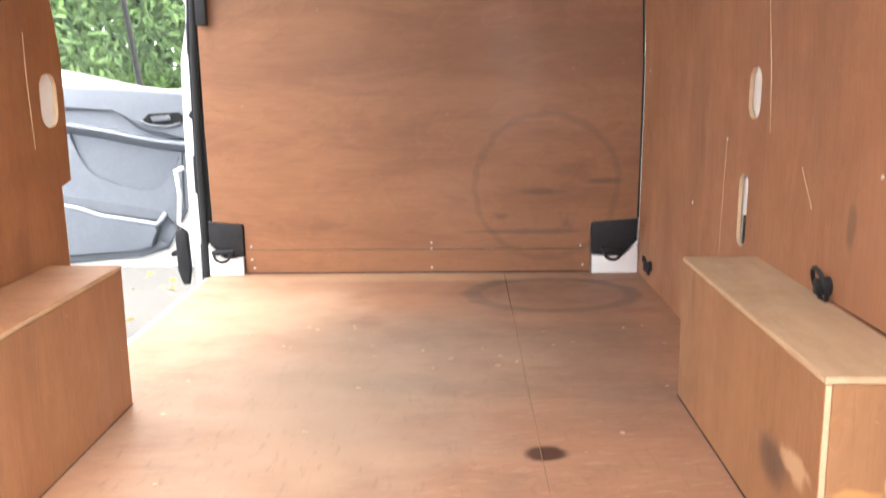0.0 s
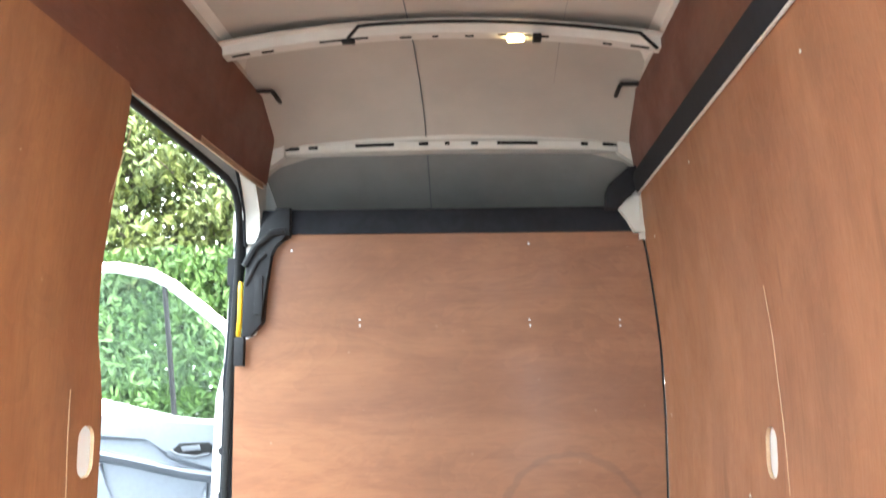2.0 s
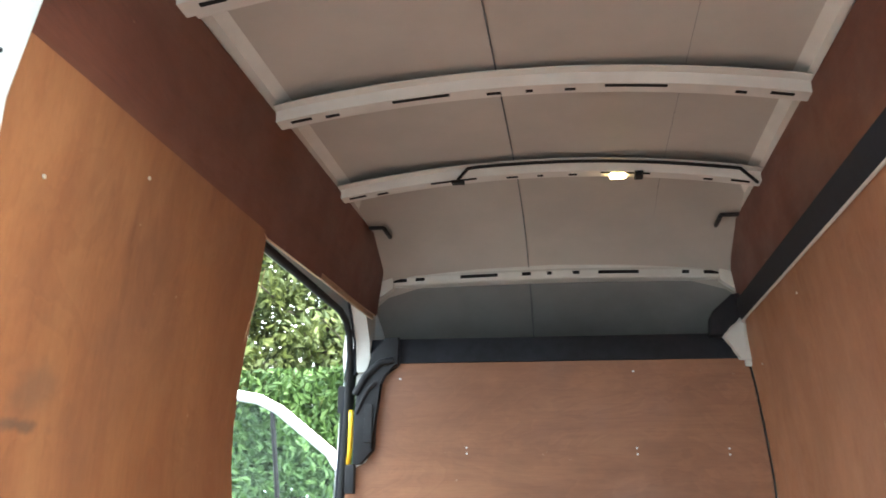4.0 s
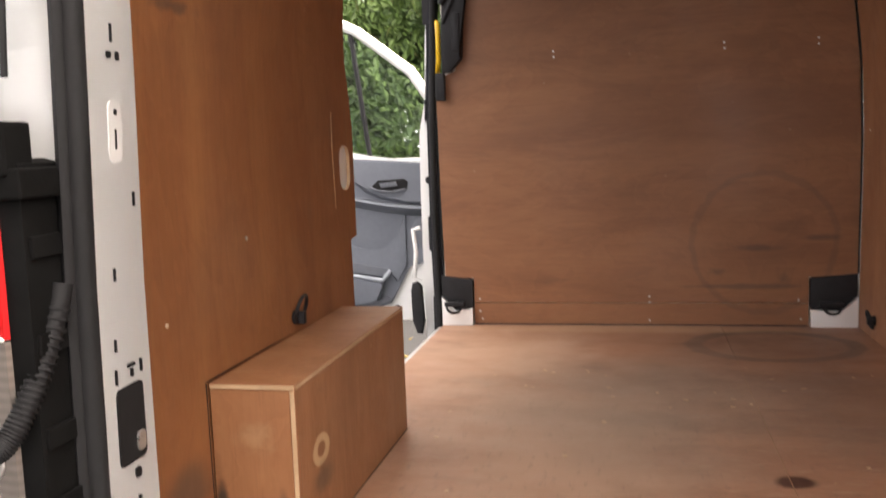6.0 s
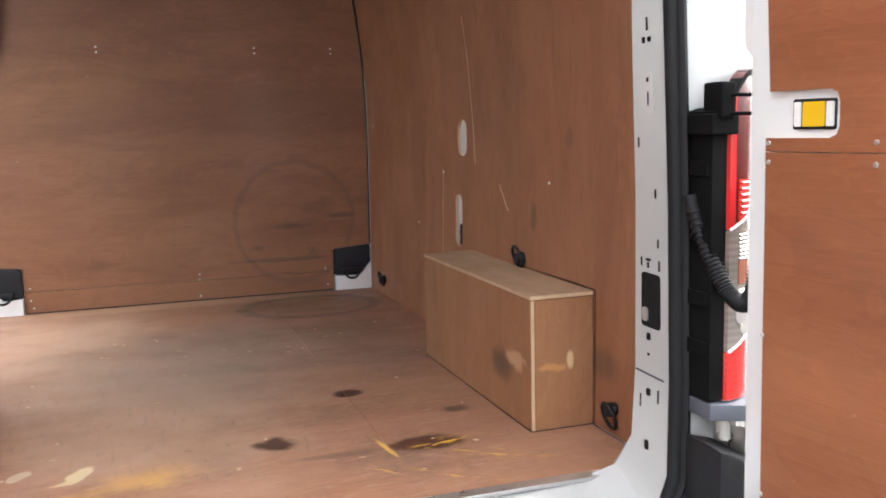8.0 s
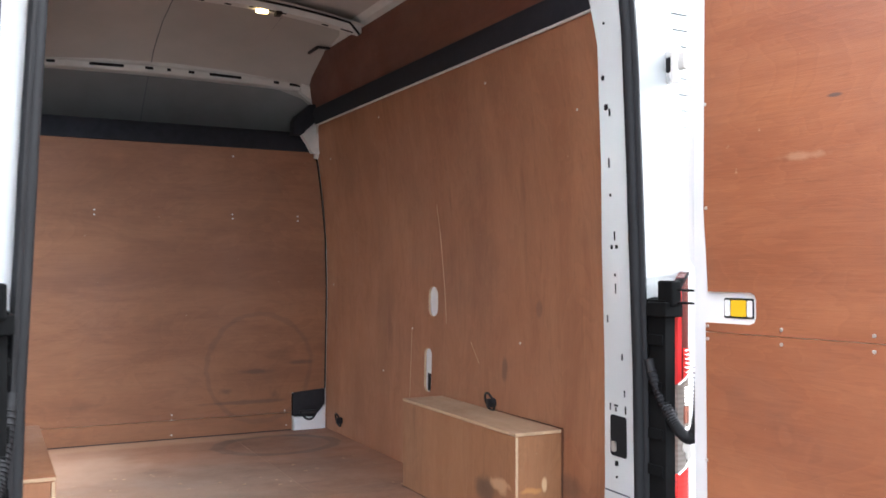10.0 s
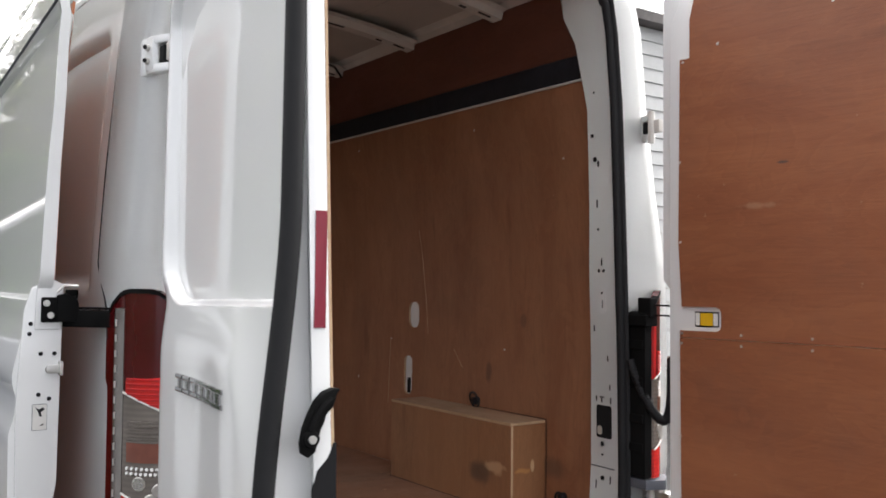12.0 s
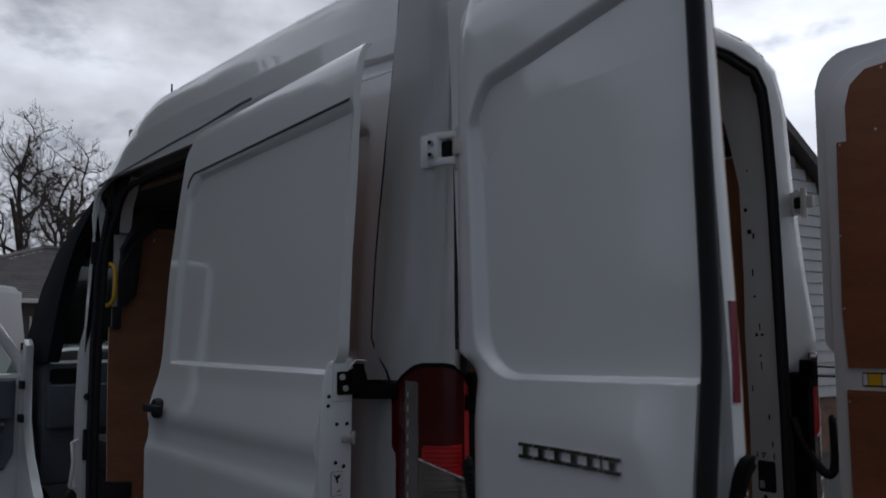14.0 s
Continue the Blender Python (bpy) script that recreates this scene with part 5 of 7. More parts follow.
box(bm, -0.962, -0.946, 3.006, 3.030, 1.08, 1.12, 0.004)
vpart("latch", bm, BLACK, bpost)
bm = bmesh.new()
disc(bm, (-0.952, 3.016, 1.345), (0, 1, 0), 0.019, 0.03, 12)
vpart("rubber_stop", bm, BLACK, bpost)
bm = bmesh.new()
box(bm, -0.958, -0.895, 3.010, 3.030, 2.036, 2.154, 0.004)
vpart("seal_clip", bm, BLACK, bpost)
bm = bmesh.new()
box(bm, -0.945, -0.905, 2.96, 3.028, 0.60, 0.82, 0.008)
vpart("lower_guide", bm, BLACK, bpost, "black lower door guide", 40)
bm = bmesh.new()
prism(bm, [(-1.03, 0.64), (-1.05, 0.70), (-1.053, 0.84), (-1.045, 0.875), (-1.02, 0.885), (-1.0, 0.86), (-0.993, 0.70), (-1.005, 0.64)], "y", 2.975, 3.01, 0.010)
vpart("door_buffer", bm, BLACK, bpost, "black rubber door buffer", 60)
bm = bmesh.new()
tube(bm, [(-1.005, 2.995, 0.88), (-1.035, 2.99, 0.90), (-1.022, 2.985, 1.02), (-1.032, 2.985, 1.12), (-1.0, 2.99, 1.13)], 0.010, 8)
vpart("bracket", bm, WHITE, bpost, "", 60)
# step below the side opening
bm = bmesh.new()
box(bm, -0.912, -0.888, 1.66, 2.90, 0.64, 0.690, 0.005)
vpart("side_step", bm, WHITE, None, "white step edge of the side opening", 40)
# white inner metal above the bulkhead corner on both sides
for sx in (-1, 1):
    bm = bmesh.new()
    prism(bm, [(2.80, 2.43), (2.885, 2.33), (2.90, 2.20), (2.985, 2.20), (2.985, 2.50), (2.90, 2.51), (2.885, 2.49), (2.75, 2.475)], "x", sx * 0.79, sx * 0.850, 0.006)
    vpart("corner_gusset", bm, PRIMER, None, "bare white metal corner", 40)
# dark sheet that paints shade onto the outer face of the white gusset
bm = bmesh.new()
prism(bm, [(2.80, 2.42), (2.885, 2.32), (2.90, 2.19), (2.99, 2.19), (2.99, 2.50), (2.90, 2.51), (2.885, 2.495), (2.74, 2.475)], "x", -0.853, -0.860, 0.002)
vpart("door_track_cover", bm, FOAM, None, "dark sheet laid over the corner metal as its outer shade", 40)
bm = bmesh.new()
prism(bm, [(2.90, 2.20), (2.905, 2.46), (2.80, 2.45), (2.80, 2.42), (2.835, 2.36), (2.86, 2.26), (2.885, 2.20)], "x", 0.772, 0.80, 0.003)
vpart("corner_gusset", bm, PRIMER, None, "bare white metal corner", 40)
bm = bmesh.new()
prism(bm, [(0.800, 2.415), (0.772, 2.402), (0.735, 2.383), (0.702, 2.355), (0.684, 2.330), (0.700, 2.305), (0.728, 2.280), (0.742, 2.252), (0.748, 2.226), (0.800, 2.222)], "y", 2.862, 2.90, 0.006)
vpart("corner_gusset", bm, PRIMER, None, "bare white metal corner", 40)
# bulkhead top: black ledge, its moulded corner and the grab handle
bm = bmesh.new()
prism(bm, [(2.905, 2.238), (2.96, 2.238), (2.98, 2.30), (3.02, 2.335), (2.935, 2.345), (2.91, 2.30)], "x", -0.80, 0.80, 0.008)
ledge = vpart("bulkhead_ledge", bm, FOAM, None, "black moulded ledge on top of the bulkhead", 40)
bm = bmesh.new()
prism(bm, [(-0.66, 2.345), (-0.66, 2.222), (-0.705, 2.212), (-0.730, 2.188), (-0.748, 2.15), (-0.760, 1.87), (-0.812, 1.812), (-0.850, 1.808), (-0.848, 1.95), (-0.842, 2.12), (-0.800, 2.205), (-0.778, 2.28), (-0.72, 2.345)], "y", 2.872, 2.915, 0.012)
box(bm, -0.879, -0.838, 2.868, 2.905, 1.692, 1.81, 0.006)
tube(bm, [(-0.845, 2.872, 2.10), (-0.80, 2.865, 2.18), (-0.735, 2.866, 2.235), (-0.68, 2.868, 2.245)], 0.016, 8)
tube(bm, [(-0.84, 2.872, 2.02), (-0.79, 2.866, 2.12), (-0.755, 2.868, 2.15)], 0.010, 8)
box(bm, -0.80, -0.765, 2.862, 2.88, 1.90, 2.06, 0.006)
grab_base = vpart("handle_moulding", bm, BLACK, None, "black moulding at the door pillar", 40)
bm = bmesh.new()
tube(bm, [(-0.886, 2.985, 2.035), (-0.878, 2.945, 2.034), (-0.870, 2.912, 2.018), (-0.866, 2.900, 1.985), (-0.865, 2.898, 1.925), (-0.867, 2.902, 1.868), (-0.874, 2.918, 1.832), (-0.883, 2.950, 1.818), (-0.892, 2.985, 1.818)], 0.0105, 10)
vpart("grab_handle", bm, YELLOW, grab_base, "bright yellow grab handle", 60)
# cab roof lining forward of the bulkhead is the roof's inner skin; close the cab
bm = bmesh.new()
sheet(bm, [[(x * (0.80 + 0.12 * f), 3.50 + 0.97 * f, 2.29 - 0.68 * f - 0.05 * abs(x) ** 2) for x in (-1, -0.5, 0, 0.5, 1)] for f in (0, 0.25, 0.5, 0.75, 1)], (0, 0, 0.006))
windscreen = vpart("windscreen", bm, GLASS, None, "raked clear windscreen", 50)
windscreen.visible_shadow = False
for sx in (-1, 1):
    bm = bmesh.new()
    prism(bm, [(3.07, 2.40), (3.45, 2.275), (3.79, 2.15), (4.08, 1.95), (4.27, 1.78), (4.42, 1.64), (4.44, 1.50), (3.90, 1.50), (3.82, 1.64), (3.70, 1.84), (3.55, 2.03), (3.38, 2.20), (3.10, 2.33)], "x", sx * 0.86, sx * 0.935, 0.012)
    vpart("a_pillar", bm, FOAM, None, "dark trimmed windscreen pillar", 40)
bm = bmesh.new()
prism(bm, [(4.06, 1.60), (4.12, 1.64), (4.145, 1.40), (4.145, 0.40), (3.50, 0.40), (3.60, 0.62), (3.74, 0.75), (3.96, 0.95), (4.07, 1.15), (4.08, 1.40)], "x", -1.022, -0.970, 0.010)
vpart("hinge_post", bm, WHITE, None, "white front door post with a curved sill", 40)
for z in (1.34, 1.14):
    bm = bmesh.new()
    box(bm, -1.040, -1.020, 4.03, 4.12, z, z + 0.05, 0.005)
    vpart("door_hinge", bm, BLACK, None, "black front door hinge", 40)
# unseen panel, added to keep windscreen light off the roof's inner skin
bm = bmesh.new()
box(bm, -0.86, 0.86, 3.50, 3.53, 2.06, 2.30, 0.006)
vpart("overhead_shelf_back", bm, FOAM, None, "dark panel added to stop light leaking over the cab")
bm = bmesh.new()
sheet(bm, [[(x * w, y, z - 0.05 * abs(x) ** 3) for x in (-1, -0.7, -0.3, 0, 0.3, 0.7, 1)] for y, z, w in ((4.46, 1.60, 0.93), (4.7, 1.46, 0.96), (5.0, 1.30, 0.95), (5.25, 1.08, 0.90), (5.38, 0.92, 0.86), (5.42, 0.5, 0.86), (5.38, 0.36, 0.85))], (0, -0.02, -0.02))
vpart("bonnet_and_nose", bm, WHITE, None, "", 50)
for sx in (-1, 1):
    bm = bmesh.new()
    sheet(bm, [[(sx * w, y, z) for z in (0.40, 0.8, 1.1, zt)] for y, w, zt in ((4.155, 0.985, 1.60), (4.5, 0.985, 1.54), (4.9, 0.975, 1.33), (5.2, 0.93, 1.06), (5.36, 0.87, 0.9))], (-sx * 0.02, 0, 0))
    vpart("front_wing", bm, WHITE, None, "", 50)
bm = bmesh.new()
sheet(bm, [[(0.99, y, z) for z in (0.42, 0.8, 1.2, 1.42)] for y in (3.56, 3.8, 4.09)], (-0.03, 0, 0))
vpart("closed_front_door", bm, WHITE, None, "", 40)
bm = bmesh.new()
box(bm, -0.92, 0.92, 4.05, 4.44, 0.75, 1.50, 0.05)
box(bm, -0.90, -0.25, 3.97, 4.08, 1.10, 1.36, 0.02)
vpart("dashboard", bm, DARKCARD, None, "dark grey dashboard", 40)
bm = bmesh.new()
prism(bm, rounded(-0.88, -0.70, 1.37, 1.46, 0.02), "y", 4.03, 4.052, 0.004)
vpart("air_vent", bm, HOLE, None, "dark dashboard air vent", 40)
bm = bmesh.new()
box(bm, -0.96, 0.96, 2.97, 4.14, 0.52, 0.56)
vpart("cab_floor", bm, DARKCARD)
for x in (-0.50, 0.50):
    bm = bmesh.new()
    box(bm, x - 0.26, x + 0.26, 3.20, 3.72, 0.90, 1.08, 0.05)
    box(bm, x - 0.22, x + 0.22, 3.22, 3.6, 0.56, 0.90, 0.02)
    seat = vpart("seat", bm, FOAM, None, "dark cloth cab seat", 40)
    bm = bmesh.new()
    box(bm, x - 0.25, x + 0.25, 3.08, 3.22, 1.06, 1.70, 0.05)
    vpart("seat_back", bm, FOAM, seat, "", 40)
    bm = bmesh.new()
    box(bm, x - 0.14, x + 0.14, 3.08, 3.19, 1.73, 1.95, 0.04)
    vpart("headrest", bm, FOAM, seat, "", 40)
# lining out of view, placed to block cab light below the roof skin
bm = bmesh.new()
box(bm, -0.86, 0.86, 3.03, 3.56, 2.06, 2.10, 0.01)
box(bm, -0.86, 0.86, 2.96, 3.05, 2.06, 2.24, 0.01)
vpart("cab_headliner", bm, FOAM, None, "dark cab roof lining")
bm = bmesh.new()
box(bm, -0.86, 0.86, 2.945, 2.965, 0.56, 2.24)
vpart("bulkhead_steel", bm, PRIMER, None, "white steel bulkhead behind the plywood")
bm = bmesh.new()
box(bm, -0.885, 0.885, 0.27, 2.94, 0.62, 0.684)
vpart("load_floor_steel", bm, PRIMER)
# inner steel side walls behind the lining
for sx in (1, -1):
    bm = bmesh.new()
    y1 = 2.94 if sx > 0 else 1.49
    sheet(bm, [[(sx * (wall_x(z, y) + 0.0125), y, z) for z in steps(0.69, 2.76, 12)] for y in steps(0.40, y1, 8)], (sx * 0.004, 0, 0))
    if sx < 0:
        sheet(bm, [[(-(wall_x(z, y) + 0.0125), y, z) for z in steps(0.69, 1.62, 6)] for y in (1.4905, 1.55, 1.585)], (-0.004, 0, 0))
    vpart("inner_side_skin", bm, WHITE, None, "white inner body metal", 40)
bm = bmesh.new()
sheet(bm, [[(wall_x(z, y) + 0.0105, y, z) for z in steps(1.06, 1.135, 3)] for y in (1.612, 1.640)], (0.002, 0, 0))
vpart("slot", bm, HOLE, None, "dark slot in the inner metal")
bm = bmesh.new()
sheet(bm, [[(-(wall_x(z, y) + 0.030), y, z) for z in steps(2.455, 2.76, 4)] for y in steps(1.63, 2.94, 4)], (-0.004, 0, 0))
vpart("inner_side_skin", bm, PRIMER)

# wheels
for sx in (-1, 1):
    for y in (1.05, 4.45):
        bm = bmesh.new()
        ring = []
        for k in range(36):
            t = 2 * math.pi * k / 36
            ring.append([(sx * xo, y + r * math.cos(t), 0.345 + r * math.sin(t)) for r, xo in ((0.20, 0.80), (0.31, 0.78), (0.345, 0.80), (0.345, 0.95), (0.31, 0.985), (0.20, 0.965))])
        vs = [[bm.verts.new(p) for p in row] for row in ring]
        for i in range(36):
            for j in range(5):
                bm.faces.new((vs[i][j], vs[i][j + 1], vs[(i + 1) % 36][j + 1], vs[(i + 1) % 36][j]))
        wheel = vpart("wheel", bm, TYRE, None, "black road wheel on a steel rim", 50)
        bm = bmesh.new()
        disc(bm, (sx * 0.93, y, 0.345), (1, 0, 0), 0.205, 0.05, 24)
        disc(bm, (sx * 0.955, y, 0.345), (1, 0, 0), 0.07, 0.03, 16)
        vpart("rim", bm, RIM, wheel, "", 40)

# ---- open front door ----
FD = -1.0
bm = bmesh.new()
box(bm, -2.10, FD, 4.16, 4.235, 0.46, 1.43, 0.02)
fdoor = vpart("front_door", bm, WHITE, None, "white front passenger door standing wide open, grey inner card", 40)
bm = bmesh.new()
card = [(-2.08, 0.485), (-1.62, 0.525), (-1.47, 0.57), (-1.41, 0.68), (-1.36, 0.80), (-1.10, 0.86), (-1.05, 0.95), (-1.05, 1.40), (-1.30, 1.405), (-1.6, 1.43), (-2.08, 1.46)]
prism(bm, card, "y", 4.125, 4.16, 0.012)
cardob = vpart("door_card", bm, GREYCARD, fdoor, "moulded light grey plastic door card", 40)
# upper field with its bevelled lower edge
bm = bmesh.new()
upper = [(-2.08, 1.345), (-1.70, 1.335), (-1.66, 1.315), (-1.58, 1.245), (-1.50, 1.210), (-1.335, 1.178), (-1.08, 1.16), (-1.08, 1.395), (-1.30, 1.40), (-1.6, 1.425), (-2.06, 1.455)]
prism(bm, upper, "y", 4.098, 4.13, 0.008)
vpart("upper_field", bm, GREYCARD, fdoor, "", 40)
# dark tube paints the shade in the card's groove
bm = bmesh.new()
tube(bm, [(-2.07, 4.118, 1.338), (-1.70, 4.118, 1.328), (-1.662, 4.118, 1.308), (-1.582, 4.118, 1.238), (-1.50, 4.118, 1.203), (-1.335, 4.118, 1.171), (-1.10, 4.118, 1.153)], 0.009, 6)
vpart("card_groove", bm, DARKCARD, fdoor, "groove of the card with its shade drawn dark", 60)
bm = bmesh.new()
sheet(bm, [[(x, 4.126, z - 0.055), (x, 4.098, z - 0.030), (x, 4.070, z - 0.008), (x, 4.075, z + 0.004), (x, 4.126, z + 0.010)] for x, z in ((-2.08, 1.275), (-1.92, 1.252), (-1.75, 1.222), (-1.60, 1.190), (-1.48, 1.168), (-1.34, 1.150), (-1.12, 1.135))], (0, 0.004, 0))
vpart("armrest", bm, GREYCARD, fdoor, "", 60)
# raised border round the recessed middle field
bm = bmesh.new()
border = [(-2.08, 0.80), (-1.45, 0.765), (-1.42, 0.70), (-1.36, 0.80), (-1.355, 1.10), (-1.37, 1.085), (-1.396, 0.985), (-1.47, 0.905), (-1.544, 0.885), (-1.675, 0.915), (-1.822, 0.958), (-1.88, 1.01), (-1.916, 1.08), (-1.94, 1.20), (-2.08, 1.22)]
prism(bm, border, "y", 4.103, 4.13, 0.010)
vpart("field_border", bm, GREYCARD, fdoor, "", 40)
# pocket: wall, mouth filled dark for its shade, lip paled for its highlight
bm = bmesh.new()
prism(bm, [(-2.06, 0.825), (-1.925, 0.80), (-1.79, 0.757), (-1.50, 0.712), (-1.51, 0.69), (-1.53, 0.60), (-1.60, 0.575), (-2.06, 0.545)], "y", 4.060, 4.13, 0.010)
pocket = vpart("door_pocket", bm, GREYCARD, fdoor, "", 40)
bm = bmesh.new()
prism(bm, [(-2.06, 0.885), (-1.923, 0.862), (-1.668, 0.818), (-1.463, 0.781), (-1.49, 0.735), (-1.79, 0.775), (-1.925, 0.82), (-2.06, 0.845)], "y", 4.098, 4.106, 0.002)
vpart("pocket_mouth", bm, DARKCARD, fdoor, "shaded pocket mouth")
bm = bmesh.new()
tube(bm, [(-2.06, 4.064, 0.832), (-1.925, 4.064, 0.810), (-1.79, 4.064, 0.765), (-1.60, 4.064, 0.735), (-1.500, 4.066, 0.718), (-1.475, 4.075, 0.745), (-1.455, 4.09, 0.775)], 0.013, 8)
vpart("pocket_lip", bm, CARD_HIGHLIGHT, fdoor, "pocket lip with its highlight put into a paler grey", 60)
bm = bmesh.new()
prism(bm, [(-2.06, 0.545), (-1.60, 0.575), (-1.535, 0.595), (-1.49, 0.62), (-1.46, 0.60), (-1.60, 0.535), (-2.06, 0.505)], "y", 4.10, 4.112, 0.002)
vpart("pocket_shadow_gap", bm, DARKCARD, fdoor)
bm = bmesh.new()
prism(bm, [(-1.55, 1.27), (-1.51, 1.306), (-1.35, 1.312), (-1.33, 1.295), (-1.335, 1.255), (-1.41, 1.234), (-1.525, 1.246)], "y", 4.090, 4.112, 0.006)
vpart("handle_recess", bm, HOLE, fdoor, "dark door handle recess")
bm = bmesh.new()
tube(bm, [(-1.555, 4.088, 1.268), (-1.51, 4.086, 1.246), (-1.42, 4.086, 1.236), (-1.345, 4.088, 1.252)], 0.006, 8)
prism(bm, [(-1.50, 1.288), (-1.40, 1.298), (-1.39, 1.272), (-1.49, 1.262)], "y", 4.083, 4.092, 0.004)
vpart("inner_handle", bm, DARKCARD, fdoor, "", 60)
bm = bmesh.new()
disc(bm, (-1.435, 4.128, 0.545), (0, 1, 0), 0.016, 0.04, 12)
vpart("rubber_plug", bm, BLACK, fdoor, "", 40)
bm = bmesh.new()
disc(bm, (-1.22, 4.12, 1.0), (0, 1, 0), 0.10, 0.02, 24)
vpart("speaker_grille", bm, DARKCARD, fdoor, "", 40)
# window frame, divider and glass
bm = bmesh.new()
tube(bm, [(-2.085, 4.19, 1.40), (-2.10, 4.19, 2.10), (-2.09, 4.19, 2.22), (-2.03, 4.19, 2.27), (-1.95, 4.19, 2.272), (-1.75, 4.19, 2.235), (-1.62, 4.19, 2.17), (-1.31, 4.19, 1.93), (-1.02, 4.19, 1.50), (-1.0, 4.19, 1.42)], 0.032, 8)
vpart("window_frame", bm, WHITE, fdoor, "white window frame", 60)
bm = bmesh.new()
sheet(bm, [[(x, 4.15, 1.40), (x, 4.145, z)] for x, z in ((-2.09, 1.545), (-1.96, 1.535), (-1.75, 1.485), (-1.55, 1.445), (-1.3, 1.415), (-1.05, 1.405))], (0, 0.06, 0))
vpart("window_ledge", bm, WHITE, fdoor, "", 40)
bm = bmesh.new()
tube(bm, [(-1.665, 4.19, 2.17), (-1.62, 4.19, 1.80), (-1.575, 4.19, 1.42)], 0.016, 6)
vpart("divider_bar", bm, BLACK, fdoor, "", 60)
bm = bmesh.new()
prism(bm, [(-2.08, 1.44), (-1.03, 1.42), (-1.31, 1.91), (-1.62, 2.15), (-1.75, 2.215), (-1.95, 2.25), (-2.07, 2.24)], "y", 4.188, 4.192)
pane = vpart("window_pane", bm, GLASS, fdoor, "clear door glass")
pane.visible_shadow = False

# ---- plywood lining ----
floor = thing("floor", "worn stained plywood load floor with yellow paint scuffs", "floor", kind="structure", at=pose(0, 1.6, FLOOR))


def lined(name, bm, material, parent, label="", smooth=None):
    ob = part(name, bm, material, parent, label, smooth)
    if parent.type == "EMPTY":
        ob.matrix_parent_inverse = parent.matrix_basis.inverted()
    return ob


def floor_board(x0, x1, y0, y1):
    bm = bmesh.new()
    box(bm, x0, x1, y0, y1, FLOOR - 0.012, FLOOR, 0.0015)
    return lined("board", bm, PLY_FLOOR, floor)


floor_board(-0.8845, 0.3108, 0.305, 2.912)
floor_board(0.3122, 0.862, 0.305, 2.912)
bm = bmesh.new()
box(bm, 0.3110, 0.3120, 0.306, 2.30, FLOOR - 0.010, FLOOR - 0.0006)
lined("joint_strip", bm, PLY_TOP, floor, "pale raw joint between the boards")
bm = bmesh.new()
box(bm, -0.72, 0.72, 0.268, 0.303, 0.694, 0.7035, 0.0015)
lined("edge_strip", bm, STEEL, floor, "worn aluminium edge strip")
bm = bmesh.new()
random.seed(5)
for k in range(46):
    x, y = random.uniform(-0.6, 0.75), random.uniform(0.36, 2.2) ** 1.0
    a, l = random.uniform(0, 3.14), random.uniform(0.004, 0.014)
    dx, dy = l * math.cos(a), l * math.sin(a)
    box(bm, x - 0.002 - abs(dx) / 2, x + 0.002 + abs(dx) / 2, y - 0.0015 - abs(dy) / 2, y + 0.0015 + abs(dy) / 2, FLOOR, FLOOR + 0.0012)
crumbs = mesh_object("wood_crumbs", bm, PALEEDGE)
tagged(crumbs, "pale wood chips and crumbs on the plywood floor", "debris", kind="stuff")

LEFT_EDGE = [(0.70, 1.555), (1.235, 1.555), (1.245, 1.612), (1.5, 1.618), (1.56, 1.612), (1.63, 1.595), (1.70, 1.568), (1.80, 1.535), (1.92, 1.515), (2.1, 1.512), (2.3, 1.505), (2.42, 1.500)]


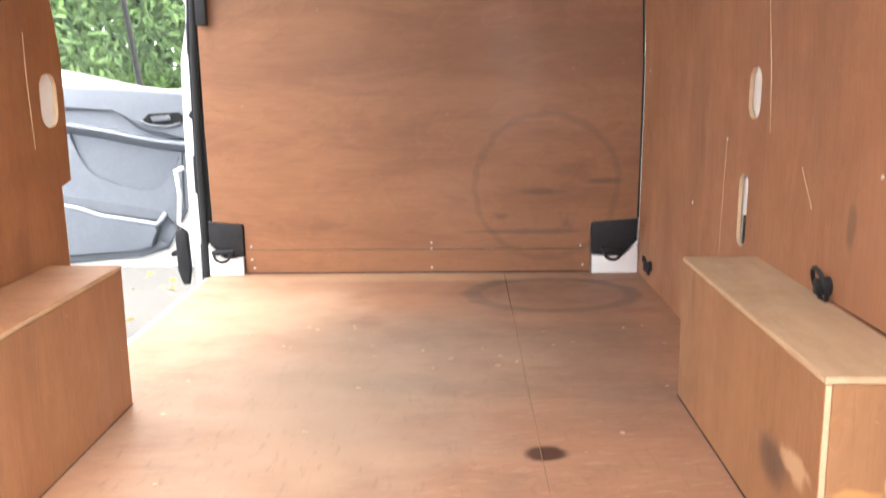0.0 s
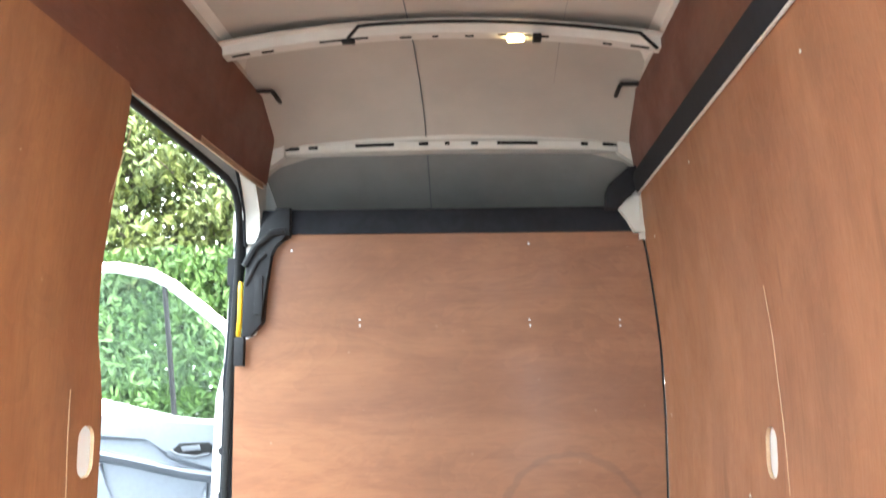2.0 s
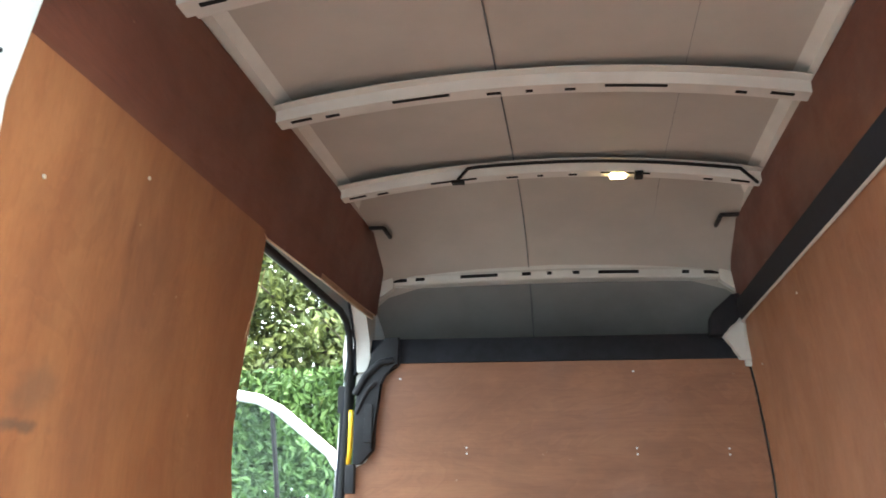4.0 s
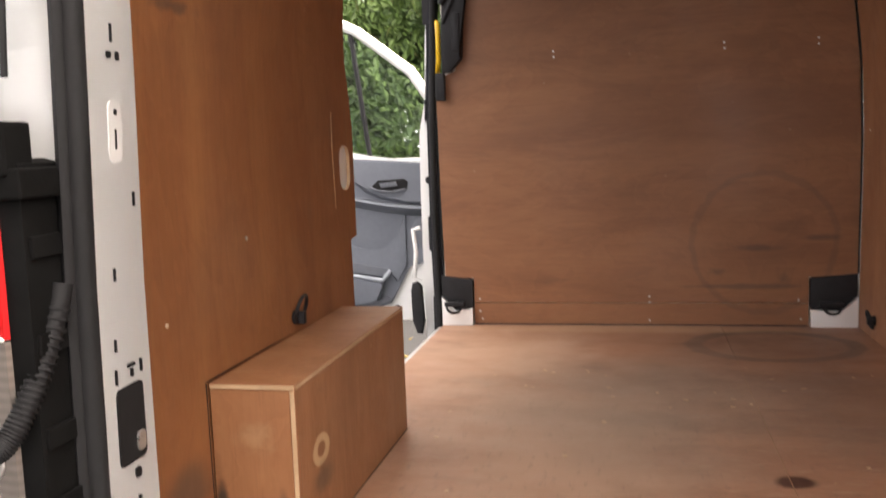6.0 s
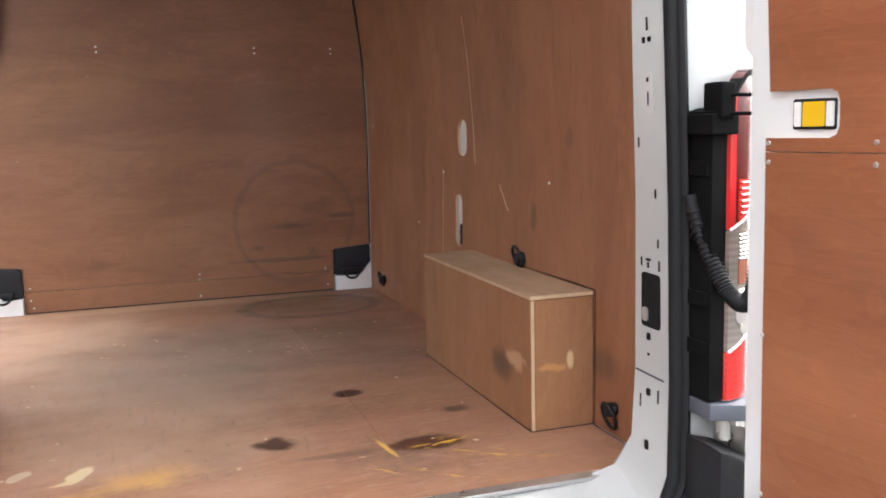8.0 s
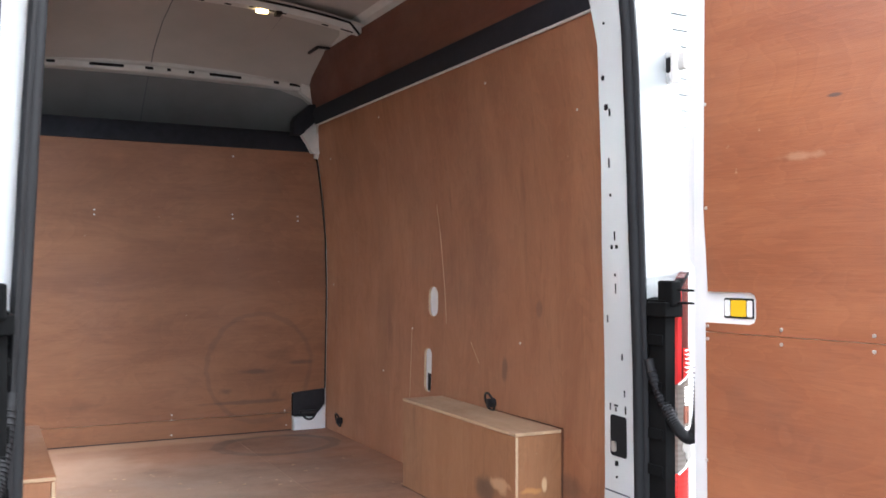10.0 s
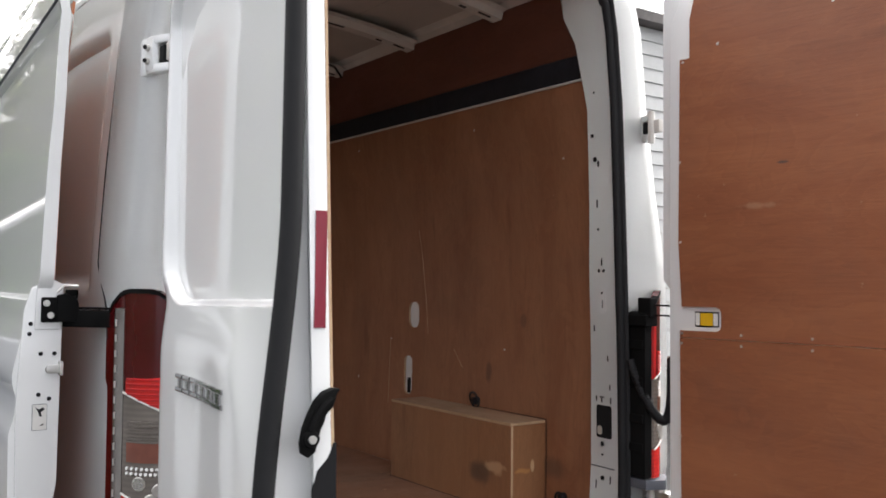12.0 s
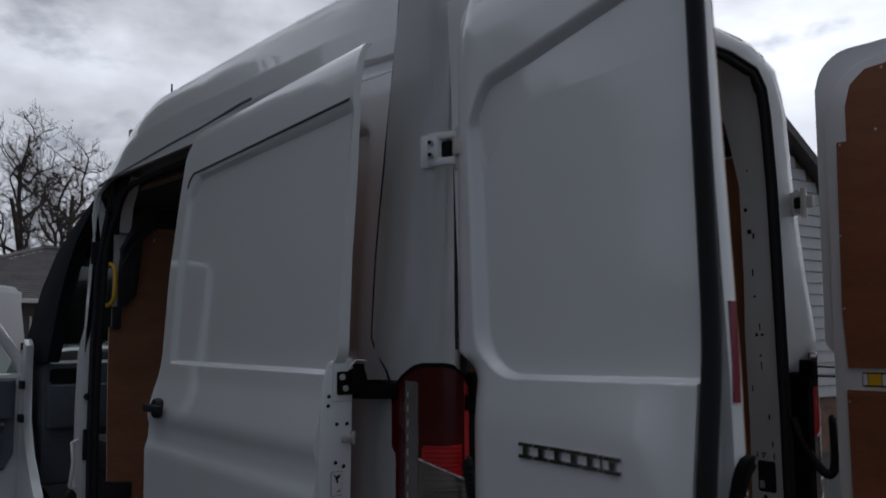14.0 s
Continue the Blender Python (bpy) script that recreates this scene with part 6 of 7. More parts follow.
def wall_sheet(sx, y0, y1, z0, z1, offset=0.0, holes=(), edge=None, ny=10):
    """A board bent along the body side, with openings cut through it."""
    zs = sorted({round(v, 4) for v in steps(z0, z1, 18)} | ({1.235, 1.245} if edge else set()) | {h[k] for h in holes for k in (2, 3)})
    ys = sorted({round(v, 4) for v in steps(y0, y1, ny)} | {h[k] for h in holes for k in (0, 1)})
    bm = bmesh.new()
    def at(y, z, back):
        if edge and y > y1 - 0.35:
            y = (y1 - 0.35) + (y - (y1 - 0.35)) * (lerp(edge, z) - (y1 - 0.35)) / 0.35
        return (sx * (wall_x(z, y) + offset + (0.010 if back else 0.0)), y, z)
    front = {(i, j): bm.verts.new(at(y, z, False)) for i, y in enumerate(ys) for j, z in enumerate(zs)}
    back = {(i, j): bm.verts.new(at(y, z, True)) for i, y in enumerate(ys) for j, z in enumerate(zs)}
    def solid(i, j):
        if not (0 <= i < len(ys) - 1 and 0 <= j < len(zs) - 1):
            return False
        ym, zm = (ys[i] + ys[i + 1]) / 2, (zs[j] + zs[j + 1]) / 2
        return not any(h[0] < ym < h[1] and h[2] < zm < h[3] for h in holes)
    for i in range(len(ys) - 1):
        for j in range(len(zs) - 1):
            if not solid(i, j):
                continue
            bm.faces.new((front[i, j], front[i + 1, j], front[i + 1, j + 1], front[i, j + 1]))
            bm.faces.new((back[i, j], back[i, j + 1], back[i + 1, j + 1], back[i + 1, j]))
            for di, dj, a, b in ((-1, 0, (i, j), (i, j + 1)), (1, 0, (i + 1, j), (i + 1, j + 1)), (0, -1, (i, j), (i + 1, j)), (0, 1, (i, j + 1), (i + 1, j + 1))):
                if not solid(i + di, j + dj):
                    bm.faces.new((front[a], front[b], back[b], back[a])).material_index = 1
    for v in [v for v in bm.verts if not v.link_faces]:
        bm.verts.remove(v)
    # rounded corners of the openings
    for y0h, y1h, z0h, z1h in holes:
        r = 0.42 * min(y1h - y0h, z1h - z0h)
        for cy, cz, dy, dz in ((y0h, z0h, 1, 1), (y1h, z0h, -1, 1), (y0h, z1h, 1, -1), (y1h, z1h, -1, -1)):
            arc = [(cy + dy * r * (1 - math.cos(t)), cz + dz * r * (1 - math.sin(t))) for t in steps(0, math.pi / 2, 6)]
            lo = [bm.verts.new(at(y, z, False)) for y, z in [(cy, cz)] + arc]
            hi = [bm.verts.new(at(y, z, True)) for y, z in [(cy, cz)] + arc]
            for k in range(1, len(lo) - 1):
                bm.faces.new((lo[0], lo[k], lo[k + 1]))
                bm.faces.new((lo[k], lo[k + 1], hi[k + 1], hi[k])).material_index = 1
    return bm


wall_left = thing("wall_left", "reddish plywood side lining, scuffed, with a cut-out", "wall", kind="structure", at=pose(-0.87, 1.0, FLOOR))
lined("board", wall_sheet(-1, 0.280, 1.61, 0.702, 2.41, 0, ((1.482, 1.572, 1.385, 1.515),), LEFT_EDGE), [PLY_LEFT, PALEEDGE], wall_left, "", 30)
wall_right = thing("wall_right", "tan plywood side lining with two cut-outs", "wall", kind="structure", at=pose(0.87, 1.6, FLOOR))
lined("board", wall_sheet(1, 0.280, 2.90, 0.702, 2.385, 0, ((1.530, 1.620, 1.385, 1.512), (1.585, 1.655, 1.056, 1.245)), None, 20), [PLY_RIGHT, PALEEDGE], wall_right, "", 30)
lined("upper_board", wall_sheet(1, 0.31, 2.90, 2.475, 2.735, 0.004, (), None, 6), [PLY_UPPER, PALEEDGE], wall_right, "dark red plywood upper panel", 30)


def upper_edge(y):
    """Lower edge of the long upper board over the side opening."""
    return lerp([(0.31, 2.412), (1.46, 2.412), (1.50, 2.392), (2.04, 2.402), (2.046, 2.424), (2.6, 2.430), (2.875, 2.440)], y)


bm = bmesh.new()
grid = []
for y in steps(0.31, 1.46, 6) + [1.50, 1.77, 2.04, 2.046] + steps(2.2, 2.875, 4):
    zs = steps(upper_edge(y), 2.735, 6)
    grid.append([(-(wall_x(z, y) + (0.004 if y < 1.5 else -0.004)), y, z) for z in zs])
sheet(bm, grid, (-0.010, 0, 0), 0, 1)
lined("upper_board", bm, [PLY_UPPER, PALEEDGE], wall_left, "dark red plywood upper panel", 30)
bm = bmesh.new()
sheet(bm, [[(-(wall_x(2.42, y) - 0.001), y, upper_edge(y) - 0.020), (-(wall_x(2.42, y) - 0.001), y, upper_edge(y) + 0.004)] for y in steps(2.05, 2.84, 6)], (-0.008, 0, 0))
lined("edge_strip", bm, PLY_TOP, wall_left, "pale raw strip below the upper panel")
screw_heads(wall_left, [(-(wall_x(z, y) - 0.001), y, z) for y, z in ((0.832, 1.32), (0.46, 2.2), (0.47, 1.2), (1.5, 0.9), (0.8, 2.32))], (1, 0, 0))
screw_heads(wall_right, [(wall_x(z, y) - 0.001, y, z) for y, z in ((0.872, 1.322), (1.78, 1.32), (2.0, 2.3), (1.0, 2.28), (0.46, 2.1), (2.8, 1.5), (2.7, 2.18), (2.1, 1.1))], (1, 0, 0))
# pale scored lines in the boards
for parent, sx, mat, lines in ((wall_left, -1, PALEEDGE, (((1.533, 2.306), (1.49, 2.09)), ((1.423, 1.607), (1.437, 1.34)))), (wall_right, 1, PALEEDGE, (((1.51, 1.86), (1.45, 1.36)), ((1.786, 1.314), (1.80, 0.995)), ((1.24, 1.30), (1.17, 1.22))))):
    for (ya, za), (yb, zb) in lines:
        bm = bmesh.new()
        tube(bm, [(sx * (wall_x(za + (zb - za) * f, ya + (yb - ya) * f) + 0.0002), ya + (yb - ya) * f, za + (zb - za) * f) for f in steps(0, 1, 5)], 0.0016, 5)
        lined("scored_line", bm, mat, parent, "pale scored line")
# black trim along the top of the right wall
bm = bmesh.new()
grid = []
for y in steps(0.285, 2.86, 14):
    grid.append([(wall_x(z, y) + dx, y, z) for dx, z in ((-0.004, 2.383), (-0.016, 2.40), (-0.018, 2.44), (-0.010, 2.468), (0.004, 2.476))])
sheet(bm, grid, (0.012, 0, 0))
prism(bm, [(0.636, 2.322), (0.640, 2.395), (0.655, 2.425), (0.69, 2.455), (0.73, 2.492), (0.79, 2.500), (0.80, 2.42), (0.775, 2.402), (0.738, 2.385), (0.705, 2.358), (0.688, 2.335), (0.690, 2.322)], "y", 2.845, 2.925, 0.010)
trim = mesh_object("trim", bm, FOAM, 40)
tagged(trim, "black felt trim strip along the top of the plywood wall", "trim", kind="structure")

bm = bmesh.new()
tube(bm, [(wall_x(2.379, y) - 0.006, y, 2.379) for y in steps(0.29, 2.86, 12)], 0.005, 6)
tagged(mesh_object("trim_lip", bm, PRIMER, 50), "thin off-white metal lip below the felt trim", "trim", kind="structure")
bulkhead = thing("wall_front", "plywood bulkhead with a faint ring mark and scuffs", "wall", kind="structure", at=pose(0, BULK, FLOOR))
bm = bmesh.new()
right = [(wall_x(z, BULK) - 0.004, z) for z in (0.905, 1.1, 1.3, 1.5, 1.75, 1.9, 2.0, 2.1, 2.2)]
outline = [(-0.745, 0.80), (0.66, 0.798), (0.66, 0.905)] + right + [(0.795, 2.236), (-0.68, 2.236), (-0.725, 2.222), (-0.755, 2.19), (-0.768, 2.14), (-0.772, 1.88), (-0.80, 1.82), (-0.842, 1.80), (-0.845, 1.71), (-0.885, 1.705), (-0.882, 1.3), (-0.873, 0.91), (-0.745, 0.908)]
prism(bm, outline, "y", BULK, BULK + 0.012, 0, 0, 1)
lined("board", bm, [PLY_BULK, PALEEDGE], bulkhead)
bm = bmesh.new()
prism(bm, [(-0.745, 0.7005), (0.66, 0.7005), (0.66, 0.7955), (-0.745, 0.7975)], "y", BULK, BULK + 0.012, 0, 0, 1)
lined("board", bm, [PLY_BULK, PALEEDGE], bulkhead)
screw_heads(bulkhead, [(x, BULK - 0.001, z) for x, z in ((0.324, 1.877), (0.326, 1.853), (0.325, 2.189), (-0.371, 1.880), (-0.370, 1.856), (0.687, 1.875), (0.688, 1.851), (-0.66, 2.17), (0.017, 0.826), (0.017, 0.80),
                       (0.017, 0.722), (-0.72, 0.815), (-0.71, 0.725), (0.62, 0.81), (0.63, 0.73), (-0.72, 0.76))], (0, 1, 0), 0.0045, "staple")
# dark joints where the bulkhead meets the wall and the floor
bm = bmesh.new()
tube(bm, [(wall_x(z, BULK) - 0.003, BULK - 0.003, z) for z in steps(0.92, 2.23, 14)], 0.004, 6)
lined("joint", bm, RUBBER, bulkhead, "dark gap beside the bulkhead", 60)
bm = bmesh.new()
tube(bm, [(-0.74, BULK - 0.002, FLOOR + 0.001), (0.655, BULK - 0.002, FLOOR + 0.001)], 0.004, 6)
lined("joint", bm, RUBBER, bulkhead, "", 60)
# corners of the bulkhead: white metal, black cover, ring
for sx, xa, xb in ((-1, 0.745, 0.888), (1, 0.66, 0.846)):
    corner = thing("floor_anchor", "white corner bracket with black cover and lashing ring", "anchor", "floor anchors", at=pose(sx * (xa + xb) / 2, 2.9, FLOOR))
    bm = bmesh.new()
    prism(bm, [(sx * (xa + 0.004), FLOOR), (sx * xb, FLOOR), (sx * xb, 0.83), (sx * (xb - 0.06), 0.765), (sx * (xa + 0.004), 0.775)], "y", 2.885, 2.925, 0.004)
    lined("bracket", bm, WHITE, corner, "white metal corner", 40)
    bm = bmesh.new()
    prism(bm, [(sx * xb, 0.832), (sx * (xb - 0.06), 0.768), (sx * (xa + 0.004), 0.778), (sx * (xa + 0.004), 0.895), (sx * (xa + 0.014), 0.905), (sx * xb, 0.92)], "y", 2.90, 2.93, 0.004)
    lined("cover", bm, BLACK, corner, "black plastic cover", 40)
    bm = bmesh.new()
    xm = sx * (xa + 0.085)
    tube(bm, [(xm + 0.034 * math.cos(t), 2.872 - 0.01 * math.sin(t), 0.79 - 0.03 * math.sin(t)) for t in steps(0.1, math.pi - 0.1, 10)], 0.006, 6)
    box(bm, xm - 0.045, xm + 0.045, 2.875, 2.905, 0.785, 0.806, 0.004)
    lined("ring", bm, BLACK, corner, "black lashing ring", 60)

# ---- boxes over the wheel arches ----


def wheel_box(sx, y1, ply, label):
    top, w0, w1, y0 = 1.057, 0.685, 0.864, 0.60
    b = thing("wheel_arch_box", label, "box", "wheel arch boxes", at=pose(sx * 0.775, 1.03, FLOOR))
    t = 0.012
    def panel(name, x0, x1, ya, yb, z0, z1, edges):
        bm = bmesh.new()
        faces = box(bm, *sorted((sx * x0, sx * x1)), ya, yb, z0, z1)
        bm.normal_update()
        bmesh.ops.recalc_face_normals(bm, faces=bm.faces[:])
        for f in bm.faces:
            if abs(f.normal[edges]) < 0.5:
                f.material_index = 1
        bmesh.ops.bevel(bm, geom=bm.edges[:], offset=0.0016, segments=1, affect="EDGES")
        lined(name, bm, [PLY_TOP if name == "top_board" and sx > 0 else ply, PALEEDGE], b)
    panel("inner_board", w0, w0 + t, y0, y1, FLOOR, top - t, 0)
    panel("end_board", w0 + t + 0.0005, w1, y0 + 0.001, y0 + t, FLOOR, top - t, 1)
    panel("end_board", w0 + t + 0.0005, w1, y1 - t, y1, FLOOR, top - t, 1)
    panel("top_board", w0 - 0.001, w1, y0 - 0.001, y1, top - t + 0.0005, top, 2)
    return b


wheel_box(-1, 1.437, PLY_BOXL, "scuffed plywood box over the wheel arch beside the side door")
wheel_box(1, 1.485, PLY_BOXR, "plywood box over the wheel arch with pale raw edges")
# dark joint lines round the boxes
for sx, y1 in ((-1, 1.437), (1, 1.485)):
    bm = bmesh.new()
    tube(bm, [(sx * 0.684, 0.598, FLOOR + 0.001), (sx * 0.684, y1, FLOOR + 0.001)], 0.0014, 5)
    tube(bm, [(sx * 0.684, 0.598, FLOOR + 0.001), (sx * 0.866, 0.598, FLOOR + 0.001), (sx * 0.868, 0.597, 0.9), (sx * 0.869, 0.598, 1.057)], 0.0015, 5)
    tube(bm, [(sx * 0.868, 0.6, 1.059), (sx * 0.868, 1.0, 1.059), (sx * 0.868, y1, 1.059)], 0.0015, 5)
    ob = mesh_object("sealant_line", bm, RUBBER, 60)
    tagged(ob, "dark sealant line round the plywood box", "sealant", "sealant lines")


# lashing eyes in the side walls
def lashing_eye(x, y, z, sx, r=0.024, drop=0.004):
    e = thing("lashing_eye", "black lashing eye with a hanging ring", "anchor", "lashing eyes", at=pose(x, y, z))
    bm = bmesh.new()
    disc(bm, (x - sx * 0.006, y, z), (1, 0, 0), r * 0.8, 0.014, 16)
    box(bm, *sorted((x, x - sx * 0.03)), y - 0.010, y + 0.010, z - 0.016, z + 0.016, 0.004)
    lined("base", bm, BLACK, e, "", 40)
    bm = bmesh.new()
    tube(bm, [(x - sx * (0.02 + 0.010 * math.sin(t)), y + 0.030 * math.cos(t), z + drop + 0.034 * math.sin(t)) for t in steps(0, 2 * math.pi * 15 / 16, 15)], 0.0048, 6, True)
    lined("ring", bm, BLACK, e, "", 60)


lashing_eye(0.868, 1.054, 1.085, 1)
lashing_eye(0.868, 0.49, 0.772, 1, 0.020, -0.016)
lashing_eye(0.853, 2.652, 0.777, 1, 0.024)
lashing_eye(-0.868, 1.078, 1.095, -1, 0.022, 0.022)
lashing_eye(-0.868, 0.475, 0.765, -1, 0.020, -0.016)

# ---- roof ribs, cables, lamp ----


def rib(y, half, z_end, rise, depth=0.075, height=0.05, header=False):
    """An arched roof bow with pressed flanges."""
    bm = bmesh.new()
    grid = []
    for k in range(25):
        f = -1 + 2 * k / 24
        z = z_end + rise * (1 - f * f)
        h = height * (1 - 0.25 * abs(f) ** 4)
        if header:
            zu = z + 0.094 + 0.032 * (1 - f * f)
            grid.append([(f * half, y - 0.050, zu + 0.012), (f * half, y - 0.034, zu), (f * half, y - 0.030, zu - 0.045), (f * half, y - 0.026, z + 0.040), (f * half, y - 0.031, z + 0.030), (f * half, y - 0.024, z + 0.006), (f * half, y - 0.014, z), (f * half, y + 0.06, z)])
            continue
        grid.append([(f * half, y - depth, z + 0.030), (f * half, y - depth * 0.62, z + 0.026), (f * half, y - depth * 0.42, z), (f * half, y + depth * 0.35, z), (f * half, y + depth * 0.55, z + h * 0.6), (f * half, y + depth, z + h * 0.62)])
    sheet(bm, grid, (0, 0, 0.003))
    ob = vpart("roof_rib", bm, PRIMER, None, "off-white pressed steel roof bow with slots", 30)
    def z_at(x):
        return z_end + rise * (1 - (x / half) ** 2)
    return ob, z_at


for y, half, z_end, rise in ((2.96, 0.72, 2.582, 0.018), (2.13, 0.775, 2.705, 0.075), (1.44, 0.775, 2.705, 0.075), (0.78, 0.765, 2.70, 0.078)):
    ob, z_at = rib(y, half, z_end, rise, header=y > 2.9)
    for x0, x1, dy in ((-0.40, -0.235, -0.018), (0.20, 0.37, -0.018), (-0.13, -0.09, 0.0), (0.09, 0.12, 0.0), (-0.60, -0.56, 0.0), (0.55, 0.58, 0.0), (-0.70, -0.64, -0.01), (0.64, 0.70, -0.01), (-0.02, 0.0, 0.0)):
        if abs(x0) > half - 0.02:
            continue
        bm = bmesh.new()
        xm = (x0 + x1) / 2
        if y > 2.9:
            grid = [[(x, y - 0.0325, z_at(x) + 0.016), (x, y - 0.0335, z_at(x) + 0.030)] for x in steps(x0, x1, 3)]
            sheet(bm, grid, (0, 0.003, 0))
        else:
            grid = [[(x, y + dy - 0.006, z_at(x) - 0.0022), (x, y + dy + 0.008, z_at(x) - 0.0022)] for x in steps(x0, x1, 3)]
            sheet(bm, grid, (0, 0, 0.003))
        vpart("slot", bm, HOLE, ob)
    if y == 2.13:
        bm = bmesh.new()
        tube(bm, [(-0.30, y - 0.04, z_at(0.3) - 0.006), (-0.26, y - 0.075, z_at(0.26) + 0.018)] + [(x, y - 0.08, z_at(x) + 0.018) for x in steps(-0.22, 0.66, 10)] + [(0.72, y - 0.05, 2.70)], 0.006, 6)
        box(bm, 0.315, 0.345, y - 0.05, y, z_at(0.33) - 0.02, z_at(0.33) - 0.002, 0.004)
        box(bm, -0.325, -0.28, y - 0.03, y, z_at(0.3) - 0.014, z_at(0.3) - 0.002, 0.004)
        vpart("cable", bm, RUBBER, ob, "thin black lamp cable", 60)
        n = Nodes("lamp_glow", 0.4, 0, (1, 0.85, 0.6))
        n.bsdf.inputs["Emission Color"].default_value = (1.0, 0.66, 0.26, 1)
        n.bsdf.inputs["Emission Strength"].default_value = 6.0
        bm = bmesh.new()
        prism(bm, rounded(0.232, 0.288, y - 0.022, y + 0.014, 0.010), "z", z_at(0.26) - 0.014, z_at(0.26) - 0.001, 0.003)
        vpart("roof_lamp", bm, n.mat, ob, "small lit warm roof lamp", 40)
# rails at the roof sides and black clips
for sx in (-1, 1):
    bm = bmesh.new()
    sheet(bm, [[(sx * 0.735, y, 2.735), (sx * 0.73, y, 2.765), (sx * 0.69, y, 2.79)] for y in steps(0.4, 2.95, 8)], (0, 0, 0.004))
    vpart("roof_rail", bm, PRIMER, None, "", 30)
    bm = bmesh.new()
    box(bm, *sorted((sx * 0.66, sx * 0.735)), 2.52, 2.545, 2.728, 2.738, 0.002)
    box(bm, *sorted((sx * 0.655, sx * 0.668)), 2.53, 2.66, 2.722, 2.736, 0.002)
    vpart("cable_clip", bm, BLACK, None, "black cable clip", 40)
    bm = bmesh.new()
    prism(bm, [(sx * 0.70, 2.57), (sx * 0.80, 2.50), (sx * 0.80, 2.76), (sx * 0.70, 2.76)], "y", 2.91, 2.96, 0.004)
    vpart("roof_corner", bm, PRIMER, None, "", 40)
# black caps near the rear of the roof
for x, y, r in ((-0.752, 0.345, 0.040), (0.12, 0.45, 0.05), (0.30, 0.42, 0.055)):
    bm = bmesh.new()
    disc(bm, (x, y, 2.535 if x < -0.5 else 2.775), (1 if x < -0.5 else 0, 0, 0 if x < -0.5 else 1), r, 0.03, 14)
    vpart("black_cap", bm, BLACK, None, "", 40)
# aerial
bm = bmesh.new()
tube(bm, [(-0.25, 2.75, 2.80), (-0.25, 2.66, 3.02)], 0.006, 6, False, 0.003)
vpart("roof_aerial", bm, BLACK, None, "short black roof aerial", 60)

# ---- outdoors ----
n = Nodes("asphalt", 0.85)
vec = n.coords()
g, s2 = n.noise(vec, 160, 3, 0.6), n.noise(vec, 0.8, 6, 0.65)
n.color(n.mix(n.span(s2, 0.35, 0.7), n.mix(g, (0.022, 0.022, 0.024), (0.055, 0.054, 0.053)), n.mix(g, (0.032, 0.031, 0.030), (0.068, 0.066, 0.063))))
n.bump(g, 0.5, 0.01)
ASPHALT = n.mat
bm = bmesh.new()
ys = xs = [-400, -60, -25, -12, -6, -3, 0, 3, 6, 12, 25, 60, 400]
gv = [[bm.verts.new((x, y, 0)) for y in ys] for x in xs]
for i in range(12):
    for j in range(12):
        bm.faces.new((gv[i][j], gv[i + 1][j], gv[i + 1][j + 1], gv[i][j + 1]))
tagged(mesh_object("ground", bm, ASPHALT), "grey asphalt yard with scattered yellow leaves", "ground", kind="structure")
rng = np.random.default_rng(3)


def leaf_cloud(name, centres, ways, size, material, label, category, kind="stuff", parent=None, ratio=2.2):
    """Many small bent leaves in one mesh."""
    count = len(centres)
    a = rng.normal(size=(count, 3)) + ways
    a /= np.linalg.norm(a, axis=1)[:, None]
    b = np.cross(a, rng.normal(size=(count, 3)))
    b /= np.linalg.norm(b, axis=1)[:, None]
    l = size * rng.uniform(0.6, 1.4, (count, 1))
    up = np.cross(a, b) * l * 0.25
    v = np.stack([centres - a * l, centres + b * l / ratio + up, centres + a * l, centres - b * l / ratio + up], 1).reshape(-1, 3)
    i = np.arange(count)[:, None] * 4
    tris = np.concatenate([i + (0, 1, 2), i + (0, 2, 3)], 1).reshape(-1, 3)
    me = bpy.data.meshes.new(name)
    me.from_pydata(v.tolist(), [], tris.tolist())
    me.materials.append(material)
    ob = new(name, me)
    if parent:
        ob.parent = parent
        tagged(ob, label)
    else:
        tagged(ob, label, category, kind=kind)
    return ob


DEADLEAF = foliage("dead_leaf", (0.30, 0.22, 0.04), (0.42, 0.30, 0.08))
c = np.stack([rng.uniform(-4, -0.9, 240), rng.uniform(1.6, 6, 240), np.full(240, 0.012)], 1)
leaf_cloud("fallen_leaves", c, np.zeros((240, 3)) + (3, 3, 0), 0.03, DEADLEAF, "small yellow fallen leaves on the asphalt", "leaves")

HEDGE_A = foliage("hedge_leaf", (0.018, 0.048, 0.010), (0.10, 0.165, 0.03))
TREE_A = foliage("conifer_leaf", (0.026, 0.046, 0.010), (0.15, 0.165, 0.032))
BARK = plain("bark", (0.09, 0.07, 0.055), 0.9, 0, 0.4, 20, 0.6)
hedge = thing("hedge", "tall dense green conifer hedge behind the van", "hedge", at=pose(-5, 7.6, 0))


def shell_points(count, x0, x1, y0, depth, z0, z1, rough):
    x, z = rng.uniform(x0, x1, count), rng.uniform(z0, z1, count)
    bulge = 0.35 * np.sin(x * 2.1 + 0.7 * np.sin(z * 1.7)) + 0.25 * np.sin(z * 2.6 + x * 0.9) + 0.18 * np.sin(x * 5.3 + z * 3.9)
    y = y0 - rough * bulge + depth * rng.uniform(0, 1, count) ** 1.8
    return np.stack([x, y, z], 1)


def on(ob, parent):
    ob.matrix_parent_inverse = parent.matrix_basis.inverted()
    return ob


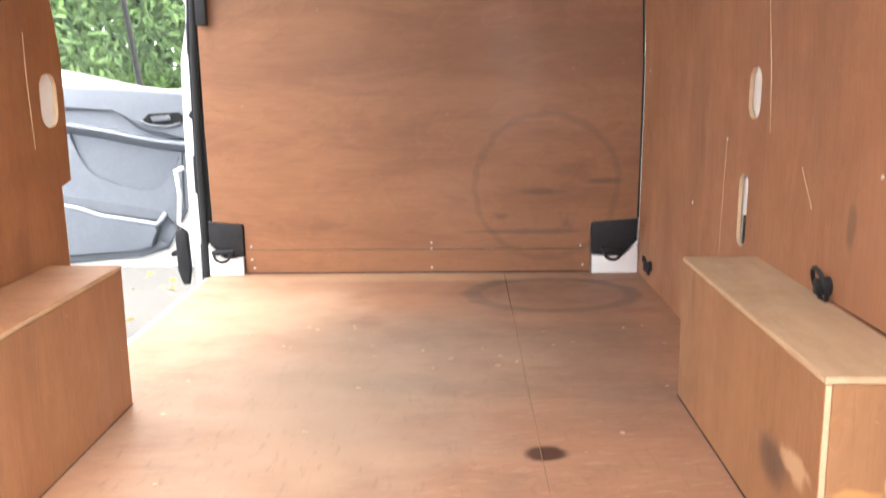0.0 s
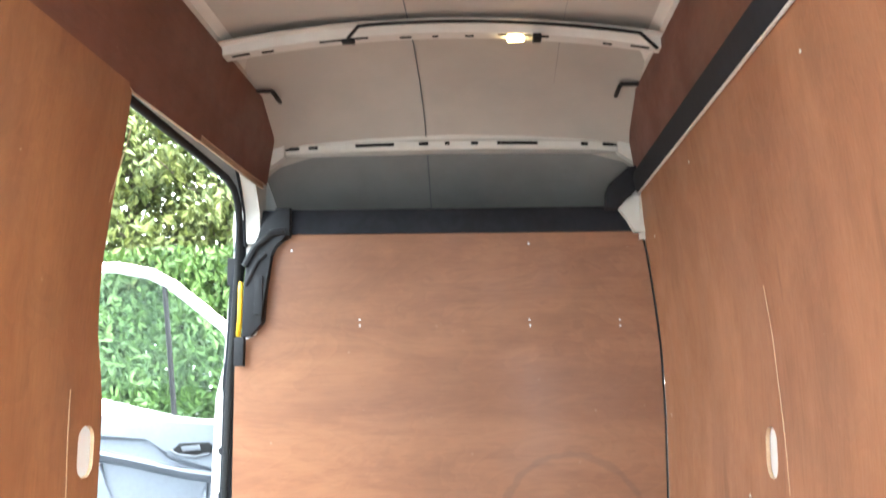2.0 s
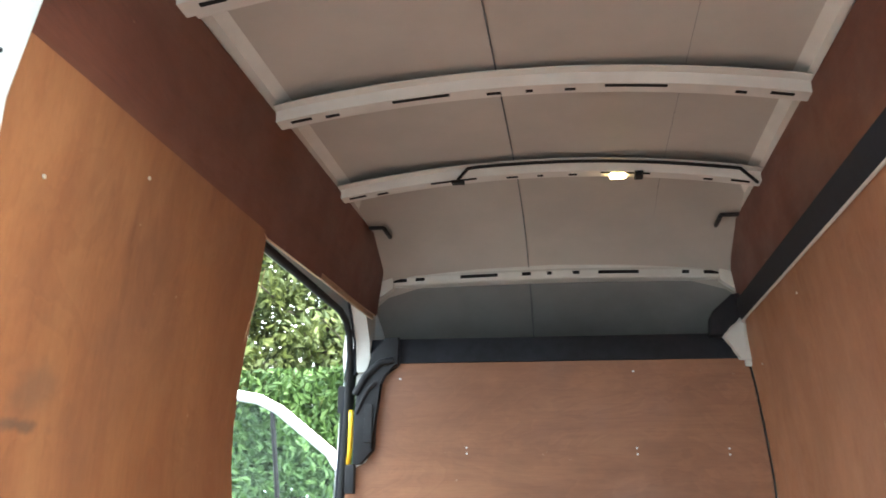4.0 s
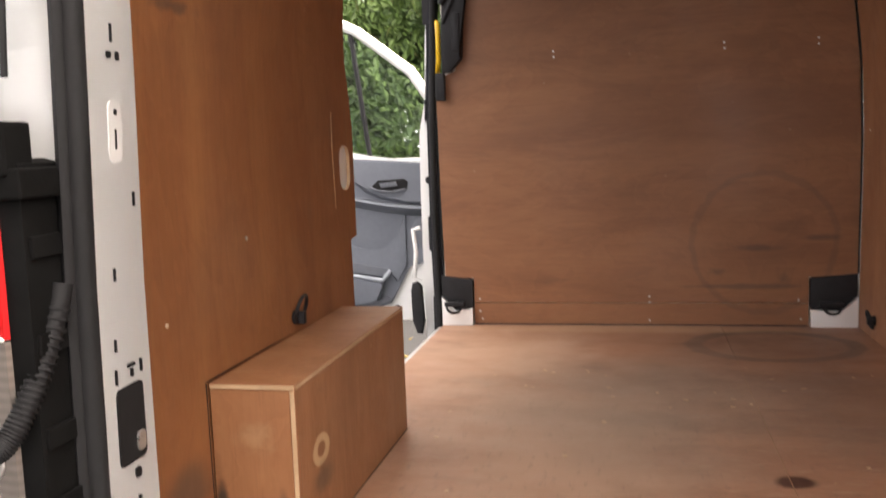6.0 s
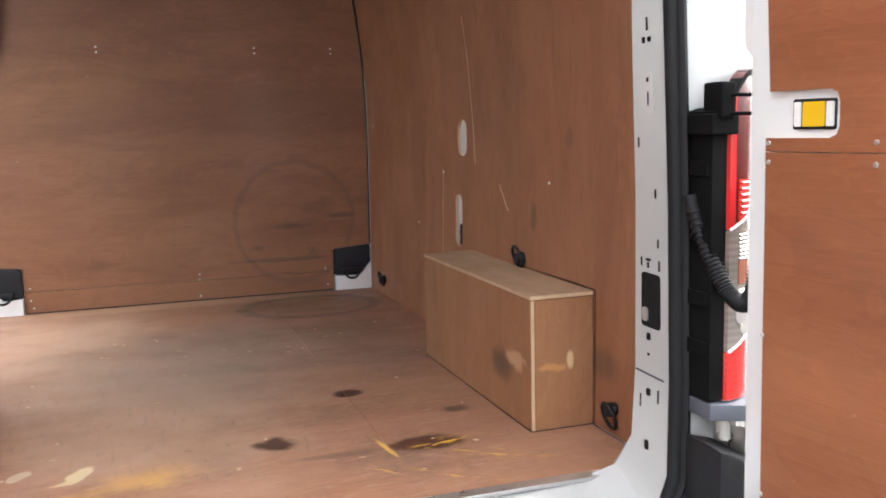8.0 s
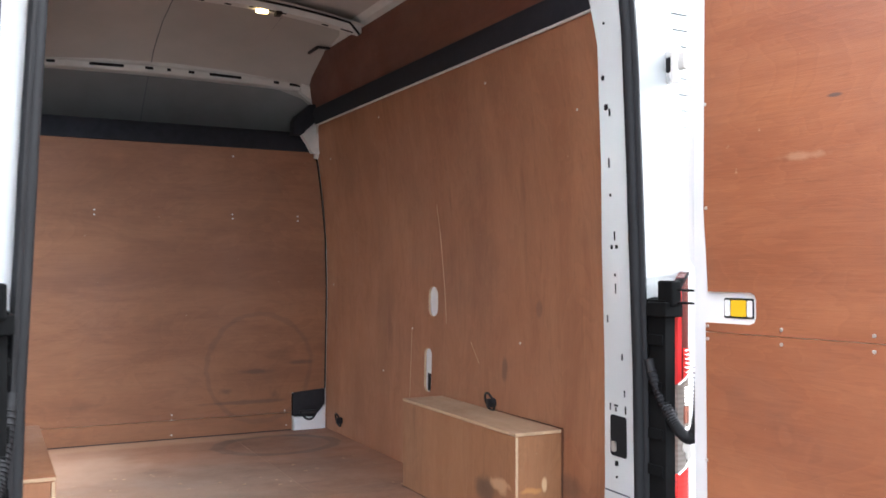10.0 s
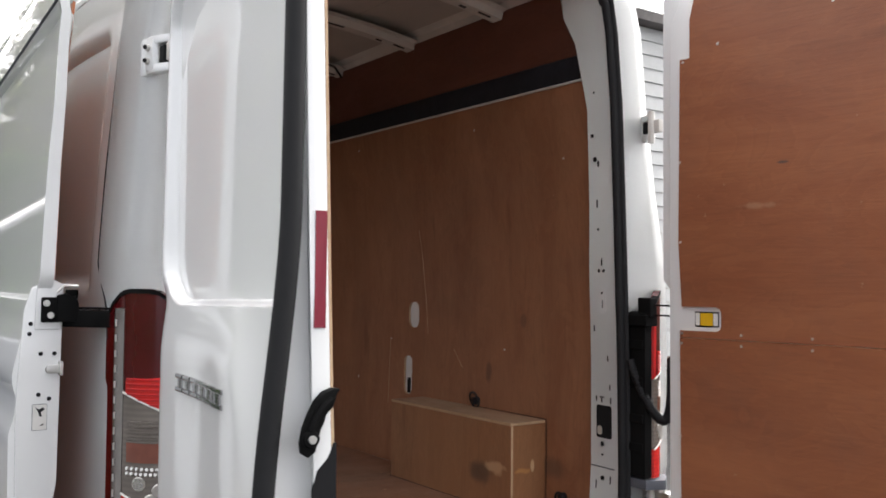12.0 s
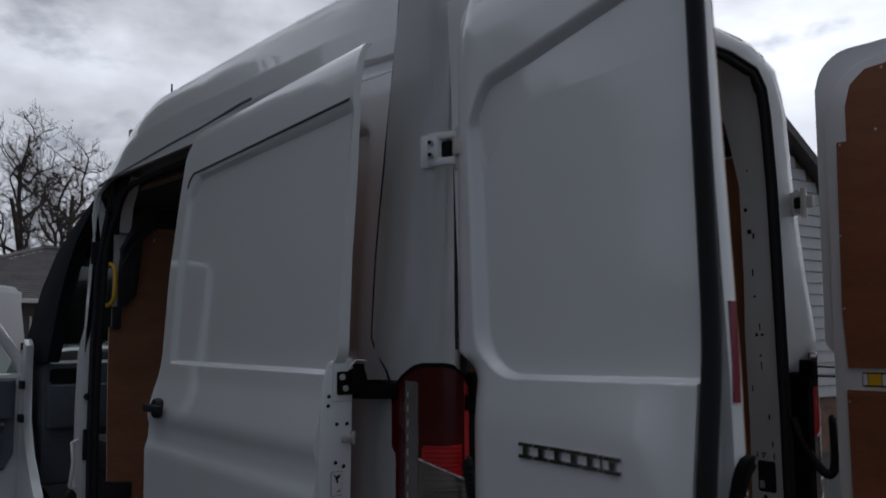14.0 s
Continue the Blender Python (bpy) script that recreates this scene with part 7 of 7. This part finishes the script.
on(leaf_cloud("foliage", shell_points(118000, -14.6, -0.9, 7.4, 0.9, 0.05, 2.9, 0.5), np.array((0, -0.4, 0.9)), 0.054, HEDGE_A, "dense green hedge foliage", "", parent=hedge), hedge)
# side arm out of view, known by reflection; placed to dim the van side
c = shell_points(70000, -12.0, 8.6, 15.0, 0.9, 0.05, 3.0, 0.5)
on(leaf_cloud("foliage", np.stack([-c[:, 1], c[:, 0], c[:, 2]], 1), np.array((0.4, 0, 0.9)), 0.06, HEDGE_A, "dense green hedge foliage", "", parent=hedge), hedge)
bm = bmesh.new()
for x in steps(-9.3, -1.2, 9):
    tube(bm, [(x, 8.3, 0), (x + 0.05, 8.3, 1.4), (x, 8.32, 2.6)], 0.07, 7, False, 0.03)
on(part("stems", bm, BARK, hedge), hedge)
for k, (x, *yh) in enumerate(((-8.6, 6.2), (-7.3, 6.8), (-6.1, 6.3), (-5.0, 6.9), (-3.9, 6.4), (-2.8, 6.7), (-2.0, 6.0))):
    ty, h = (9.0, yh[0]) if len(yh) == 1 else yh
    tree = thing("conifer_tree", "tall green conifer with gaps of bright sky", "tree", "conifers behind the hedge", at=pose(x, ty, 0))
    bm = bmesh.new()
    tube(bm, [(x, ty, 0), (x + 0.06, ty, h * 0.5), (x, ty, h)], 0.13, 8, False, 0.02)
    cs, ws = [], []
    for b in range(46):
        z = 1.9 + (h - 2.1) * (b / 46)
        a = b * 2.4 + k
        reach = (1.0 * (1 - (z - 1.9) / (h - 1.4)) + 0.35) * rng.uniform(0.7, 1.2)
        if math.cos(a) > 0:
            reach = min(reach, (-1.15 - x) / math.cos(a))
        tip = Vector((x + reach * math.cos(a), ty + reach * math.sin(a), z + 0.25 * reach))
        tube(bm, [(x, ty, z - 0.1), (x + 0.5 * reach * math.cos(a), ty + 0.5 * reach * math.sin(a), z), tip], 0.025, 5, False, 0.006)
        m = 270
        f = rng.uniform(0.25, 1.05, (m, 1))
        p = np.array((x, ty, z - 0.1)) * (1 - f) + np.array(tip) * f + rng.normal(size=(m, 3)) * np.array((0.15, 0.15, 0.12))
        cs.append(p[p[:, 0] < -0.95])
    on(part("trunk", bm, BARK, tree, "", 50), tree)
    on(leaf_cloud("crown", np.concatenate(cs), np.array((0, 0, 0.8)), 0.055, TREE_A, "", "", parent=tree), tree)

# low house with a tiled roof
TILE = plain("grey_roof_tile", (0.13, 0.12, 0.115), 0.8, 0, 0.35, 8, 0.3)
RENDERW = plain("dark_brick_wall", (0.12, 0.10, 0.09), 0.9, 0, 0.12, 6, 0.2)
DARKWIN = plain("dark_window", (0.03, 0.035, 0.04), 0.1)
house = thing("house", "low dark-walled bungalow with a hipped grey tiled roof", "house", at=pose(8.0, 31.0, 0))
HX0, HX1, HY0, HY1, EAVE, RIDGE = -0.2, 26.0, 27.0, 40.0, 2.75, 4.83
bm = bmesh.new()
box(bm, HX0 + 0.4, HX1 - 0.4, HY0 + 0.4, HY1 - 0.4, 0, EAVE)
on(part("wall", bm, RENDERW, house), house)
bm = bmesh.new()
HIP = (HY1 - HY0) / 2
corners = [bm.verts.new(p) for p in ((HX0, HY0, EAVE), (HX1, HY0, EAVE), (HX1, HY1, EAVE), (HX0, HY1, EAVE), (HX0 + HIP, HY0 + HIP, RIDGE - 0.05), (HX1 - HIP, HY0 + HIP, RIDGE - 0.05))]
for f in ((0, 1, 5, 4), (2, 3, 4, 5), (1, 2, 5), (3, 0, 4), (3, 2, 1, 0)):
    bm.faces.new([corners[i] for i in f])
roof2 = on(part("roof", bm, TILE, house, "grey concrete tiles in courses"), house)
for k in range(26):
    bm = bmesh.new()
    f0, f1 = k / 26, min(1.0, (k + 1.25) / 26)
    ya, yb = HY0 - 0.1 + (HY1 - HY0) / 2 * f0, HY0 - 0.1 + (HY1 - HY0) / 2 * f1
    za, zb = EAVE + 0.07 + (RIDGE - EAVE) * f0, EAVE + 0.02 + (RIDGE - EAVE) * f1
    sheet(bm, [[(HX0 - 0.1 + HIP * f0, ya, za), (HX1 + 0.1 - HIP * f0, ya, za)], [(HX0 - 0.1 + HIP * f1, yb, zb), (HX1 + 0.1 - HIP * f1, yb, zb)]], (0, 0, -0.03))
    part("tile_course", bm, TILE, roof2)
bm = bmesh.new()
box(bm, HX0 - 0.1, HX1 + 0.1, HY0 - 0.16, HY0 - 0.05, EAVE - 0.12, EAVE + 0.02, 0.02)
on(part("gutter", bm, PRIMER, house, "white gutter"), house)
bm = bmesh.new()
tube(bm, [(HX0 - 0.08 + HIP * f, HY0 - 0.08 + HIP * f, EAVE + 0.06 + (RIDGE - EAVE) * f) for f in (0, 0.5, 1)] + [(HX1 - HIP, HY0 + HIP, RIDGE + 0.05)], 0.10, 6)
on(part("ridge_tile", bm, TILE, house), house)
for x in (1.0, 4.5, 8.0, 12.0):
    bm = bmesh.new()
    box(bm, x, x + 1.5, HY0 + 0.36, HY0 + 0.42, 0.9, 2.2, 0.01)
    wnd = on(part("window", bm, DARKWIN, house, "dark window"), house)
    bm = bmesh.new()
    for a, b in ((x - 0.06, x), (x + 1.5, x + 1.56), (x + 0.72, x + 0.78)):
        box(bm, a, b, HY0 + 0.34, HY0 + 0.40, 0.86, 2.24)
    part("frame", bm, WHITE, wnd)

# white van parked in front of the bungalow
def parked_van(x0, x1, y0, y1, top):
    lorry = thing("parked_van", "plain white panel van parked before the bungalow", "van", at=pose((x0 + x1) / 2, y0, 0))
    bm = bmesh.new()
    section = [(x0, 0.45), (x0 - 0.02, 1.2), (x0 + 0.06, 1.9), (x0 + 0.16, top - 0.16), (x0 + 0.28, top - 0.04), (x0 + 0.5, top + 0.03), (x1 - 0.5, top + 0.03), (x1 - 0.28, top - 0.01), (x1 - 0.17, top - 0.12), (x1 - 0.08, 1.9), (x1 + 0.01, 1.2), (x1, 0.45)]
    prism(bm, section, "y", y0, y1, 0.05)
    body = on(part("body", bm, WHITE, lorry, "", 40), lorry)
    xm = (x0 + x1) / 2
    for a, b in ((x0 + 0.14, xm - 0.01), (xm + 0.01, x1 - 0.14)):
        bm = bmesh.new()
        prism(bm, [(a, 0.6), (b, 0.6), (b, top - 0.12), (a + (0.06 if a < xm - 0.5 else 0.0), top - 0.12)], "y", y0 - 0.02, y0 + 0.01, 0.012)
        part("rear_door", bm, WHITE, body, "", 40)
    bm = bmesh.new()
    box(bm, x0 + 0.02, x1 - 0.02, y0 - 0.10, y0 + 0.05, 0.32, 0.58, 0.04)
    on(part("bumper", bm, BLACK, lorry, "", 40), lorry)
    for a in (x0 + 0.02, x1 - 0.12):
        bm = bmesh.new()
        box(bm, a, a + 0.10, y0 - 0.025, y0 + 0.05, 0.95, 1.5, 0.02)
        on(part("tail_lamp", bm, REDLENS, lorry, "", 40), lorry)
    for a in (x0 + 0.02, x1 - 0.24):
        for b in (y0 + 1.0, y1 - 0.9):
            bm = bmesh.new()
            disc(bm, (a + 0.11, b, 0.34), (1, 0, 0), 0.34, 0.22, 24)
            on(part("wheel", bm, TYRE, lorry, "", 40), lorry)


parked_van(0.85, 2.90, 21.0, 26.3, 2.80)

# bare tree behind the house
tree = thing("bare_tree", "large leafless tree with a dense net of twigs", "tree", at=pose(8.2, 41.0, 0))
twigs = bmesh.new()
random.seed(11)


def branch(p, way, length, radius, level):
    """A winding branch that bears thinner ones along its outer part."""
    n_seg = (6, 7, 7, 6, 5, 4)[level]
    wind = (0.06, 0.26, 0.32, 0.36, 0.38, 0.40)[level]
    pts, ways = [p.copy()], [way]
    for k in range(n_seg):
        way = (way + Vector((random.gauss(0, wind), random.gauss(0, wind), random.gauss(0.05, wind * 0.8)))).normalized()
        p = p + way * (length / n_seg)
        pts.append(p.copy())
        ways.append(way)
    bm = bmesh.new() if level < 3 else twigs
    tube(bm, pts, radius, (8, 6, 5, 4, 3, 3)[level], False, radius * 0.42)
    if level < 3:
        on(part("trunk" if level < 1 else "limb", bm, BARK, tree, "", 60), tree)
    if level >= 5:
        return
    for k in range((7, 6, 5, 4, 4)[level]):
        i = random.randint((3, 2, 1, 1, 1)[level], n_seg)
        a = random.uniform(0, 6.28)
        side = Vector((math.cos(a), math.sin(a), random.uniform(-0.1, 0.75))).normalized()
        branch(pts[i], (ways[i] * 0.55 + side * 0.8).normalized(), length * random.uniform(0.43, 0.56), max(0.0085, radius * (0.50 - 0.08 * i / n_seg)), level + 1)


for x, lean in ((8.1, (-0.10, 0.05)), (8.6, (0.07, -0.05))):
    branch(Vector((x, 41.0, 0.0)), Vector((lean[0], lean[1], 1.0)).normalized(), 8.0, 0.21, 0)
crown = on(part("twig_net", twigs, BARK, tree, "", 60), tree)
tagged(crown, "dense net of thin bare twigs", kind="stuff")

# clad building and plank fence on the far side
CLAD = plain("grey_cladding", (0.50, 0.51, 0.50), 0.6, 0, 0.08, 9, 0.1)
FENCE = plain("brown_fence_board", (0.20, 0.13, 0.08), 0.8, 0, 0.3, 12, 0.3)
barn = thing("clad_building", "pale grey horizontally clad building", "building", at=pose(9.0, 6.0, 0))
BRICK = plain("brown_brick_base", (0.22, 0.13, 0.09), 0.85, 0, 0.3, 14, 0.3)
bm = bmesh.new()
prism(bm, [(3.6, 0), (12.0, 0), (12.0, 2.4), (8.4, 4.6), (3.6, 4.6)], "y", 5.05, 13.0)
on(part("wall", bm, BRICK, barn), barn)
bm = bmesh.new()
prism(bm, [(3.3, 4.62), (8.45, 4.62), (12.4, 2.2), (12.4, 2.32), (8.5, 4.74), (3.3, 4.74)], "y", 4.85, 13.2)
on(part("roof", bm, TILE, barn), barn)
for k in range(24):
    z = 0.77 + 0.16 * k
    bm = bmesh.new()
    x1 = 11.9 if z < 2.45 else min(11.7, 12.0 - (z + 0.155 - 2.4) / 0.611)
    prism(bm, [(5.045, z), (5.012, z), (5.03, z + 0.155), (5.045, z + 0.155)], "x", 3.6, x1)
    on(part("cladding_board", bm, CLAD, barn), barn)
bm = bmesh.new()
box(bm, 4.5, 6.0, 4.98, 5.045, 1.0, 2.2, 0.01)
on(part("window", bm, DARKWIN, barn), barn)
fence = thing("fence", "brown plank fence beside the yard", "fence", at=pose(6.3, 4.0, 0))
for k in range(58):
    bm = bmesh.new()
    y = -6 + 0.152 * k
    box(bm, 6.28, 6.30, y, y + 0.145, 0.02, 1.75 + 0.01 * math.sin(k * 2.3), 0.003)
    on(part("board", bm, FENCE, fence), fence)
for y in steps(-6, 2.6, 4):
    bm = bmesh.new()
    box(bm, 6.31, 6.40, y, y + 0.09, 0, 1.8, 0.005)
    on(part("post", bm, FENCE, fence), fence)
